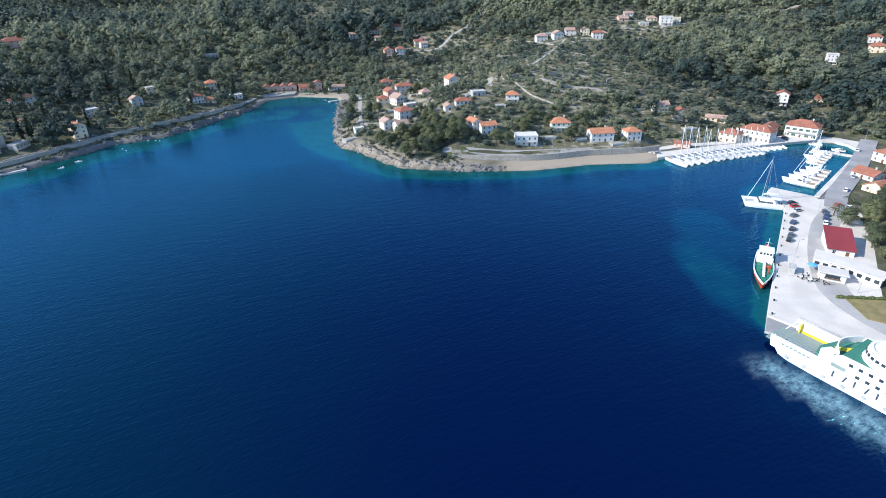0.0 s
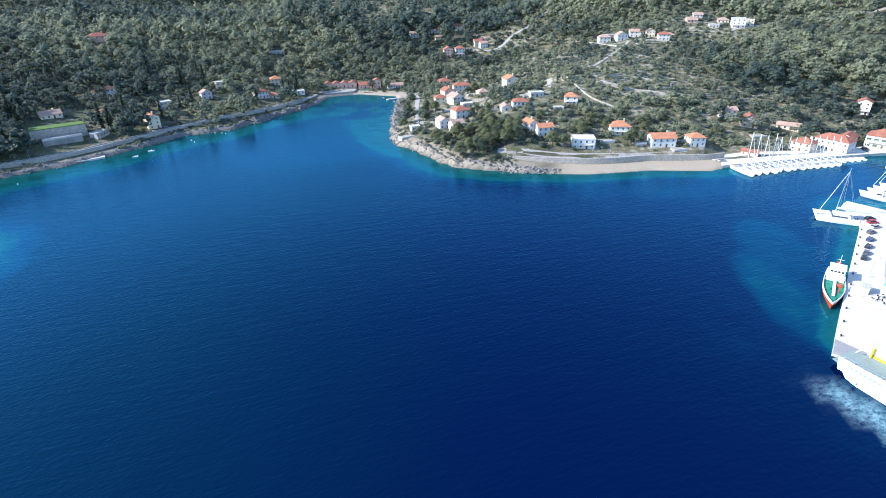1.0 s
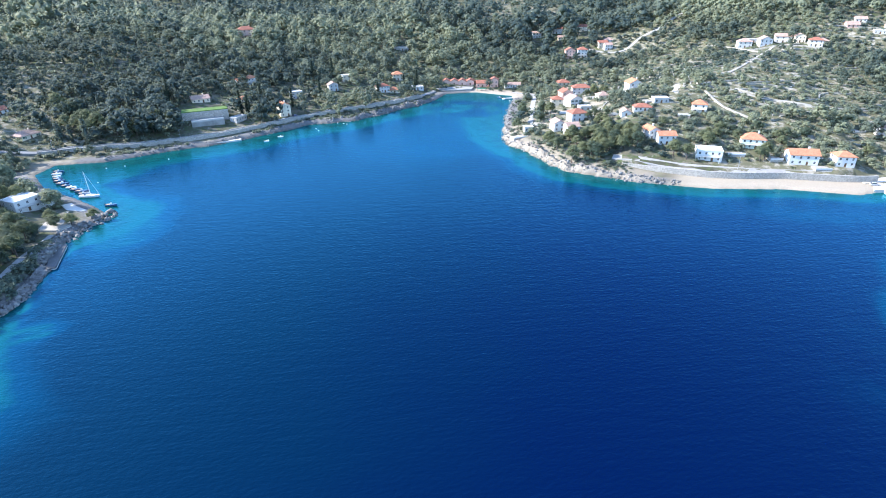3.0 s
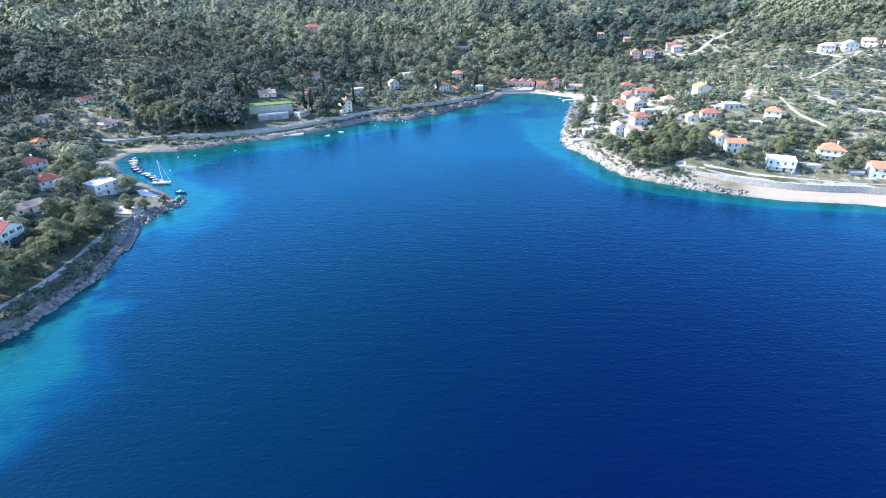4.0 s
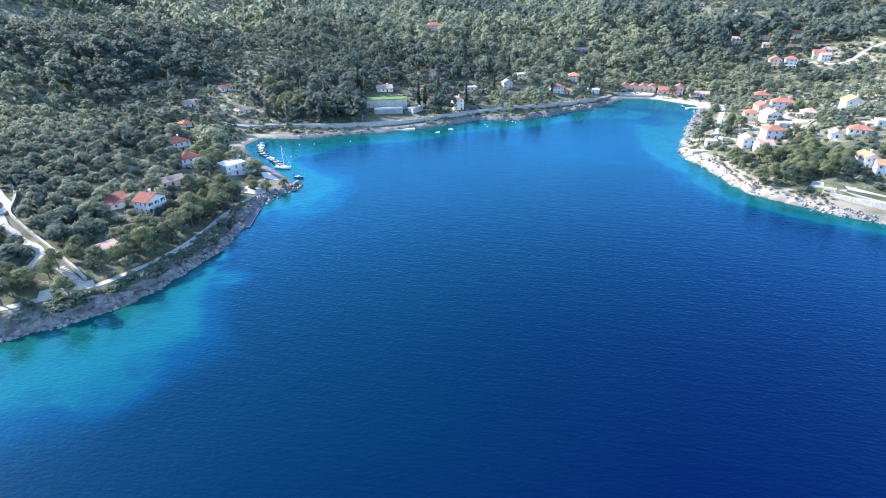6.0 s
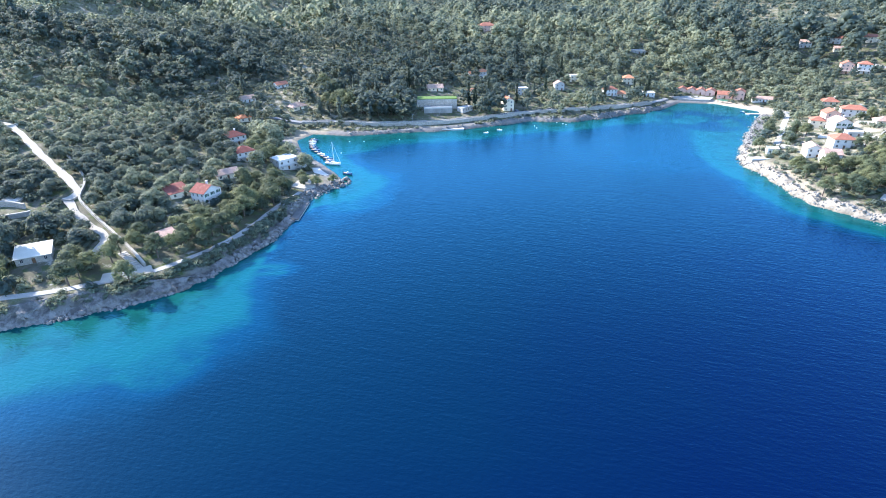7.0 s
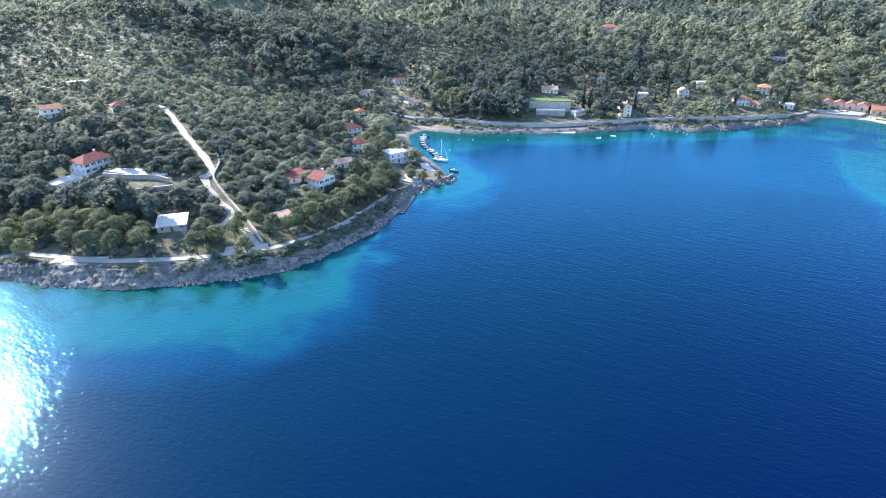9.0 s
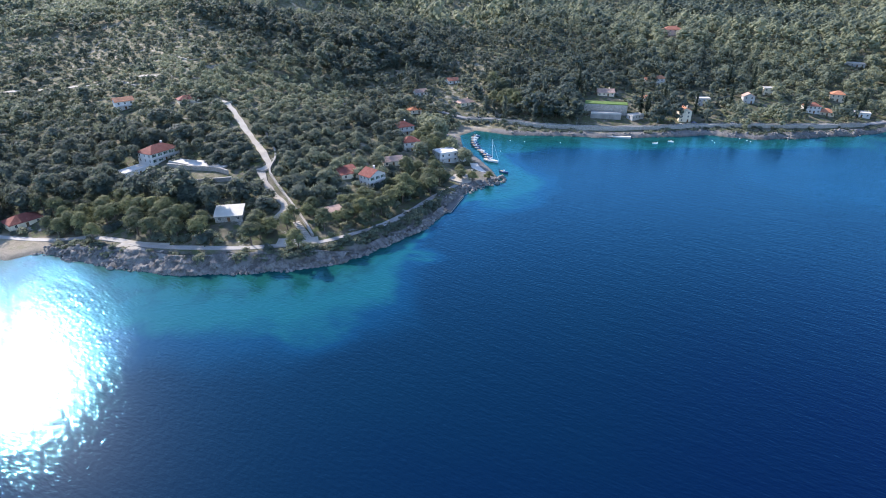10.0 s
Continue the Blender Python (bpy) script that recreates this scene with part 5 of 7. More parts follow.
copy_thing(big_boat, pose(191.5, 252.5, 0, 0, 0, 136) @ Matrix.Scale(0.75, 4))
copy_thing(yacht, pose(203.4, 272.6, 0, 0, 0, 136) @ Matrix.Scale(0.75, 4))
# small boats of the western inlet
skiff = put(motor_boat(6.0, 2.1, False, "small blue and white open boat at its mooring", HULLBLUE, "small moored boats"), -291, 203, 15)
white_skiff = put(motor_boat(5.6, 2.1, False, "small white open boat at its mooring", GELCOAT, "small moored boats"), -288, 199.5, 20)
for k, (x, y, h) in enumerate(((-284, 196.8, 22), (-280, 193.8, 18), (-276, 191, 25), (-271, 188.5, 20), (-266, 186.8, 24), (-261, 185.5, 26), (-256, 183.8, 18), (-251, 182.2, 24), (-247, 180.2, 30), (-221, 172, 25))):
    copy_thing(skiff if k % 5 else white_skiff, pose(x, y, 0, 0, 0, h - 8) @ Matrix.Scale(0.85 + 0.1 * (k % 4), 4))
copy_thing(yacht, pose(-243, 177.5, 0, 0, 0, 20) @ Matrix.Scale(0.62, 4))
copy_thing(white_skiff, pose(-211, 298, 0, 0, 0, 10) @ Matrix.Scale(0.7, 4))
copy_thing(white_skiff, pose(-213.5, 286, 0, 0, 0, 30) @ Matrix.Scale(0.6, 4))
copy_thing(white_skiff, pose(-91.5, 446, 0, 0, 0, 100) @ Matrix.Scale(0.8, 4))
copy_thing(skiff, pose(-95, 453, 0, 0, 0, 160) @ Matrix.Scale(0.7, 4))
buoy = thing("mooring_buoy", pose(-213, 290, 0), "small white mooring buoy on the water", "buoy", "mooring buoys")
part("float", Shape().tube([(0, 0, -0.3), (0, 0, -0.1), (0, 0, 0.25), (0, 0, 0.4)], [0.12, 0.36, 0.36, 0.1], 8), GELCOAT, buoy)
part("ring", Shape().tube([(0, 0, 0.4), (0, 0, 0.55)], 0.06, 6), STEEL, buoy)
for x, y in ((-192.7, 319), (-190, 341), (-182, 340), (-261, 222), (-246, 239), (-197, 323), (-185, 341), (-268, 216), (-252, 196)):
    copy_thing(buoy, pose(x, y, 0))


def catamaran():
    ob = thing("catamaran", pose(144.6, 212.6, 0, 0, 0, 160) @ Matrix.Scale(1.0, 4), "large white sailing catamaran moored at the quay corner", "catamaran")
    for sy in (-3.1, 3.1):
        part("hull", Shape().loft([[(p[0], p[1] + sy, p[2]) for p in r] for r in hull_rings(15.5, 2.2, 1.9, stern=0.7)]), GELCOAT, ob)
    part("bridge_deck", Shape().box(1.5, 10.5, -2.6, 2.6, 0.9, 1.85), GELCOAT, ob)
    part("cabin", Shape().loft([[(3.0, -3.2, 1.85), (10.2, -2.9, 1.85), (10.2, 2.9, 1.85), (3.0, 3.2, 1.85)], [(3.2, -2.9, 3.0), (8.6, -2.4, 3.0), (8.6, 2.4, 3.0), (3.2, 2.9, 3.0)], [(3.4, -2.5, 3.25), (7.6, -2.0, 3.25), (7.6, 2.0, 3.25), (3.4, 2.5, 3.25)]]), GELCOAT, ob)
    part("cabin_window", Shape().loft([[(4.0, -3.15, 2.15), (9.7, -2.82, 2.15), (9.7, 2.82, 2.15), (4.0, 3.15, 2.15)], [(4.0, -3.0, 2.8), (9.0, -2.6, 2.8), (9.0, 2.6, 2.8), (4.0, 3.0, 2.8)]]), GLASS, ob)
    part("hard_top", Shape().box(0.8, 4.2, -2.4, 2.4, 3.7, 3.85), GELCOAT, ob)
    for sx in (1.0, 3.8):
        for sy in (-2.2, 2.2):
            part("post", Shape().tube([(sx, sy, 1.85), (sx, sy, 3.7)], 0.06, 5), STEEL, ob)
    part("trampoline", Shape().box(10.6, 14.0, -2.2, 2.2, 1.55, 1.6), GREY, ob)
    part("crossbeam", Shape().tube([(14.1, -3.0, 1.8), (14.1, 3.0, 1.8)], 0.14, 6), STEEL, ob)
    part("mast", Shape().tube([(8.2, 0, 3.1), (7.6, 0, 22.0)], [0.17, 0.1], 6), STEEL, ob)
    part("boom", Shape().tube([(8.0, 0, 4.8), (1.5, 0, 5.2)], [0.16, 0.14], 6), STEEL, ob)
    part("furled_sail", Shape().tube([(7.8, 0, 5.2), (4.5, 0, 5.6), (2.0, 0, 5.5)], [0.3, 0.34, 0.2], 6), GELCOAT, ob)
    part("furled_jib", Shape().tube([(14.1, 0, 1.9), (7.7, 0, 20.5)], [0.11, 0.07], 5), GELCOAT, ob)
    for a in ((6.5, 3.2, 2.0), (6.5, -3.2, 2.0), (1.0, 3.0, 2.0), (1.0, -3.0, 2.0)):
        part("stay", Shape().tube([a, (7.65, 0, 20.5)], 0.03, 4), STEEL, ob)
    for h in (9.5, 15.0):
        part("spreader", Shape().tube([(7.9, -1.3, h), (7.9, 1.3, h)], 0.05, 4), STEEL, ob)
    return ob


catamaran()


def tanker():
    red, green = plain("red_ship_paint", (0.42, 0.07, 0.03), 0.5, 0.15, 2.0), plain("green_deck_paint", (0.03, 0.22, 0.15), 0.6, 0.15, 1.5)
    L, W = 31.0, 7.4
    ob = thing("small_tanker", pose(113.1, 167.9, 0, 0, 0, -119.5) @ Matrix.Scale(0.82, 4), "small red-hulled ship with a green deck and white wheelhouse", "ship")
    part("hull", Shape().loft([[(p[0], p[1], p[2]) for p in r] for r in hull_rings(L, W, 1.7, 13, 2.2, -0.6, 0.06, 0.8)]), red, ob)
    rings = hull_rings(L, W, 1.7, 13, 2.2, -0.6, 0.06, 0.8)
    bul = Shape()
    for sy in (1, -1):
        bul.loft([[(r[3][0], sy * r[3][1] * 1.005, r[3][2] - 0.1), (r[3][0], sy * r[3][1] * 1.005, r[3][2] + 0.75), (r[3][0] - 0.05, sy * max(r[3][1] - 0.22, 0.02), r[3][2] + 0.75), (r[3][0] - 0.05, sy * max(r[3][1] - 0.22, 0.02), r[3][2] - 0.1)] for r in rings])
    part("bulwark", bul, GELCOAT, ob)
    part("deck", Shape().loft([[(r[3][0], r[3][1] * 0.95, r[3][2] + 0.004), (r[3][0], -r[3][1] * 0.95, r[3][2] + 0.004), (r[3][0], -r[3][1] * 0.95, r[3][2] + 0.06), (r[3][0], r[3][1] * 0.95, r[3][2] + 0.06)] for r in rings[:-1]]), green, ob)
    house_ = part("wheelhouse", Shape().box(2.0, 9.5, -3.0, 3.0, 1.7, 4.2).box(3.2, 8.6, -2.5, 2.5, 4.2, 6.6).box(2.9, 9.0, -2.8, 2.8, 6.6, 6.8), GELCOAT, ob)
    for sy in (-1.8, -0.6, 0.6, 1.8):
        part("window", Shape().box(8.58, 8.64, sy - 0.4, sy + 0.4, 5.3, 6.1), GLASS, house_)
    for k in range(3):
        for sy in (-1, 1):
            part("window", Shape().box(4.2 + k * 1.5, 5.0 + k * 1.5, sy * 2.5 - 0.03, sy * 2.5 + 0.03, 5.3, 6.0), GLASS, house_)
    part("mast", Shape().tube([(5.2, 0, 6.8), (5.2, 0, 11.5)], [0.14, 0.07], 6).tube([(5.2, -1.2, 9.5), (5.2, 1.2, 9.5)], 0.06, 4), GELCOAT, ob)
    part("funnel", Shape().loft([[(2.4, -0.8, 4.2), (3.2, -0.8, 4.2), (3.2, 0.8, 4.2), (2.4, 0.8, 4.2)], [(2.2, -0.7, 7.3), (2.9, -0.7, 7.3), (2.9, 0.7, 7.3), (2.2, 0.7, 7.3)]]), red, ob)
    part("catwalk", Shape().box(9.5, 24.0, -0.5, 0.5, 2.7, 2.85), GELCOAT, ob)
    for k in range(5):
        part("pipe", Shape().tube([(10.5 + k * 2.6, -2.6, 2.2), (10.5 + k * 2.6, 2.6, 2.2)], 0.12, 5), green, ob)
    part("hatch", Shape().box(12.0, 14.5, 0.9, 2.6, 1.9, 2.5), red, ob)
    part("hatch", Shape().box(16.5, 18.5, -2.6, -1.0, 1.9, 2.5), green, ob)
    part("crane", Shape().tube([(19.0, 1.6, 2.0), (19.0, 1.6, 4.6), (14.5, 1.6, 4.9)], [0.2, 0.18, 0.12], 6), red, ob)
    part("winch", Shape().box(25.5, 27.0, -0.8, 0.8, 2.4, 3.2), green, ob)
    return ob


tanker()


def ferry():
    green, yellow = plain("green_deck_coating", (0.05, 0.20, 0.14), 0.7, 0.12, 2.0), plain("yellow_marking_paint", (0.72, 0.58, 0.04), 0.6, 0.1, 1.0)
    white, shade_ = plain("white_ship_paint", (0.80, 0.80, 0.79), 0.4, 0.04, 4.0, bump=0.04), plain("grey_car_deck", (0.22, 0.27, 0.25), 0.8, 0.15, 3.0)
    W, L = 13.0, 66.0
    ob = thing("car_ferry", pose(87, 114, 0, 0, 0, math.degrees(math.atan2(-0.861, 0.509))), "white car ferry with open bow and green decks, at quay", "ferry")
    part("hull", Shape().loft([[(x, a, -1.0), (x, W - a, -1.0), (x2, W - b, 2.2), (x2, b, 2.2)] for x, x2, a, b in ((0.8, -0.9, 1.6, 0.6), (4, 3.5, 0.6, 0.0), (12, 12, 0.2, 0.0), (L - 8, L - 8, 0.2, 0), (L, L, 1.5, 0.8))]), white, ob)
    part("car_deck", Shape().box(-0.7, 26, 0.6, W - 0.6, 2.204, 2.35), shade_, ob)
    for y0, y1, outer in ((0.0, 0.55, 0), (W - 0.55, W, W)):
        side = Shape().loft([[(-1.6, y0, 2.2), (-1.6, y1, 2.2), (-2.2, y1, 5.4), (-2.2, y0, 5.4)], [(9.5, y0, 2.2), (9.5, y1, 2.2), (9.5, y1, 5.5), (9.5, y0, 5.5)], [(14.0, y0, 2.2), (14.0, y1, 2.2), (14.0, y1, 9.0), (14.0, y0, 9.0)], [(L, y0, 2.2), (L, y1, 2.2), (L, y1, 9.0), (L, y0, 9.0)]])
        part("side_wall", side, white, ob)
    for k in range(7):
        part("vent", Shape().box(1.0 + k * 1.05, 1.7 + k * 1.05, -0.04, 0.0, 4.0, 4.5), shade_, ob)
    part("marking", Shape().box(0.0, 9.5, W - 1.0, W - 0.56, 2.354, 2.9), yellow, ob, "yellow painted kerb")
    part("marking", Shape().box(-0.6, -0.3, W - 1.6, W - 0.56, 2.354, 5.0), yellow, ob, "yellow painted post")
    part("bow_ramp", Shape().loft([[(-5.0, 4.0, 1.3), (-5.0, W - 1.0, 1.3), (-5.0, W - 1.0, 1.45), (-5.0, 4.0, 1.45)], [(-0.7, 2.0, 2.1), (-0.7, W - 1.2, 2.1), (-0.7, W - 1.2, 2.34), (-0.7, 2.0, 2.34)]]), shade_, ob, "lowered grey steel bow ramp")
    for sy in (1.2, W - 1.2):
        part("ramp_arm", Shape().tube([(-1.6, sy, 5.2), (-3.6, sy + (2.6 if sy < 6 else -0.6), 1.9)], 0.14, 5), GELCOAT, ob)
    for k in range(8):
        part("fender", Shape().tube([(3 + k * 4.5, -0.16, 1.3), (3 + k * 4.5, 0.0, 1.3)], 0.5, 10), CACHE.setdefault("fender_mat", plain("grey_fender", (0.35, 0.37, 0.38), 0.7)), ob)
    # green sloping deck with yellow stairs
    up = part("upper_deck", Shape().loft([[(8.4, 0.6, 4.6), (7.0, 6.5, 4.6), (8.4, W - 0.6, 4.6), (8.4, W - 0.6, 4.9), (7.0, 6.5, 4.9), (8.4, 0.6, 4.9)], [(14.6, 0.6, 7.6), (14.6, 6.5, 7.6), (14.6, W - 0.6, 7.6), (14.6, W - 0.6, 7.9), (14.6, 6.5, 7.9), (14.6, 0.6, 7.9)]]), green, ob, "green sloping foredeck")
    for y0 in (5.2, 6.6):
        part("stair", Shape().loft([[(8.6, y0, 5.0), (8.6, y0 + 0.8, 5.0), (8.6, y0 + 0.8, 5.35), (8.6, y0, 5.35)], [(13.4, y0, 7.4), (13.4, y0 + 0.8, 7.4), (13.4, y0 + 0.8, 7.75), (13.4, y0, 7.75)]]), yellow, up, "yellow-painted stair")
    part("crew_lobby", Shape().slab([(9.2, 1.0), (12.2, 0.8), (12.4, 3.2), (10.2, 3.6)], 5.0, 7.9, 0.2), white, ob)
    part("breakwater", Shape().loft([[(13.0 + 2.4 * math.sin(k / 10 * math.pi) * -1, 0.6 + k * (W - 1.2) / 10, 7.6), (13.3 + 2.4 * math.sin(k / 10 * math.pi) * -1, 0.6 + k * (W - 1.2) / 10, 7.6), (13.3 + 2.4 * math.sin(k / 10 * math.pi) * -1, 0.6 + k * (W - 1.2) / 10, 9.3), (13.0 + 2.4 * math.sin(k / 10 * math.pi) * -1, 0.6 + k * (W - 1.2) / 10, 9.3)] for k in range(11)]), white, ob)
    part("top_deck", Shape().box(14.0, L - 0.5, 0.56, W - 0.56, 8.9, 9.004), green, ob)
    # round lounge with a ring of windows
    ring = lambda r, z: [(22.5 + r * math.cos(k * math.tau / 28), 6.5 + r * 0.92 * math.sin(k * math.tau / 28), z) for k in range(28)]
    lounge = part("lounge", Shape().loft([ring(6.6, 9.01), ring(6.3, 10.0), ring(5.9, 12.0), ring(5.2, 12.3), ring(4.9, 11.9)]), white, ob)
    for k in range(28):
        a = k * math.tau / 28 + 0.11
        part("window", CACHE.setdefault("lounge_window", Shape().box(-0.03, 0.05, -0.42, 0.42, -0.35, 0.35).mesh("window", GLASS)), GLASS, lounge, at=pose(22.5 + 6.16 * math.cos(a), 6.5 + 6.16 * 0.92 * math.sin(a), 10.9, 0, -11, math.degrees(a)))
    # square windows along both sides
    square = Shape().box(-0.45, 0.45, -0.03, 0.03, -0.4, 0.4).mesh("window", GLASS)
    for sy in (0.0, W):
        for z, x0 in ((7.6, 16.5), (5.4, 18.5)):
            for k in range(19):
                if x0 + k * 2.1 < L - 3:
                    part("window", square, GLASS, ob, at=pose(x0 + k * 2.1, sy, z))
    part("louvre", Shape().box(12.6, 15.8, -0.05, 0.0, 5.2, 6.2), shade_, ob)
    # the large dark lettering on the side is left as plain strokes
    strokes = plain("dark_lettering_paint", (0.05, 0.06, 0.09), 0.5, 0.05)
    for k in range(11):
        x = 13.5 + k * 2.4
        part("lettering", Shape().loft([[(x, -0.035, 2.4), (x + 0.4, -0.035, 2.4), (x + 0.4, 0.0, 2.4), (x, 0.0, 2.4)], [(x + (0.5 if k % 2 else 0.0), -0.035, 4.2), (x + 0.4 + (0.5 if k % 2 else 0.0), -0.035, 4.2), (x + 0.4 + (0.5 if k % 2 else 0.0), 0.0, 4.2), (x + (0.5 if k % 2 else 0.0), 0.0, 4.2)]]), strokes, ob)
    bridge = part("bridge", Shape().box(30, 38, -0.4, W + 0.4, 9.01, 12.0).box(29.6, 38.4, -0.6, W + 0.6, 12.0, 12.3), white, ob)
    for k in range(10):
        part("window", Shape().box(29.95, 30.02, 0.2 + k * 1.27, 1.2 + k * 1.27, 10.4, 11.5), GLASS, bridge)
    part("funnel", Shape().loft([[(46, 4.4, 9.01), (51, 4.4, 9.01), (51, 8.6, 9.01), (46, 8.6, 9.01)], [(47.2, 4.8, 15.5), (51, 4.8, 15.0), (51, 8.2, 15.0), (47.2, 8.2, 15.5)]]), white, ob)
    part("mast", Shape().tube([(34, 6.5, 12.3), (34, 6.5, 18.5)], [0.25, 0.1], 6).tube([(34, 4.5, 16), (34, 8.5, 16)], 0.08, 4), GELCOAT, ob)
    for sy in (0.3, W - 0.3):
        rail = Shape()
        for k in range(12):
            rail.box(-1.8 + k, -1.74 + k, sy - 0.03, sy + 0.03, 5.4, 6.3)
        rail.box(-1.8, 9.3, sy - 0.03, sy + 0.03, 6.27, 6.35)
        part("railing", rail, STEEL, ob)
    return ob


ferry()

# ---- on the ferry quay ----
cafe = thing("quay_cafe", pose(125, 150, 1.5, 0, 0, -30), "low white flat-roofed quay kiosk with a counter", "kiosk")
part("wall", Shape().box(-3.6, 3.6, -2, 2, 0, 2.7), WHITE, cafe)
part("roof", Shape().slab([(-4.2, -2.6), (4.2, -2.6), (4.2, 2.6), (-4.2, 2.6)], 2.7, 2.95, 0.1), PAVING, cafe)
part("counter", Shape().box(-2.2, 2.2, -2.5, -2.0, 0.9, 1.05), TIMBER, cafe)
part("serving_window", Shape().box(-2.0, 2.0, -2.03, -1.99, 1.1, 2.2), GLASS, cafe)
CLEAR.append((125, 150, 7))
hall = thing("harbour_building", pose(0, 0, 1.5), "long low white harbour building with a flat roof", "building")
bend = [(124, 158.6), (131, 152), (136, 143.5), (140.2, 147.4), (135.4, 155), (128.4, 164)]
part("wall", Shape().slab(bend, 0, 3.0), WHITE, hall)
part("roof", Shape().slab([(123.5, 158.4), (130.8, 151.4), (135.9, 142.8), (140.9, 147.3), (135.7, 155.5), (128.5, 164.8)], 3.0, 3.25, 0.06), PAVING, hall)
for (ax, ay), (cx_, cy_), n_ in ((bend[0], bend[1], 4), (bend[1], bend[2], 4)):
    for k in range(n_):
        f = (k + 0.5) / n_
        part("window", CACHE.setdefault("hall_window", Shape().box(-0.7, 0.7, -0.06, 0.02, 1.0, 2.2).mesh("window", GLASS)), GLASS, hall, at=pose(ax + (cx_ - ax) * f, ay + (cy_ - ay) * f, 0, 0, 0, math.degrees(math.atan2(cy_ - ay, cx_ - ax))))
parasol = thing("parasol", pose(122, 155.5, 1.5), "open blue canvas parasol", "parasol")
part("pole", Shape().tube([(0, 0, 0), (0, 0, 2.6)], 0.04, 6), STEEL, parasol)
part("canopy", Shape().tube([(0, 0, 2.15), (0, 0, 2.25), (0, 0, 2.75)], [1.7, 1.65, 0.06], 8), plain("sky_blue_canvas", (0.12, 0.38, 0.72), 0.9, 0.08, 0.5), parasol)
for x, y, w in [(118, 152, 0), (119.5, 149, 1), (117, 148.5, 0), (121, 146.5, 1), (115.5, 150.5, 0)]:
    table = thing("cafe_table", pose(x, y, 1.5), "small round outdoor cafe table", "table", "cafe tables")
    part("tabletop", Shape().tube([(0, 0, 0.72), (0, 0, 0.76)], 0.45, 10), TIMBER if w else GELCOAT, table)
    part("leg", Shape().tube([(0, 0, 0), (0, 0, 0.72)], 0.05, 6), STEEL, table)
    for k in range(3):
        a = k * 2.1 + x
        chair = thing("cafe_chair", pose(x + 0.85 * math.cos(a), y + 0.85 * math.sin(a), 1.5, 0, 0, math.degrees(a)), "dark outdoor cafe chair", "chair", "cafe chairs")
        part("seat", Shape().box(-0.22, 0.22, -0.22, 0.22, 0.42, 0.47), RUBBER, chair)
        part("backrest", Shape().box(0.18, 0.22, -0.22, 0.22, 0.47, 0.9), RUBBER, chair)
        for sx in (-0.2, 0.2):
            for sy in (-0.2, 0.2):
                part("leg", CACHE.setdefault("chair_leg", Shape().box(-0.02, 0.02, -0.02, 0.02, 0, 0.42).mesh("leg", RUBBER)), RUBBER, chair, at=pose(sx, sy, 0))
grass = thing("quay_lawn", pose(0, 0, 0), "dry lawn behind a low clipped hedge on the quay", "lawn")
part("turf", Shape().slab([(120.5, 127), (136, 116), (142, 135), (121.5, 138)], 1.4, 1.62, 0.1), plain("dry_lawn", (0.24, 0.20, 0.09), 0.95, 0.2, 0.8, bump=0.5), grass)
hedge = Shape()
for a, b in (((119.6, 138.6), (142, 135.8)), ((142.3, 135.8), (136.5, 115.5))):
    d = Vector((b[0] - a[0], b[1] - a[1]))
    n = int(d.length / 0.8)
    for k in range(n):
        px, py = a[0] + d.x * k / n, a[1] + d.y * k / n
        r = 0.55 + 0.12 * math.sin(k * 2.3)
        hedge.tube([(px, py, 1.4), (px + 0.1, py, 1.9), (px, py + 0.1, 2.35 + 0.15 * math.sin(k * 1.7))], [r, r * 1.05, r * 0.6], 6)
part("hedge", hedge, plain("hedge_leaves", (0.09, 0.11, 0.04), 0.9, 0.25, 0.3, bump=0.8), grass)
rack = thing("luggage_shelter", pose(115, 155, 1.5, 0, 0, 58), "small grey ticket shelter on the quay", "shelter")
part("frame", Shape().box(-1.6, 1.6, -0.9, -0.8, 0, 2.2).box(-1.6, -1.5, -0.8, 0.9, 0, 2.2).box(1.5, 1.6, -0.8, 0.9, 0, 2.2), GREY, rack)
part("roof", Shape().box(-1.8, 1.8, -1.1, 1.1, 2.2, 2.32), GREY, rack)
quay("boathouse_quay", BOATHOUSE_QUAY, "grey stone quay in front of the boathouses", LANE, 2.4, -1.0, face=STONE)
# jetty and pedal-boat frame in the cove
jetty = thing("jetty", pose(0, 0, 0), "small pale concrete jetty in the cove", "jetty", kind="structure")
part("deck", Shape().slab([(-93, 447.5), (-79, 455.5), (-80, 457.5), (-94, 449.5)], -1.0, 0.75, 0.08), CONCRETE, jetty)
frame_ = thing("beach_shelter", pose(-118, 476.5, 0.5), "dark green shelter on posts at the cove beach", "shelter")
part("roof", Shape().loft([[(-4, -1.5, 2.2), (4, -1.5, 2.2), (4, 1.5, 2.2), (-4, 1.5, 2.2)], [(-3.6, -0.2, 2.9), (3.6, -0.2, 2.9), (3.6, 0.2, 2.9), (-3.6, 0.2, 2.9)]]), SHUTTER, frame_)
for sx in (-3.6, 0, 3.6):
    for sy in (-1.2, 1.2):
        part("post", Shape().tube([(sx, sy, -0.4), (sx, sy, 2.2)], 0.08, 5), TIMBER, frame_)
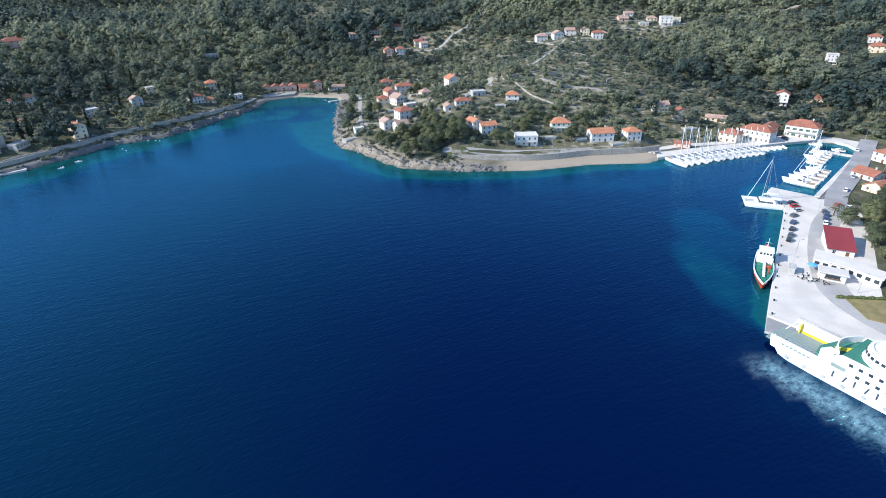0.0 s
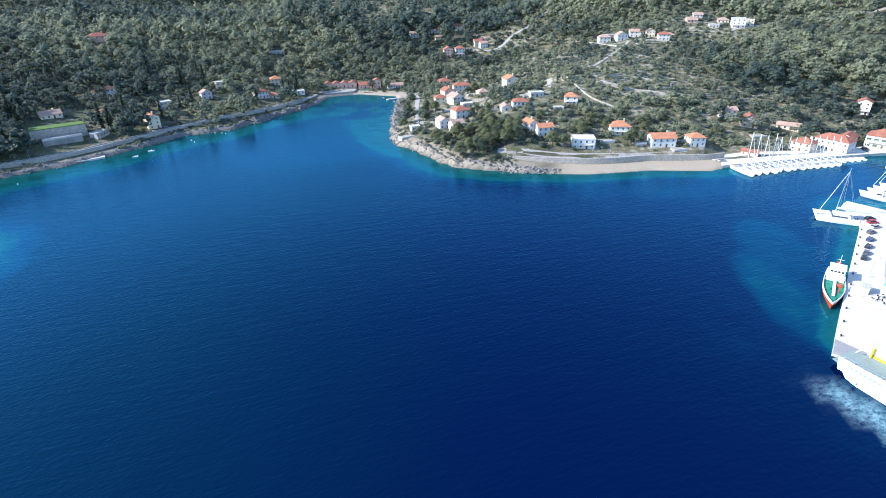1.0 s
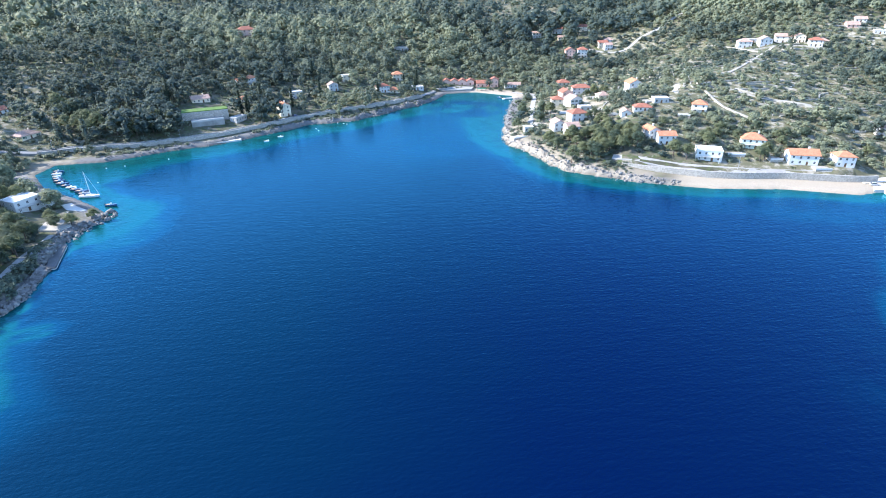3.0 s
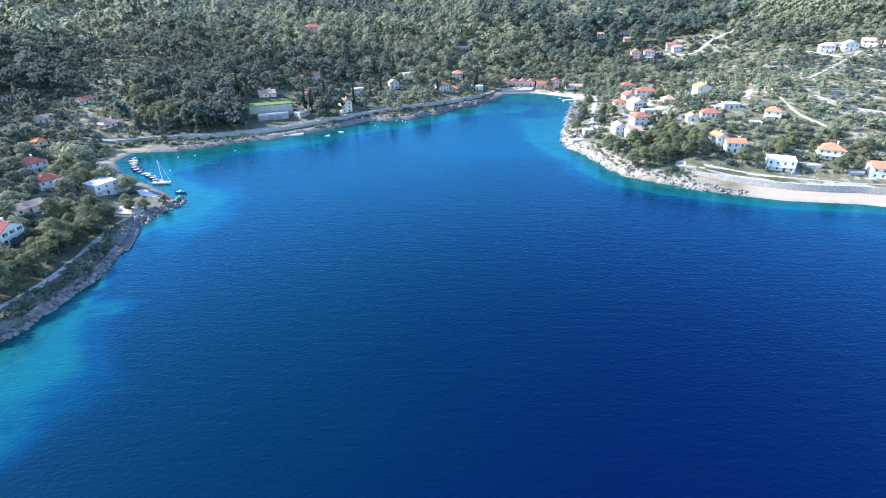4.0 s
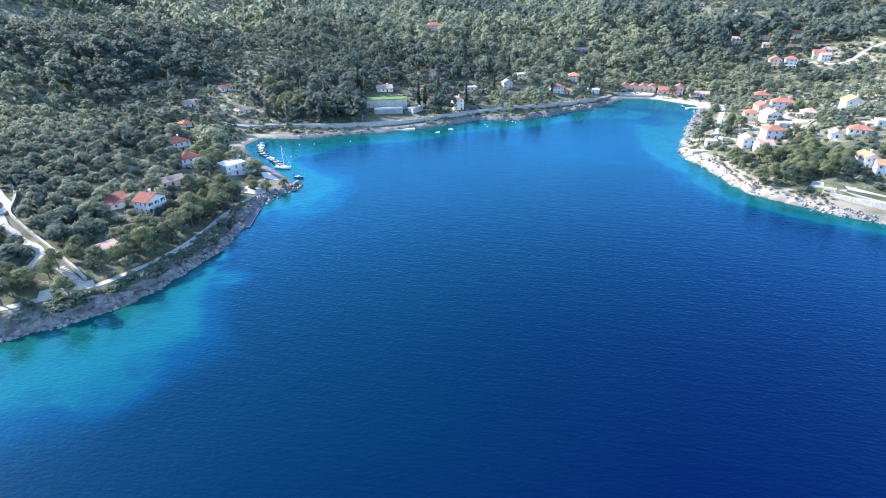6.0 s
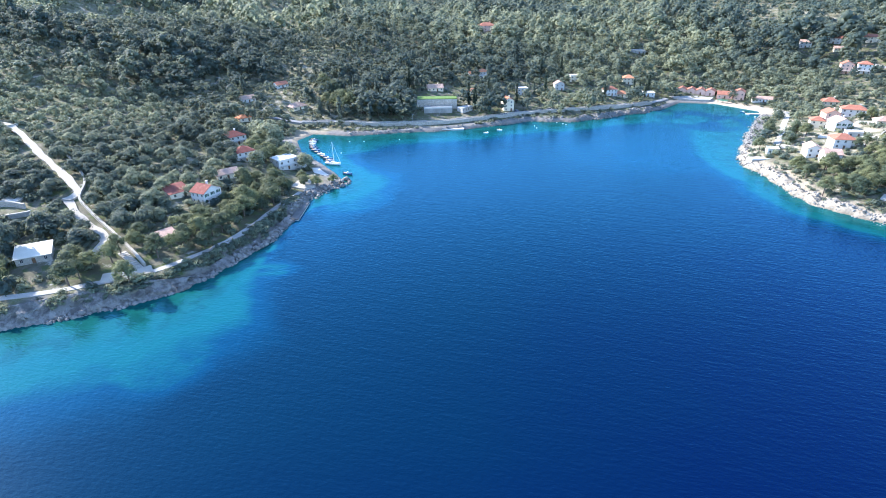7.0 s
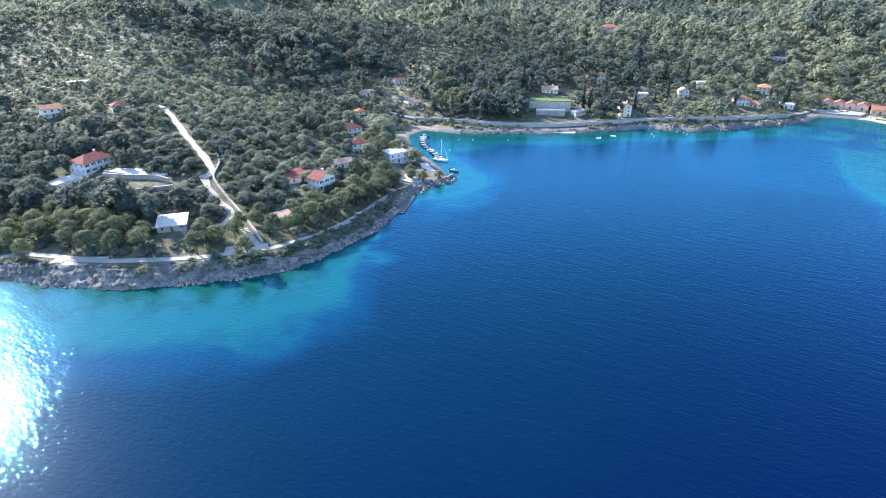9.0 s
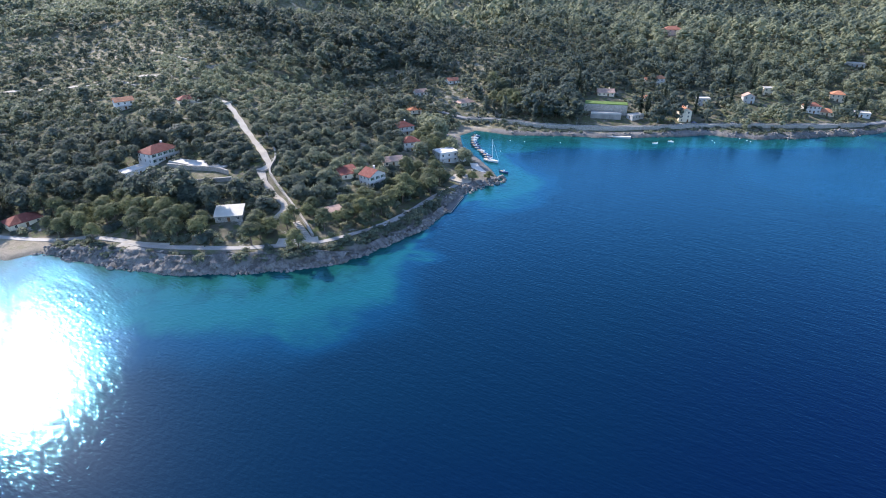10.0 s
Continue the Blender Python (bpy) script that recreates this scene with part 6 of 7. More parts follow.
# slip and white terraces at the point
quay("slipway", [(-189.5, 117), (-187, 119), (-200, 134.5), (-204, 132)], "dark concrete slip sloping along the rocks", plain("dark_wet_concrete", (0.10, 0.10, 0.10), 0.7, 0.2, 1.5), 0.9, -1.5)
quay("boat_quay", [(-300, 194), (-270, 178.5), (-246, 172), (-225, 166), (-226, 160), (-248, 166), (-272, 173), (-303, 188)], "low concrete quay for small boats", plain("dark_old_concrete", (0.20, 0.19, 0.18), 0.85, 0.2, 1.5), 1.0, -1.5)
quay("white_terrace", [(-239, 164.5), (-231, 160.5), (-223, 161), (-221.5, 163), (-230, 165.2), (-236, 167.6)], "white paved terrace above the rocks", PAVING, 1.6, 0.3)
quay("sand_terrace", [(-227, 149), (-221, 139), (-213, 141), (-212, 147), (-219, 152.5)], "pale sandy terrace above the rocks", GRAVEL, 2.4, 0.3)
# walled lawn and concrete terraces on the western shore
quay("lawn_terrace", [(-278, 290), (-256, 309.5), (-262, 316.5), (-284.5, 297.5)], "lawn terrace above a tall concrete wall", LAWN, 14.2, 2.0, face=STONE)
quay("concrete_terrace", [(-267, 285.5), (-253, 300.6), (-259.5, 307.5), (-273.5, 292.5)], "tall grey concrete retaining terrace above the coast road", LANE, 9.2, 1.0, face=plain("stained_concrete", (0.27, 0.265, 0.25), 0.9, 0.25, 2.0))
wall_line("terrace_parapet", [(-267.2, 285.9), (-260, 293.6), (-253.3, 300.9)], 0.9, 0.35, CONCRETE, "concrete parapet of the shore terrace", level=9.2, uneven=0.0)
quay("bathing_platform", [(-240, 273), (-229, 284), (-232, 288), (-244, 277)], "low pale bathing platform by the rocks", PAVING, 1.0, -1.0)
CLEAR.append((-277, 308, 16)), CLEAR.append((-263, 302, 13)), CLEAR.append((-253, 296, 11)), CLEAR.append((-262, 285, 9)), CLEAR.append((-244, 305, 9))
# patio of the villa
patio = quay("villa_patio", [(-287, 19), (-274, 27), (-260, 38), (-264, 44), (-280, 35), (-293, 27)], "white paved villa patio on a stone retaining wall", PAVING, 15.2, 9.0, 0.3)
CLEAR.append((-276, 28, 8)), CLEAR.append((-262, 31, 8)), CLEAR.append((-250, 40, 6)), CLEAR.append((-289, 5, 9))


# ---- trees ----
rng = np.random.default_rng(7)
ICO_V = []
for k in range(12):
    g = (1 + 5**0.5) / 2
    ICO_V.append([(-1, g, 0), (1, g, 0), (-1, -g, 0), (1, -g, 0), (0, -1, g), (0, 1, g), (0, -1, -g), (0, 1, -g), (g, 0, -1), (g, 0, 1), (-g, 0, -1), (-g, 0, 1)][k])
ICO_V = np.array(ICO_V) / np.linalg.norm(ICO_V[0])
ICO_F = np.array([(a, b, c) for a in range(12) for b in range(a + 1, 12) for c in range(b + 1, 12)
                  if max(np.linalg.norm(ICO_V[a] - ICO_V[b]), np.linalg.norm(ICO_V[b] - ICO_V[c]), np.linalg.norm(ICO_V[a] - ICO_V[c])) < 1.2])
flip = np.einsum("ij,ij->i", np.cross(ICO_V[ICO_F[:, 1]] - ICO_V[ICO_F[:, 0]], ICO_V[ICO_F[:, 2]] - ICO_V[ICO_F[:, 0]]), ICO_V[ICO_F[:, 0]]) < 0
ICO_F[flip] = ICO_F[flip][:, ::-1]


def lobes_of(kind, seed, count):
    """Centres, radii and flatness of the clumps that make up a crown."""
    r = np.random.default_rng(seed)
    out = []
    lean = r.uniform(-0.5, 0.5, 2)
    for k in range(count):
        a, u = k * 2.4 + r.uniform(-0.5, 0.5), (k + 0.5) / count
        if kind in ("pine", "oak"):
            wide, tall, mid, rad = (2.5, 2.8, 5.0, 1.45) if kind == "pine" else (2.2, 1.9, 2.9, 1.2)
            c = 1 - 1.42 * u
            ring = math.sqrt(max(0.0, 1 - c * c)) * r.uniform(0.55, 1.22)
            out.append((wide * ring * math.cos(a) + lean[0], wide * ring * math.sin(a) + lean[1], mid + tall * c + r.uniform(-0.5, 0.5), rad * r.uniform(0.6, 1.4) * (14 / count) ** 0.4, 0.78))
        elif kind == "cypress":
            f = (k + 0.3) / count
            out.append((r.uniform(-0.25, 0.25), r.uniform(-0.25, 0.25), 1.0 + 10.5 * f, 1.15 * math.sin(math.pi * (0.16 + 0.76 * f)) + 0.2, 1.5))
        else:
            out.append((math.cos(a) * r.uniform(0.5, 1.0), math.sin(a) * r.uniform(0.5, 1.0), 0.7 + r.uniform(0, 0.6), r.uniform(0.8, 1.2), 0.8))
    return out


OCT_V = np.array([(1, 0, 0), (0, 1, 0), (-1, 0, 0), (0, -1, 0), (0, 0, 1), (0, 0, -1)], float)
OCT_F = np.array([(0, 1, 4), (1, 2, 4), (2, 3, 4), (3, 0, 4), (1, 0, 5), (2, 1, 5), (3, 2, 5), (0, 3, 5)])


def crown_arrays(kind, seed, lobes, leaves, size, core=0.62):
    """Points and triangles of a crown: loose leaf tufts round small cores, with gaps between the clumps."""
    r = np.random.default_rng(seed + 100)
    verts, faces, k = [], [], 0
    per = max(3, leaves // lobes)
    clumps = lobes_of(kind, seed, lobes)
    heart = np.mean([q[:3] for q in clumps], axis=0) - [0, 0, 0.8 if kind in ("pine", "oak") else 0.3]
    for x, y, z, rad, flat in clumps:
        c = np.array([x, y, z])
        verts.append(c + OCT_V * (1 + r.uniform(-0.25, 0.2, (6, 1))) * rad * core * [1, 1, flat])
        faces.append(OCT_F + k)
        k += 6
        d = r.normal(size=(per, 3))
        d[:, 2] = np.abs(d[:, 2]) * np.where(r.uniform(size=per) < 0.3, -0.8, 1)
        d /= np.linalg.norm(d, axis=1)[:, None]
        mid = c + d * rad * r.uniform(0.6, 1.2, (per, 1)) * [1, 1, flat]
        out = (mid - heart) * ([1, 1, 0.35] if kind == "cypress" else [1, 1, 1])
        out /= np.linalg.norm(out, axis=1)[:, None] + 1e-9
        n = d * 0.65 + out * 0.8 + r.normal(size=(per, 3)) * 0.2
        n /= np.linalg.norm(n, axis=1)[:, None]
        u = np.cross(n, r.normal(size=(per, 3)))
        u /= np.linalg.norm(u, axis=1)[:, None] + 1e-9
        w = np.cross(n, u)
        s = size * r.uniform(0.55, 1.45, (per, 1))
        tri = np.stack([mid + u * s, mid - u * s * 0.5 + w * s * r.uniform(0.4, 0.9, (per, 1)), mid - u * s * 0.5 - w * s * r.uniform(0.4, 0.9, (per, 1))], 1)
        verts.append(tri.reshape(-1, 3))
        faces.append(np.arange(per * 3).reshape(-1, 3) + k)
        k += per * 3
    return np.concatenate(verts), np.concatenate(faces)


def trunk_mesh(kind, seed):
    r = np.random.default_rng(seed + 200)
    s = Shape()
    tall = {"pine": 7.6, "oak": 3.6, "cypress": 9.0}[kind]
    lean = r.uniform(-0.5, 0.5, 2) * (0.2 if kind == "cypress" else 1)
    s.tube([(0, 0, -1.2), (lean[0] * 0.3, lean[1] * 0.3, tall * 0.35), (lean[0], lean[1], tall)], [0.30, 0.22, 0.06], 6)
    if kind != "cypress":
        for x, y, z, rad, flat in lobes_of(kind, seed, 7)[:5]:
            f = min(0.9, max(0.3, (z - 1.6) / tall))
            s.tube([(lean[0] * f, lean[1] * f, f * tall * 0.8), (x * 0.6, y * 0.6, z - 0.5), (x, y, z)], [0.12, 0.08, 0.03], 4)
    return s.mesh("trunk", BARK)


# where trees may stand
def free(x, y, margin=0.0, low=False):
    """True where no house, road or quay stands; tall plants also keep out of the strip before a house."""
    ok = np.ones(len(x), bool)
    for cx, cy, r in CLEAR:
        away = np.hypot(cx, cy)
        ok &= np.hypot(x - cx, y - cy) > r + margin
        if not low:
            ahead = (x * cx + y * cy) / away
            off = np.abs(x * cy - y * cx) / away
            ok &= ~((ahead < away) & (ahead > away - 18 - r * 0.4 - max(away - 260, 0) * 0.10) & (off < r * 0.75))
    for line, half in TRACKS:
        for p in line:
            ok &= np.hypot(x - p[0], y - p[1]) > half + 1.2 + margin
    return ok


def scatter(spacing, near, far, seed, low=False):
    r = np.random.default_rng(seed)
    n = int(far / spacing) + 1
    i, j = np.meshgrid(np.arange(-n, n + 1), np.arange(-n, n + 1))
    x = (i.ravel() + r.uniform(-0.46, 0.46, i.size)) * spacing
    y = (j.ravel() + r.uniform(-0.46, 0.46, i.size)) * spacing
    dist, bearing = np.hypot(x, y), np.degrees(np.arctan2(-x, y))
    keep = (dist >= near) & (dist < far) & (bearing > -52) & (bearing < 112)
    x, y = x[keep], y[keep]
    d, data = shore_at(x, y)
    z = ground_from(x, y, d, data)
    level = data[:, 1]
    soft = data[:, 0] > 1.5
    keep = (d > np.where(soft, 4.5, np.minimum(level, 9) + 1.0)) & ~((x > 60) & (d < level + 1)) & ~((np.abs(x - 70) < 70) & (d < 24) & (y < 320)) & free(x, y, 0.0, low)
    keep &= ~((np.hypot((x - 170) / 60, (y - 180) / 70) < 1) & (d < 46))
    keep &= ~((x < -140) & (y > 212) & (d < 11) & (data[:, 0] < 3.1))
    keep &= (d > 9) | (r.uniform(size=len(x)) < 0.6)
    keep &= ~((x < -140) & (y > 300) & (d < 75)) | (r.uniform(size=len(x)) < 0.68)
    keep &= (np.hypot((x + 34) / 36, (y - 395) / 80) > 1) | (r.uniform(size=len(x)) < 0.72)
    keep &= (np.abs(x + 25) > 60) | (y > 420) | (d > 15) | (r.uniform(size=len(x)) < 0.45)
    return x[keep], y[keep], z[keep], d[keep]


def woods(name, plots, protos, label, seed):
    """All the trees of a stretch of wood joined into one mesh."""
    r = np.random.default_rng(seed)
    vs, fs, tones, k = [], [], [], 0
    x, y, z, which, size, tone = plots
    for p in range(len(protos)):
        pick = np.where(which == p)[0]
        if not len(pick):
            continue
        v, f = protos[p]
        a = r.uniform(0, math.tau, len(pick))
        c, s = np.cos(a)[:, None], np.sin(a)[:, None]
        sx = (size[pick] * r.uniform(0.85, 1.2, len(pick)))[:, None]
        px = (v[None, :, 0] * c - v[None, :, 1] * s) * sx + x[pick][:, None]
        py = (v[None, :, 0] * s + v[None, :, 1] * c) * sx + y[pick][:, None]
        pz = v[None, :, 2] * (size[pick] * r.uniform(0.8, 1.15, len(pick)))[:, None] + z[pick][:, None] - 0.4
        vs.append(np.stack([px, py, pz], -1).reshape(-1, 3))
        fs.append((f[None] + (np.arange(len(pick)) * len(v))[:, None, None]).reshape(-1, 3) + k)
        tones.append(np.repeat(tone[pick], len(v)))
        k += len(pick) * len(v)
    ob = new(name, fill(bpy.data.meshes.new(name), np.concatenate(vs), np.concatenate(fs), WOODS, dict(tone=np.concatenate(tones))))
    return tagged(ob, label, "trees", kind="stuff")


def sort_plants(x, y, d, seed, big=1.0):
    """Kind, size and tone of each plant, by the land it stands on; distance haze is also put into the tone. Kinds: 0 1
    pine, 2 3 oak, 4 cypress, 5 shrub.
    """
    r = np.random.default_rng(seed)
    n = len(x)
    bare = open_land(x, y)
    mood = rough(x, y, 75, 51, 3) * 1.3 + r.uniform(-0.25, 0.25, n)
    which = np.where(mood > 0.02, r.integers(0, 2, n), 2 + r.integers(0, 2, n))
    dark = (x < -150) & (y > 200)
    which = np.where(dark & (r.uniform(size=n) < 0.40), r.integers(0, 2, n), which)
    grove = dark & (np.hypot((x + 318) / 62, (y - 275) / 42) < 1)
    which = np.where((grove & (r.uniform(size=n) < 0.16)) | (dark & (r.uniform(size=n) < 0.03)), 4, which)
    shrub = r.uniform(size=n) < np.where(d < 9, 0.9, np.clip(0.15 + bare * 0.66, 0, 1))
    which = np.where(shrub & (which != 4), 5, which)
    size = np.where(which == 5, r.uniform(0.8, 2.1, n), np.where(which >= 2, r.uniform(0.8, 1.45, n), r.uniform(0.85, 1.55, n))) * big * (1 + rough(x, y, 110, 81, 2) * 0.45)
    size = size * (1 - 0.18 * bare)
    size = np.where((which < 2) & (r.uniform(size=n) < 0.10), size * 1.4, size)
    size = np.where(grove & (which != 5), np.minimum(size * 1.25, 1.7), size)
    # both distance terms lighten far leaves: haze put into their colour
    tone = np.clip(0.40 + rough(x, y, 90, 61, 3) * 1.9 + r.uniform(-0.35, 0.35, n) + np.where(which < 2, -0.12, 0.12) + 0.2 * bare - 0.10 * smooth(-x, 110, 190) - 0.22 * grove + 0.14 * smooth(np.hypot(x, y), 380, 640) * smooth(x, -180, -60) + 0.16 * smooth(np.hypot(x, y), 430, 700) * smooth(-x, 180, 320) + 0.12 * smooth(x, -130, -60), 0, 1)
    tone = np.where(which == 4, 0.0, tone)
    keep = r.uniform(size=n) > bare * 0.25
    return which[keep], size[keep], tone[keep], keep


KINDS = ("pine", "pine", "oak", "oak", "cypress", "shrub")
near_set = [crown_arrays(k, 11 + i, 13 if k != "shrub" else 4, 910 if k != "shrub" else 150, 0.35 if k != "shrub" else 0.32) for i, k in enumerate(KINDS)]
mid_set = [crown_arrays(k, 31 + i, 8 if k != "shrub" else 2, 176 if k != "shrub" else 36, 0.58 if k != "shrub" else 0.5) for i, k in enumerate(KINDS)]
far_set = [crown_arrays(k, 51 + i, 4 if k != "shrub" else 2, 56 if k != "shrub" else 16, 0.76 if k != "shrub" else 0.7) for i, k in enumerate(KINDS)]

# single trees: on the point and above the beach
x, y, z, d = scatter(6.2, 0, 345, 101)
which, size, tone, keep = sort_plants(x, y, d, 102)
x, y, z, d = x[keep], y[keep], z[keep], d[keep]
alone = (which < 5) & (((x < -168) & (x > -300) & (y > -40) & (y < 160) & (d < 34)) | ((x > -80) & (x < 130) & (d < 60)))
alone &= np.cumsum(alone) <= 290
crown_meshes = [fill(bpy.data.meshes.new("crown"), *crown_arrays(k, 71 + i, 17 if k != "cypress" else 10, 2300 if k != "cypress" else 800, 0.235), PINE if k != "cypress" else CYPRESS) for i, k in enumerate(KINDS[:5])]
trunk_meshes = [trunk_mesh(k, 71 + i) for i, k in enumerate(KINDS[:5])]
LABELS = ("tall dark green pine with a ragged crown", "tall dark green pine with a ragged crown", "round grey-green evergreen tree with dense leaves", "round grey-green evergreen tree with dense leaves", "slender dark cypress tree")
for i in np.where(alone)[0]:
    k, s = which[i], min(size[i], 1.25) * 0.88
    tree = thing(("pine_tree", "pine_tree", "evergreen_tree", "evergreen_tree", "cypress_tree")[k], pose(x[i], y[i], z[i], 0, 0, rng.uniform(0, 360)) @ Matrix.Scale(s, 4), LABELS[k], "tree", "trees near the shore")
    part("trunk", trunk_meshes[k], BARK, tree)
    part("crown", crown_meshes[k], PINE, tree)
for px, py, k, s in ((-214, 149, 2, 0.9), (-218, 145, 3, 1.0), (-211, 157, 2, 0.8), (-224, 148, 0, 0.7), (158, 191, 2, 1.3), (163, 186, 0, 1.0), (167, 192, 3, 1.4), (172, 197, 2, 1.3), (158, 178, 3, 1.2), (165, 178, 2, 1.3), (153, 171, 3, 1.1), (160, 168, 2, 1.2), (171, 186, 0, 1.0), (151, 162, 3, 0.9), (177, 190, 2, 1.4), (178, 203, 3, 1.3), (184, 209, 2, 1.3), (190, 214, 3, 1.2), (176, 178, 2, 1.4), (168, 168, 3, 1.3)):
    tree = thing("evergreen_tree" if k > 1 else "pine_tree", pose(px, py, ground(px, py), 0, 0, px * 40) @ Matrix.Scale(s, 4), LABELS[k], "tree", "trees near the shore")
    part("trunk", trunk_meshes[k], BARK, tree)
    part("crown", crown_meshes[k], PINE, tree)


def palm(px, py):
    ob = thing("palm_tree", pose(px, py, 1.4), "small date palm with arching fronds by the road", "palm tree", "palms")
    part("trunk", Shape().tube([(0, 0, 0), (0.1, 0, 1.6), (0, 0, 3.4)], [0.28, 0.22, 0.24], 7), BARK, ob)
    for k in range(16):
        a, up = k * 2.4, 0.2 + 0.5 * ((k * 7) % 5) / 4
        s = Shape()
        for i in range(6):
            f0, f1 = i / 6, (i + 1) / 6
            for sgn in (-1, 1):
                p = [(2.4 * f * math.cos(a), 2.4 * f * math.sin(a), 3.4 + up * 2.0 * f - 1.9 * f * f) for f in (f0, f1)]
                w = 0.42 * math.sin(math.pi * (0.15 + 0.8 * f0))
                s.add([p[0], p[1], (p[1][0] - sgn * w * math.sin(a), p[1][1] + sgn * w * math.cos(a), p[1][2] - 0.22)], [(0, 1, 2)])
        part("frond", s, PINE, ob)


palm(158, 199.5), palm(171.5, 211), palm(162, 203), palm(86, 296)
rest = ~alone
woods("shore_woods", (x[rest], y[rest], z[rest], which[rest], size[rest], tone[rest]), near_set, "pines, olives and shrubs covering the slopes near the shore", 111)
x, y, z, d = scatter(6.6, 345, 620, 121)
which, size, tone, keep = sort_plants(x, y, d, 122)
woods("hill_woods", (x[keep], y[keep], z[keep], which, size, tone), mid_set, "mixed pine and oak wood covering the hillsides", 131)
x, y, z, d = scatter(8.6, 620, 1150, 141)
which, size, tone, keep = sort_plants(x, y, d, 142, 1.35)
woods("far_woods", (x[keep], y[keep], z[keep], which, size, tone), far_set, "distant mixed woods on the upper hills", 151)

# undergrowth between the trees
for near_, far_, gap_, protos_, seed_, name_ in ((0, 345, 4.6, near_set, 181, "shore_scrub"), (345, 620, 5.6, mid_set, 185, "hill_scrub")):
    x, y, z, d = scatter(gap_, near_, far_, seed_, True)
    pick_ = np.random.default_rng(seed_ + 1)
    keep = (pick_.uniform(size=len(x)) < 0.7 + 0.25 * open_land(x, y)) & ((d > 10) | (x < -150))
    x, y, z = x[keep], y[keep], z[keep]
    woods(name_, (x, y, z, np.full(len(x), 5), pick_.uniform(0.7, 1.7, len(x)), np.clip(0.45 + rough(x, y, 60, 65, 2) * 1.4 + pick_.uniform(-0.3, 0.3, len(x)), 0, 1)), protos_, "evergreen shrubs and undergrowth between the trees", seed_ + 2)

# cypresses among the houses of the western shore
for k, (px, py) in enumerate(((-252, 319), (-248, 320), (-250, 323), (-245, 318.5), (-255, 322), (-174, 432), (-171, 436), (-168, 441), (-249, 413), (-279, 274), (-280, 268), (-240, 431), (-224, 380), (-274, 413), (-187, 407), (-173, 459), (-256, 348), (-300, 302), (-305, 310), (-232, 352))):
    s = 1.05 + 0.4 * ((k * 5) % 7) / 6
    tree = thing("cypress_tree", pose(px, py, ground(px, py), 0, 0, k * 50) @ Matrix.Scale(s, 4), LABELS[4], "tree", "cypresses on the western shore")
    part("trunk", trunk_meshes[4], BARK, tree)
    part("crown", crown_meshes[4], CYPRESS, tree)
# pines in a row behind the promenade
for k, (px, py) in enumerate(spline([(-186.5, 66), (-187, 78), (-190.5, 91), (-198, 105), (-207, 120), (-215, 134)], 4.2)):
    s = 0.78 + 0.3 * ((k * 7) % 5) / 4
    px -= 1.2 + (k * 3 % 4) * 0.7
    tree = thing("pine_tree", pose(px, py, ground(px, py), 0, 0, k * 77) @ Matrix.Scale(s, 4), "sunlit green pine in a row behind the promenade", "tree", "trees near the shore")
    part("trunk", trunk_meshes[k % 2], BARK, tree)
    part("crown", crown_meshes[k % 2], PINE, tree)

# dark evergreens in clumps round the village houses, and tall pines above the road of the inner shore
clump = np.random.default_rng(205)
for cx, cy, rx, ry, count, low, high, group_ in ((-8, 309, 18, 9, 13, 0.75, 1.15, "trees near the shore"), (-51, 366, 8, 14, 8, 0.7, 1.05, "trees near the shore"), (-64, 376, 5, 9, 5, 0.7, 1.0, "trees near the shore"),
                                                 (-34, 308, 8, 4, 5, 0.6, 0.9, "trees near the shore"), (-14, 352, 10, 10, 7, 0.6, 0.95, "trees near the shore"), (-17, 428, 9, 14, 7, 0.6, 0.95, "trees near the shore"),
                                                 (-316, 250, 12, 9, 10, 1.1, 1.5, "pines above the inner shore"), (-298, 260, 12, 9, 10, 1.1, 1.5, "pines above the inner shore"), (-284, 272, 9, 7, 6, 1.05, 1.4, "pines above the inner shore"), (-345, 260, 14, 10, 8, 1.05, 1.4, "pines above the inner shore")):
    a, f = clump.uniform(0, 6.28, count), np.sqrt(clump.uniform(0, 1, count))
    gx, gy = cx + rx * f * np.cos(a), cy + ry * f * np.sin(a)
    ok = free(gx, gy, 0.8, True)
    for px, py in zip(gx[ok], gy[ok]):
        k = int(clump.integers(0, 2)) if low > 1 else int(clump.integers(1, 4))
        tree = thing("evergreen_tree" if k > 1 else "pine_tree", pose(px, py, ground(px, py), 0, 0, clump.uniform(0, 360)) @ Matrix.Scale(clump.uniform(low, high), 4), LABELS[k], "tree", group_)
        part("trunk", trunk_meshes[k], BARK, tree)
        part("crown", crown_meshes[k], PINE, tree)

# low scrub on the banks and under the trees near the shore
r = np.random.default_rng(161)
bx_, by_ = r.uniform(-330, 130, 90000), r.uniform(-60, 480, 90000)
d, data = shore_at(bx_, by_)
keep = (d > 3.4) & (d < np.where((bx_ < -160) & (by_ < 140), 5.5, 20)) & (data[:, 0] > 1.4) & (r.uniform(size=len(d)) < np.where(np.abs(bx_ + 25) < 60, 0.22, 0.5)) & ~((np.abs(bx_ - 70) < 60) & (d < 22))
bx_, by_, d = bx_[keep], by_[keep], d[keep]
keep = free(bx_, by_, -0.6)
bx_, by_, d = bx_[keep], by_[keep], d[keep]
n_ = len(bx_)
r = np.random.default_rng(163)
px_, py_ = r.uniform(-330, -160, 60000), r.uniform(-60, 140, 60000)
d_, data_ = shore_at(px_, py_)
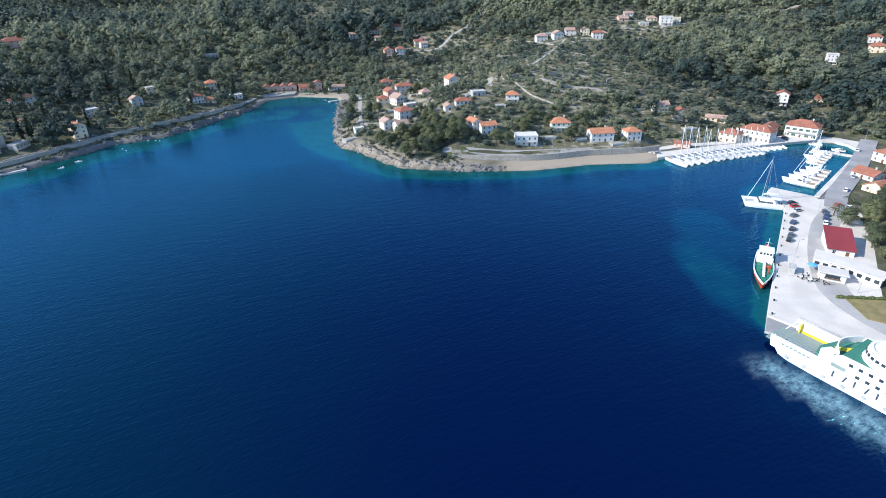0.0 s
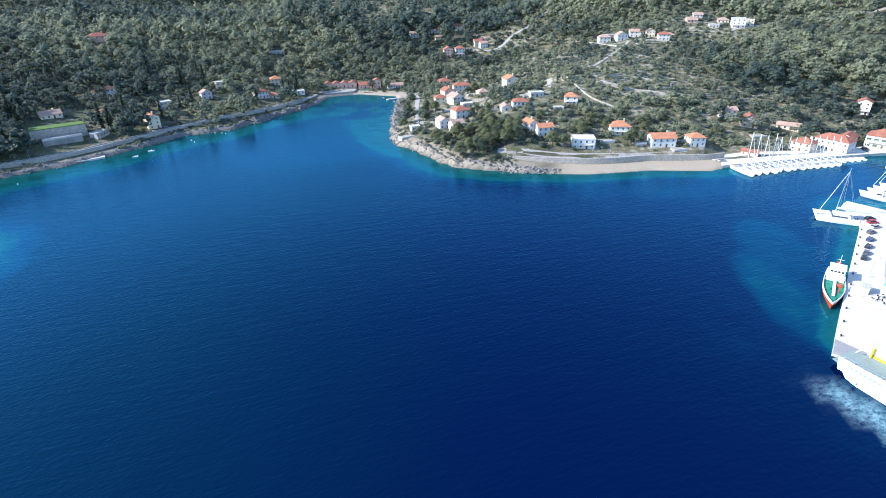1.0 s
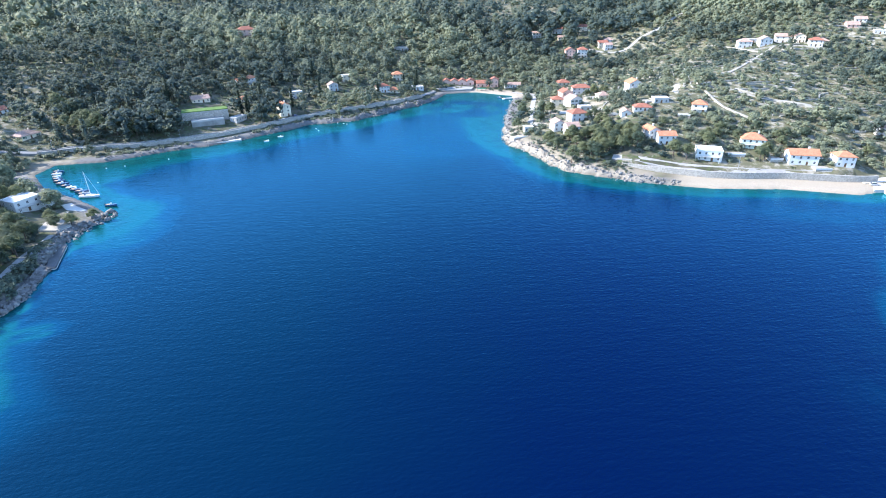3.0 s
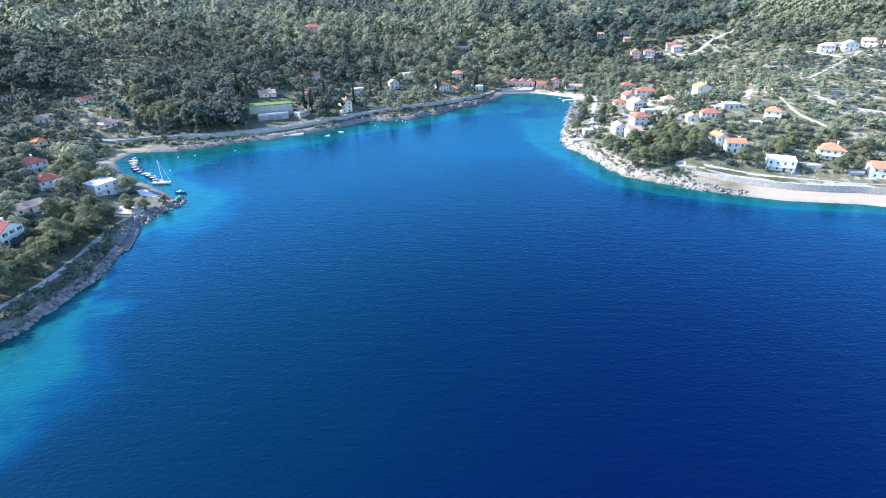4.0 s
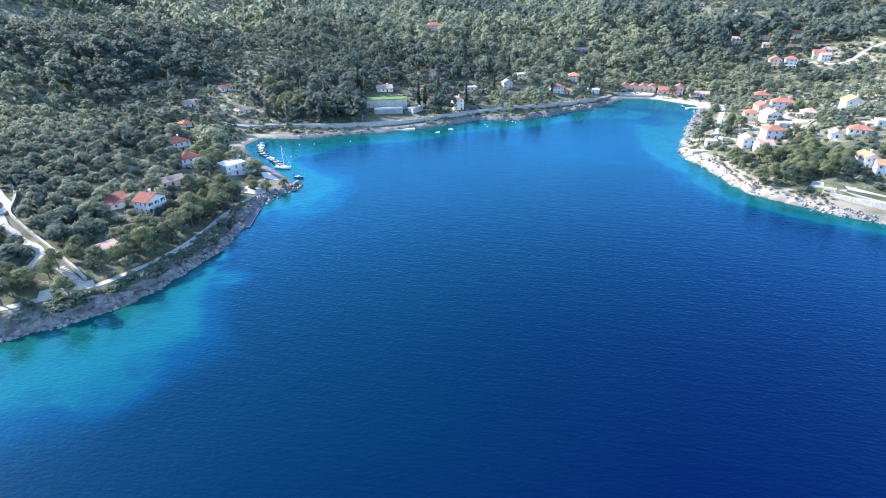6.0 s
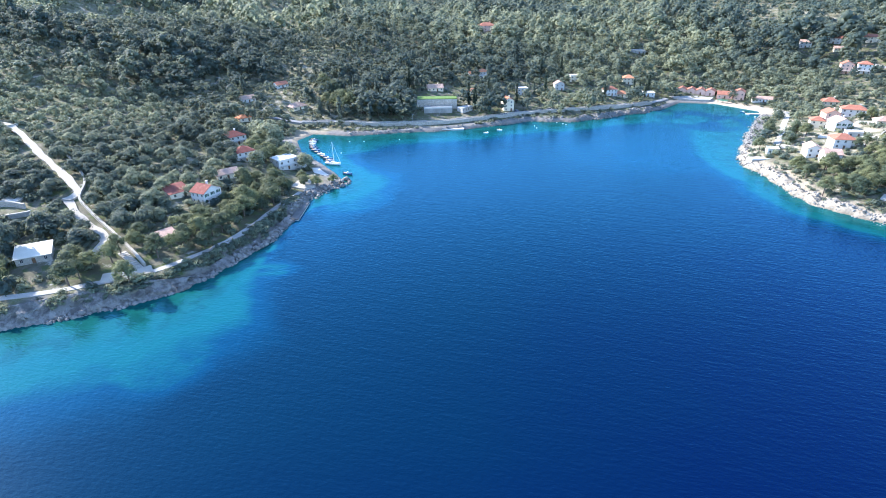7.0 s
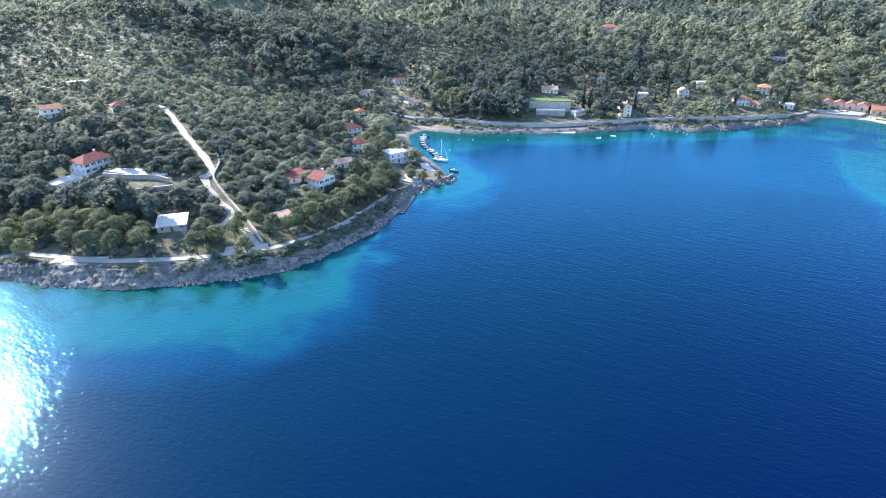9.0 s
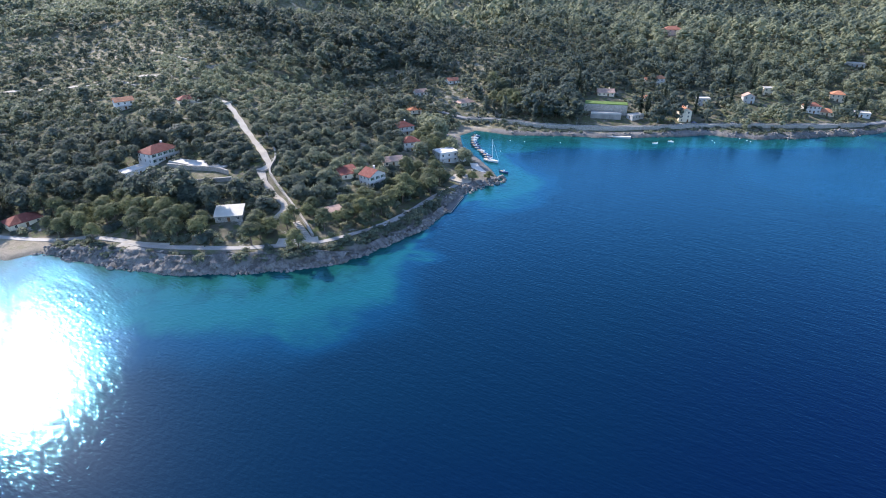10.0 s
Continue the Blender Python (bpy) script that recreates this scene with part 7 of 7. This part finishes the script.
keep = (d_ > 2.4) & (d_ < 6.2) & (data_[:, 0] > 1.9) & (r.uniform(size=len(d_)) < smooth(d_, 2.2, 4.5) * np.where(py_ < 40, 0.3, 1.0)) & free(px_, py_, -0.8)
px_, py_ = px_[keep][:2600], py_[keep][:2600]
bx_, by_, n_ = np.concatenate([bx_, px_]), np.concatenate([by_, py_]), n_ + len(px_)
woods("bank_scrub", (bx_, by_, many(bx_, by_) + 0.2, np.full(n_, 5), r.uniform(0.35, 0.95, n_), np.clip(r.uniform(0, 0.8, n_), 0, 1)), mid_set, "low evergreen scrub on the rocky banks", 171)

# ---- rocks along the shore ----
def rock_arrays(seed):
    r = np.random.default_rng(seed)
    v = ICO_V * (1 + r.uniform(-0.5, 0.4, (12, 1))) * r.uniform(0.55, 1.3, 3) * [1.1, 0.85, 0.95]
    return v, ICO_F


LIMESTONE = plain("weathered_limestone", (0.215, 0.208, 0.198), 0.92, 0.32, 1.0, bump=0.7, spec=0.15)


def shore_rocks():
    r = np.random.default_rng(17)
    px, py, sz = [], [], []
    for a, b in zip(SHORE[:-1], SHORE[1:]):
        if (a[2] + b[2]) / 2 < 1.5 or np.hypot(*a[:2]) > 700 or a[0] > 180:
            continue
        e = b[:2] - a[:2]
        n = int(np.hypot(*e) * (11.0 if a[2] > 4 else 10.0 if a[2] > 2 else 5.0))
        n = n // 2 if a[0] < -140 and a[1] > 215 else n
        s, off = r.uniform(0, 1, n), r.uniform(-2.2, 0.8 if a[2] > 4 else 4.6, n)
        nrm = np.array([-e[1], e[0]]) / np.hypot(*e)
        px.append(a[0] + e[0] * s + nrm[0] * off)
        py.append(a[1] + e[1] * s + nrm[1] * off)
        cape = -80 < a[0] < 20
        sz.append(np.exp(r.normal(-1.0 if a[0] < -140 and a[1] > 215 else -0.75 if a[0] < -130 else -1.25 if cape else -1.05, 0.45, n)))
    px, py, sz = np.concatenate(px), np.concatenate(py), np.clip(np.concatenate(sz), 0.2, 1.15)
    d, data = shore_at(px, py)
    keep = (d > -1.6) & (d < 6.0)
    px, py, sz, d = px[keep], py[keep], sz[keep], d[keep]
    pz = np.maximum(many(px, py), -0.2)
    return px, py, pz, sz




def cliff_face(points, banks, step=0.45, rows=18):
    """A jagged limestone face along a stretch of shore, with gullies, ledges and broken blocks."""
    line = spline(points, step)
    n = len(line)
    bank = np.interp(np.arange(n), np.linspace(0, n - 1, len(banks)), banks)
    t = np.gradient(line, axis=0)
    t /= np.linalg.norm(t, axis=1)[:, None] + 1e-9
    inward = np.stack([-t[:, 1], t[:, 0]], -1)
    run = np.arange(n) * step
    r = np.random.default_rng(37)
    v = np.linspace(0, 1, rows)[:, None]
    gully = rough(run, run * 0 + 3, 3.4, 43, 2) * 1.9 + rough(run, run * 0 + 9, 1.1, 47, 2) * 0.9
    ledge = rough(np.broadcast_to(run, (rows, n)).ravel() * 0.35, (v * bank * 2.2 + 0 * run).ravel(), 1.3, 53, 2).reshape(rows, n) * 2.6
    away = -1.2 + v * (bank * 1.35 + 1.4) + gully * np.sin(math.pi * np.clip(v * 1.05, 0, 1)) + ledge * np.sin(math.pi * v) + r.uniform(-0.42, 0.42, (rows, n)) * (1 - v * 0.6)
    high = -0.7 + (bank + 1.1) * v ** 0.8 + r.uniform(-0.36, 0.36, (rows, n)) * np.sin(math.pi * v)
    x, y = line[None, :, 0] + inward[None, :, 0] * away, line[None, :, 1] + inward[None, :, 1] * away
    high = np.where(v > 0.97, np.minimum(high, many(x.ravel(), y.ravel()).reshape(rows, n) - 0.2), high)
    return np.stack([x, y, high], -1).reshape(-1, 3), grid_faces(n, rows)


CLIFF = [q for q in SHORE_WEST if -232 < q[0] and q[1] < 126]
cv, cf = cliff_face([q[:2] for q in CLIFF], [q[2] if q[1] < 62 else q[2] * 0.4 for q in CLIFF])
CLIFFSTONE = Nodes("grey_cliff_limestone")
cliff_at = CLIFFSTONE.coords()
tone_ = CLIFFSTONE.mix(CLIFFSTONE.step(CLIFFSTONE.noise(0.35, 5, cliff_at, 0.65), 0.35, 0.65), (0.105, 0.10, 0.094), (0.235, 0.226, 0.212))
tone_ = CLIFFSTONE.mix(CLIFFSTONE.step(CLIFFSTONE.noise(1.6, 5, cliff_at, 0.7), 0.5, 0.72, 0, 0.7), tone_, (0.075, 0.07, 0.062))
CLIFFSTONE.set(Base_Color=tone_, Roughness=0.93, Specular_IOR_Level=0.15).bump(CLIFFSTONE.noise(2.5, 6, cliff_at, 0.7), 0.8, 0.25)
tagged(new("cliff", fill(bpy.data.meshes.new("cliff"), cv, cf, CLIFFSTONE.m)), "jagged grey limestone sea cliff below the promenade", "cliff", kind="structure")
bx, by, bz, bs = shore_rocks()
# outcrop at the tip of the wooded point
r_ = np.random.default_rng(29)
ox, oy = r_.uniform(-213, -196, 400), r_.uniform(139, 172, 400)
od, _ = shore_at(ox, oy)
ok = (od > -3.5) & (od < 3.5)
ox, oy = ox[ok][:90], oy[ok][:90]
bx, by, bz, bs = [np.concatenate(p) for p in ((bx, ox), (by, oy), (bz, np.maximum(many(ox, oy), -0.3)), (bs, np.exp(r_.normal(-0.1, 0.35, len(ox)))))]
order = np.argsort(-bs)
single = order[:220]
boulder_meshes = [fill(bpy.data.meshes.new("boulder"), *rock_arrays(300 + k), LIMESTONE) for k in range(5)]
r_ = np.random.default_rng(23)
for i in single:
    ob = new("boulder", boulder_meshes[i % 5])
    ob.matrix_basis = pose(bx[i], by[i], bz[i] + 0.1 * bs[i], *r_.uniform(-25, 25, 2), r_.uniform(0, 360)) @ Matrix.Scale(bs[i], 4)
    tagged(ob, "weathered grey limestone boulder at the waterline", "boulder", "shore boulders")
rest_ = order[220:]
vs, fs, k = [], [], 0
for i in rest_:
    v, f = rock_arrays(int(i) % 40 + 400)
    a = r_.uniform(0, math.tau)
    m = np.array([[math.cos(a), -math.sin(a), 0.2], [math.sin(a), math.cos(a), -0.15], [-0.2, 0.15, 1]])
    vs.append(v @ m.T * bs[i] + [bx[i], by[i], bz[i] + 0.1 * bs[i]])
    fs.append(f + k)
    k += len(v)
tagged(new("shore_rocks", fill(bpy.data.meshes.new("shore_rocks"), np.concatenate(vs), np.concatenate(fs), LIMESTONE)), "broken grey limestone rocks along the waterline", "rocks", kind="stuff")
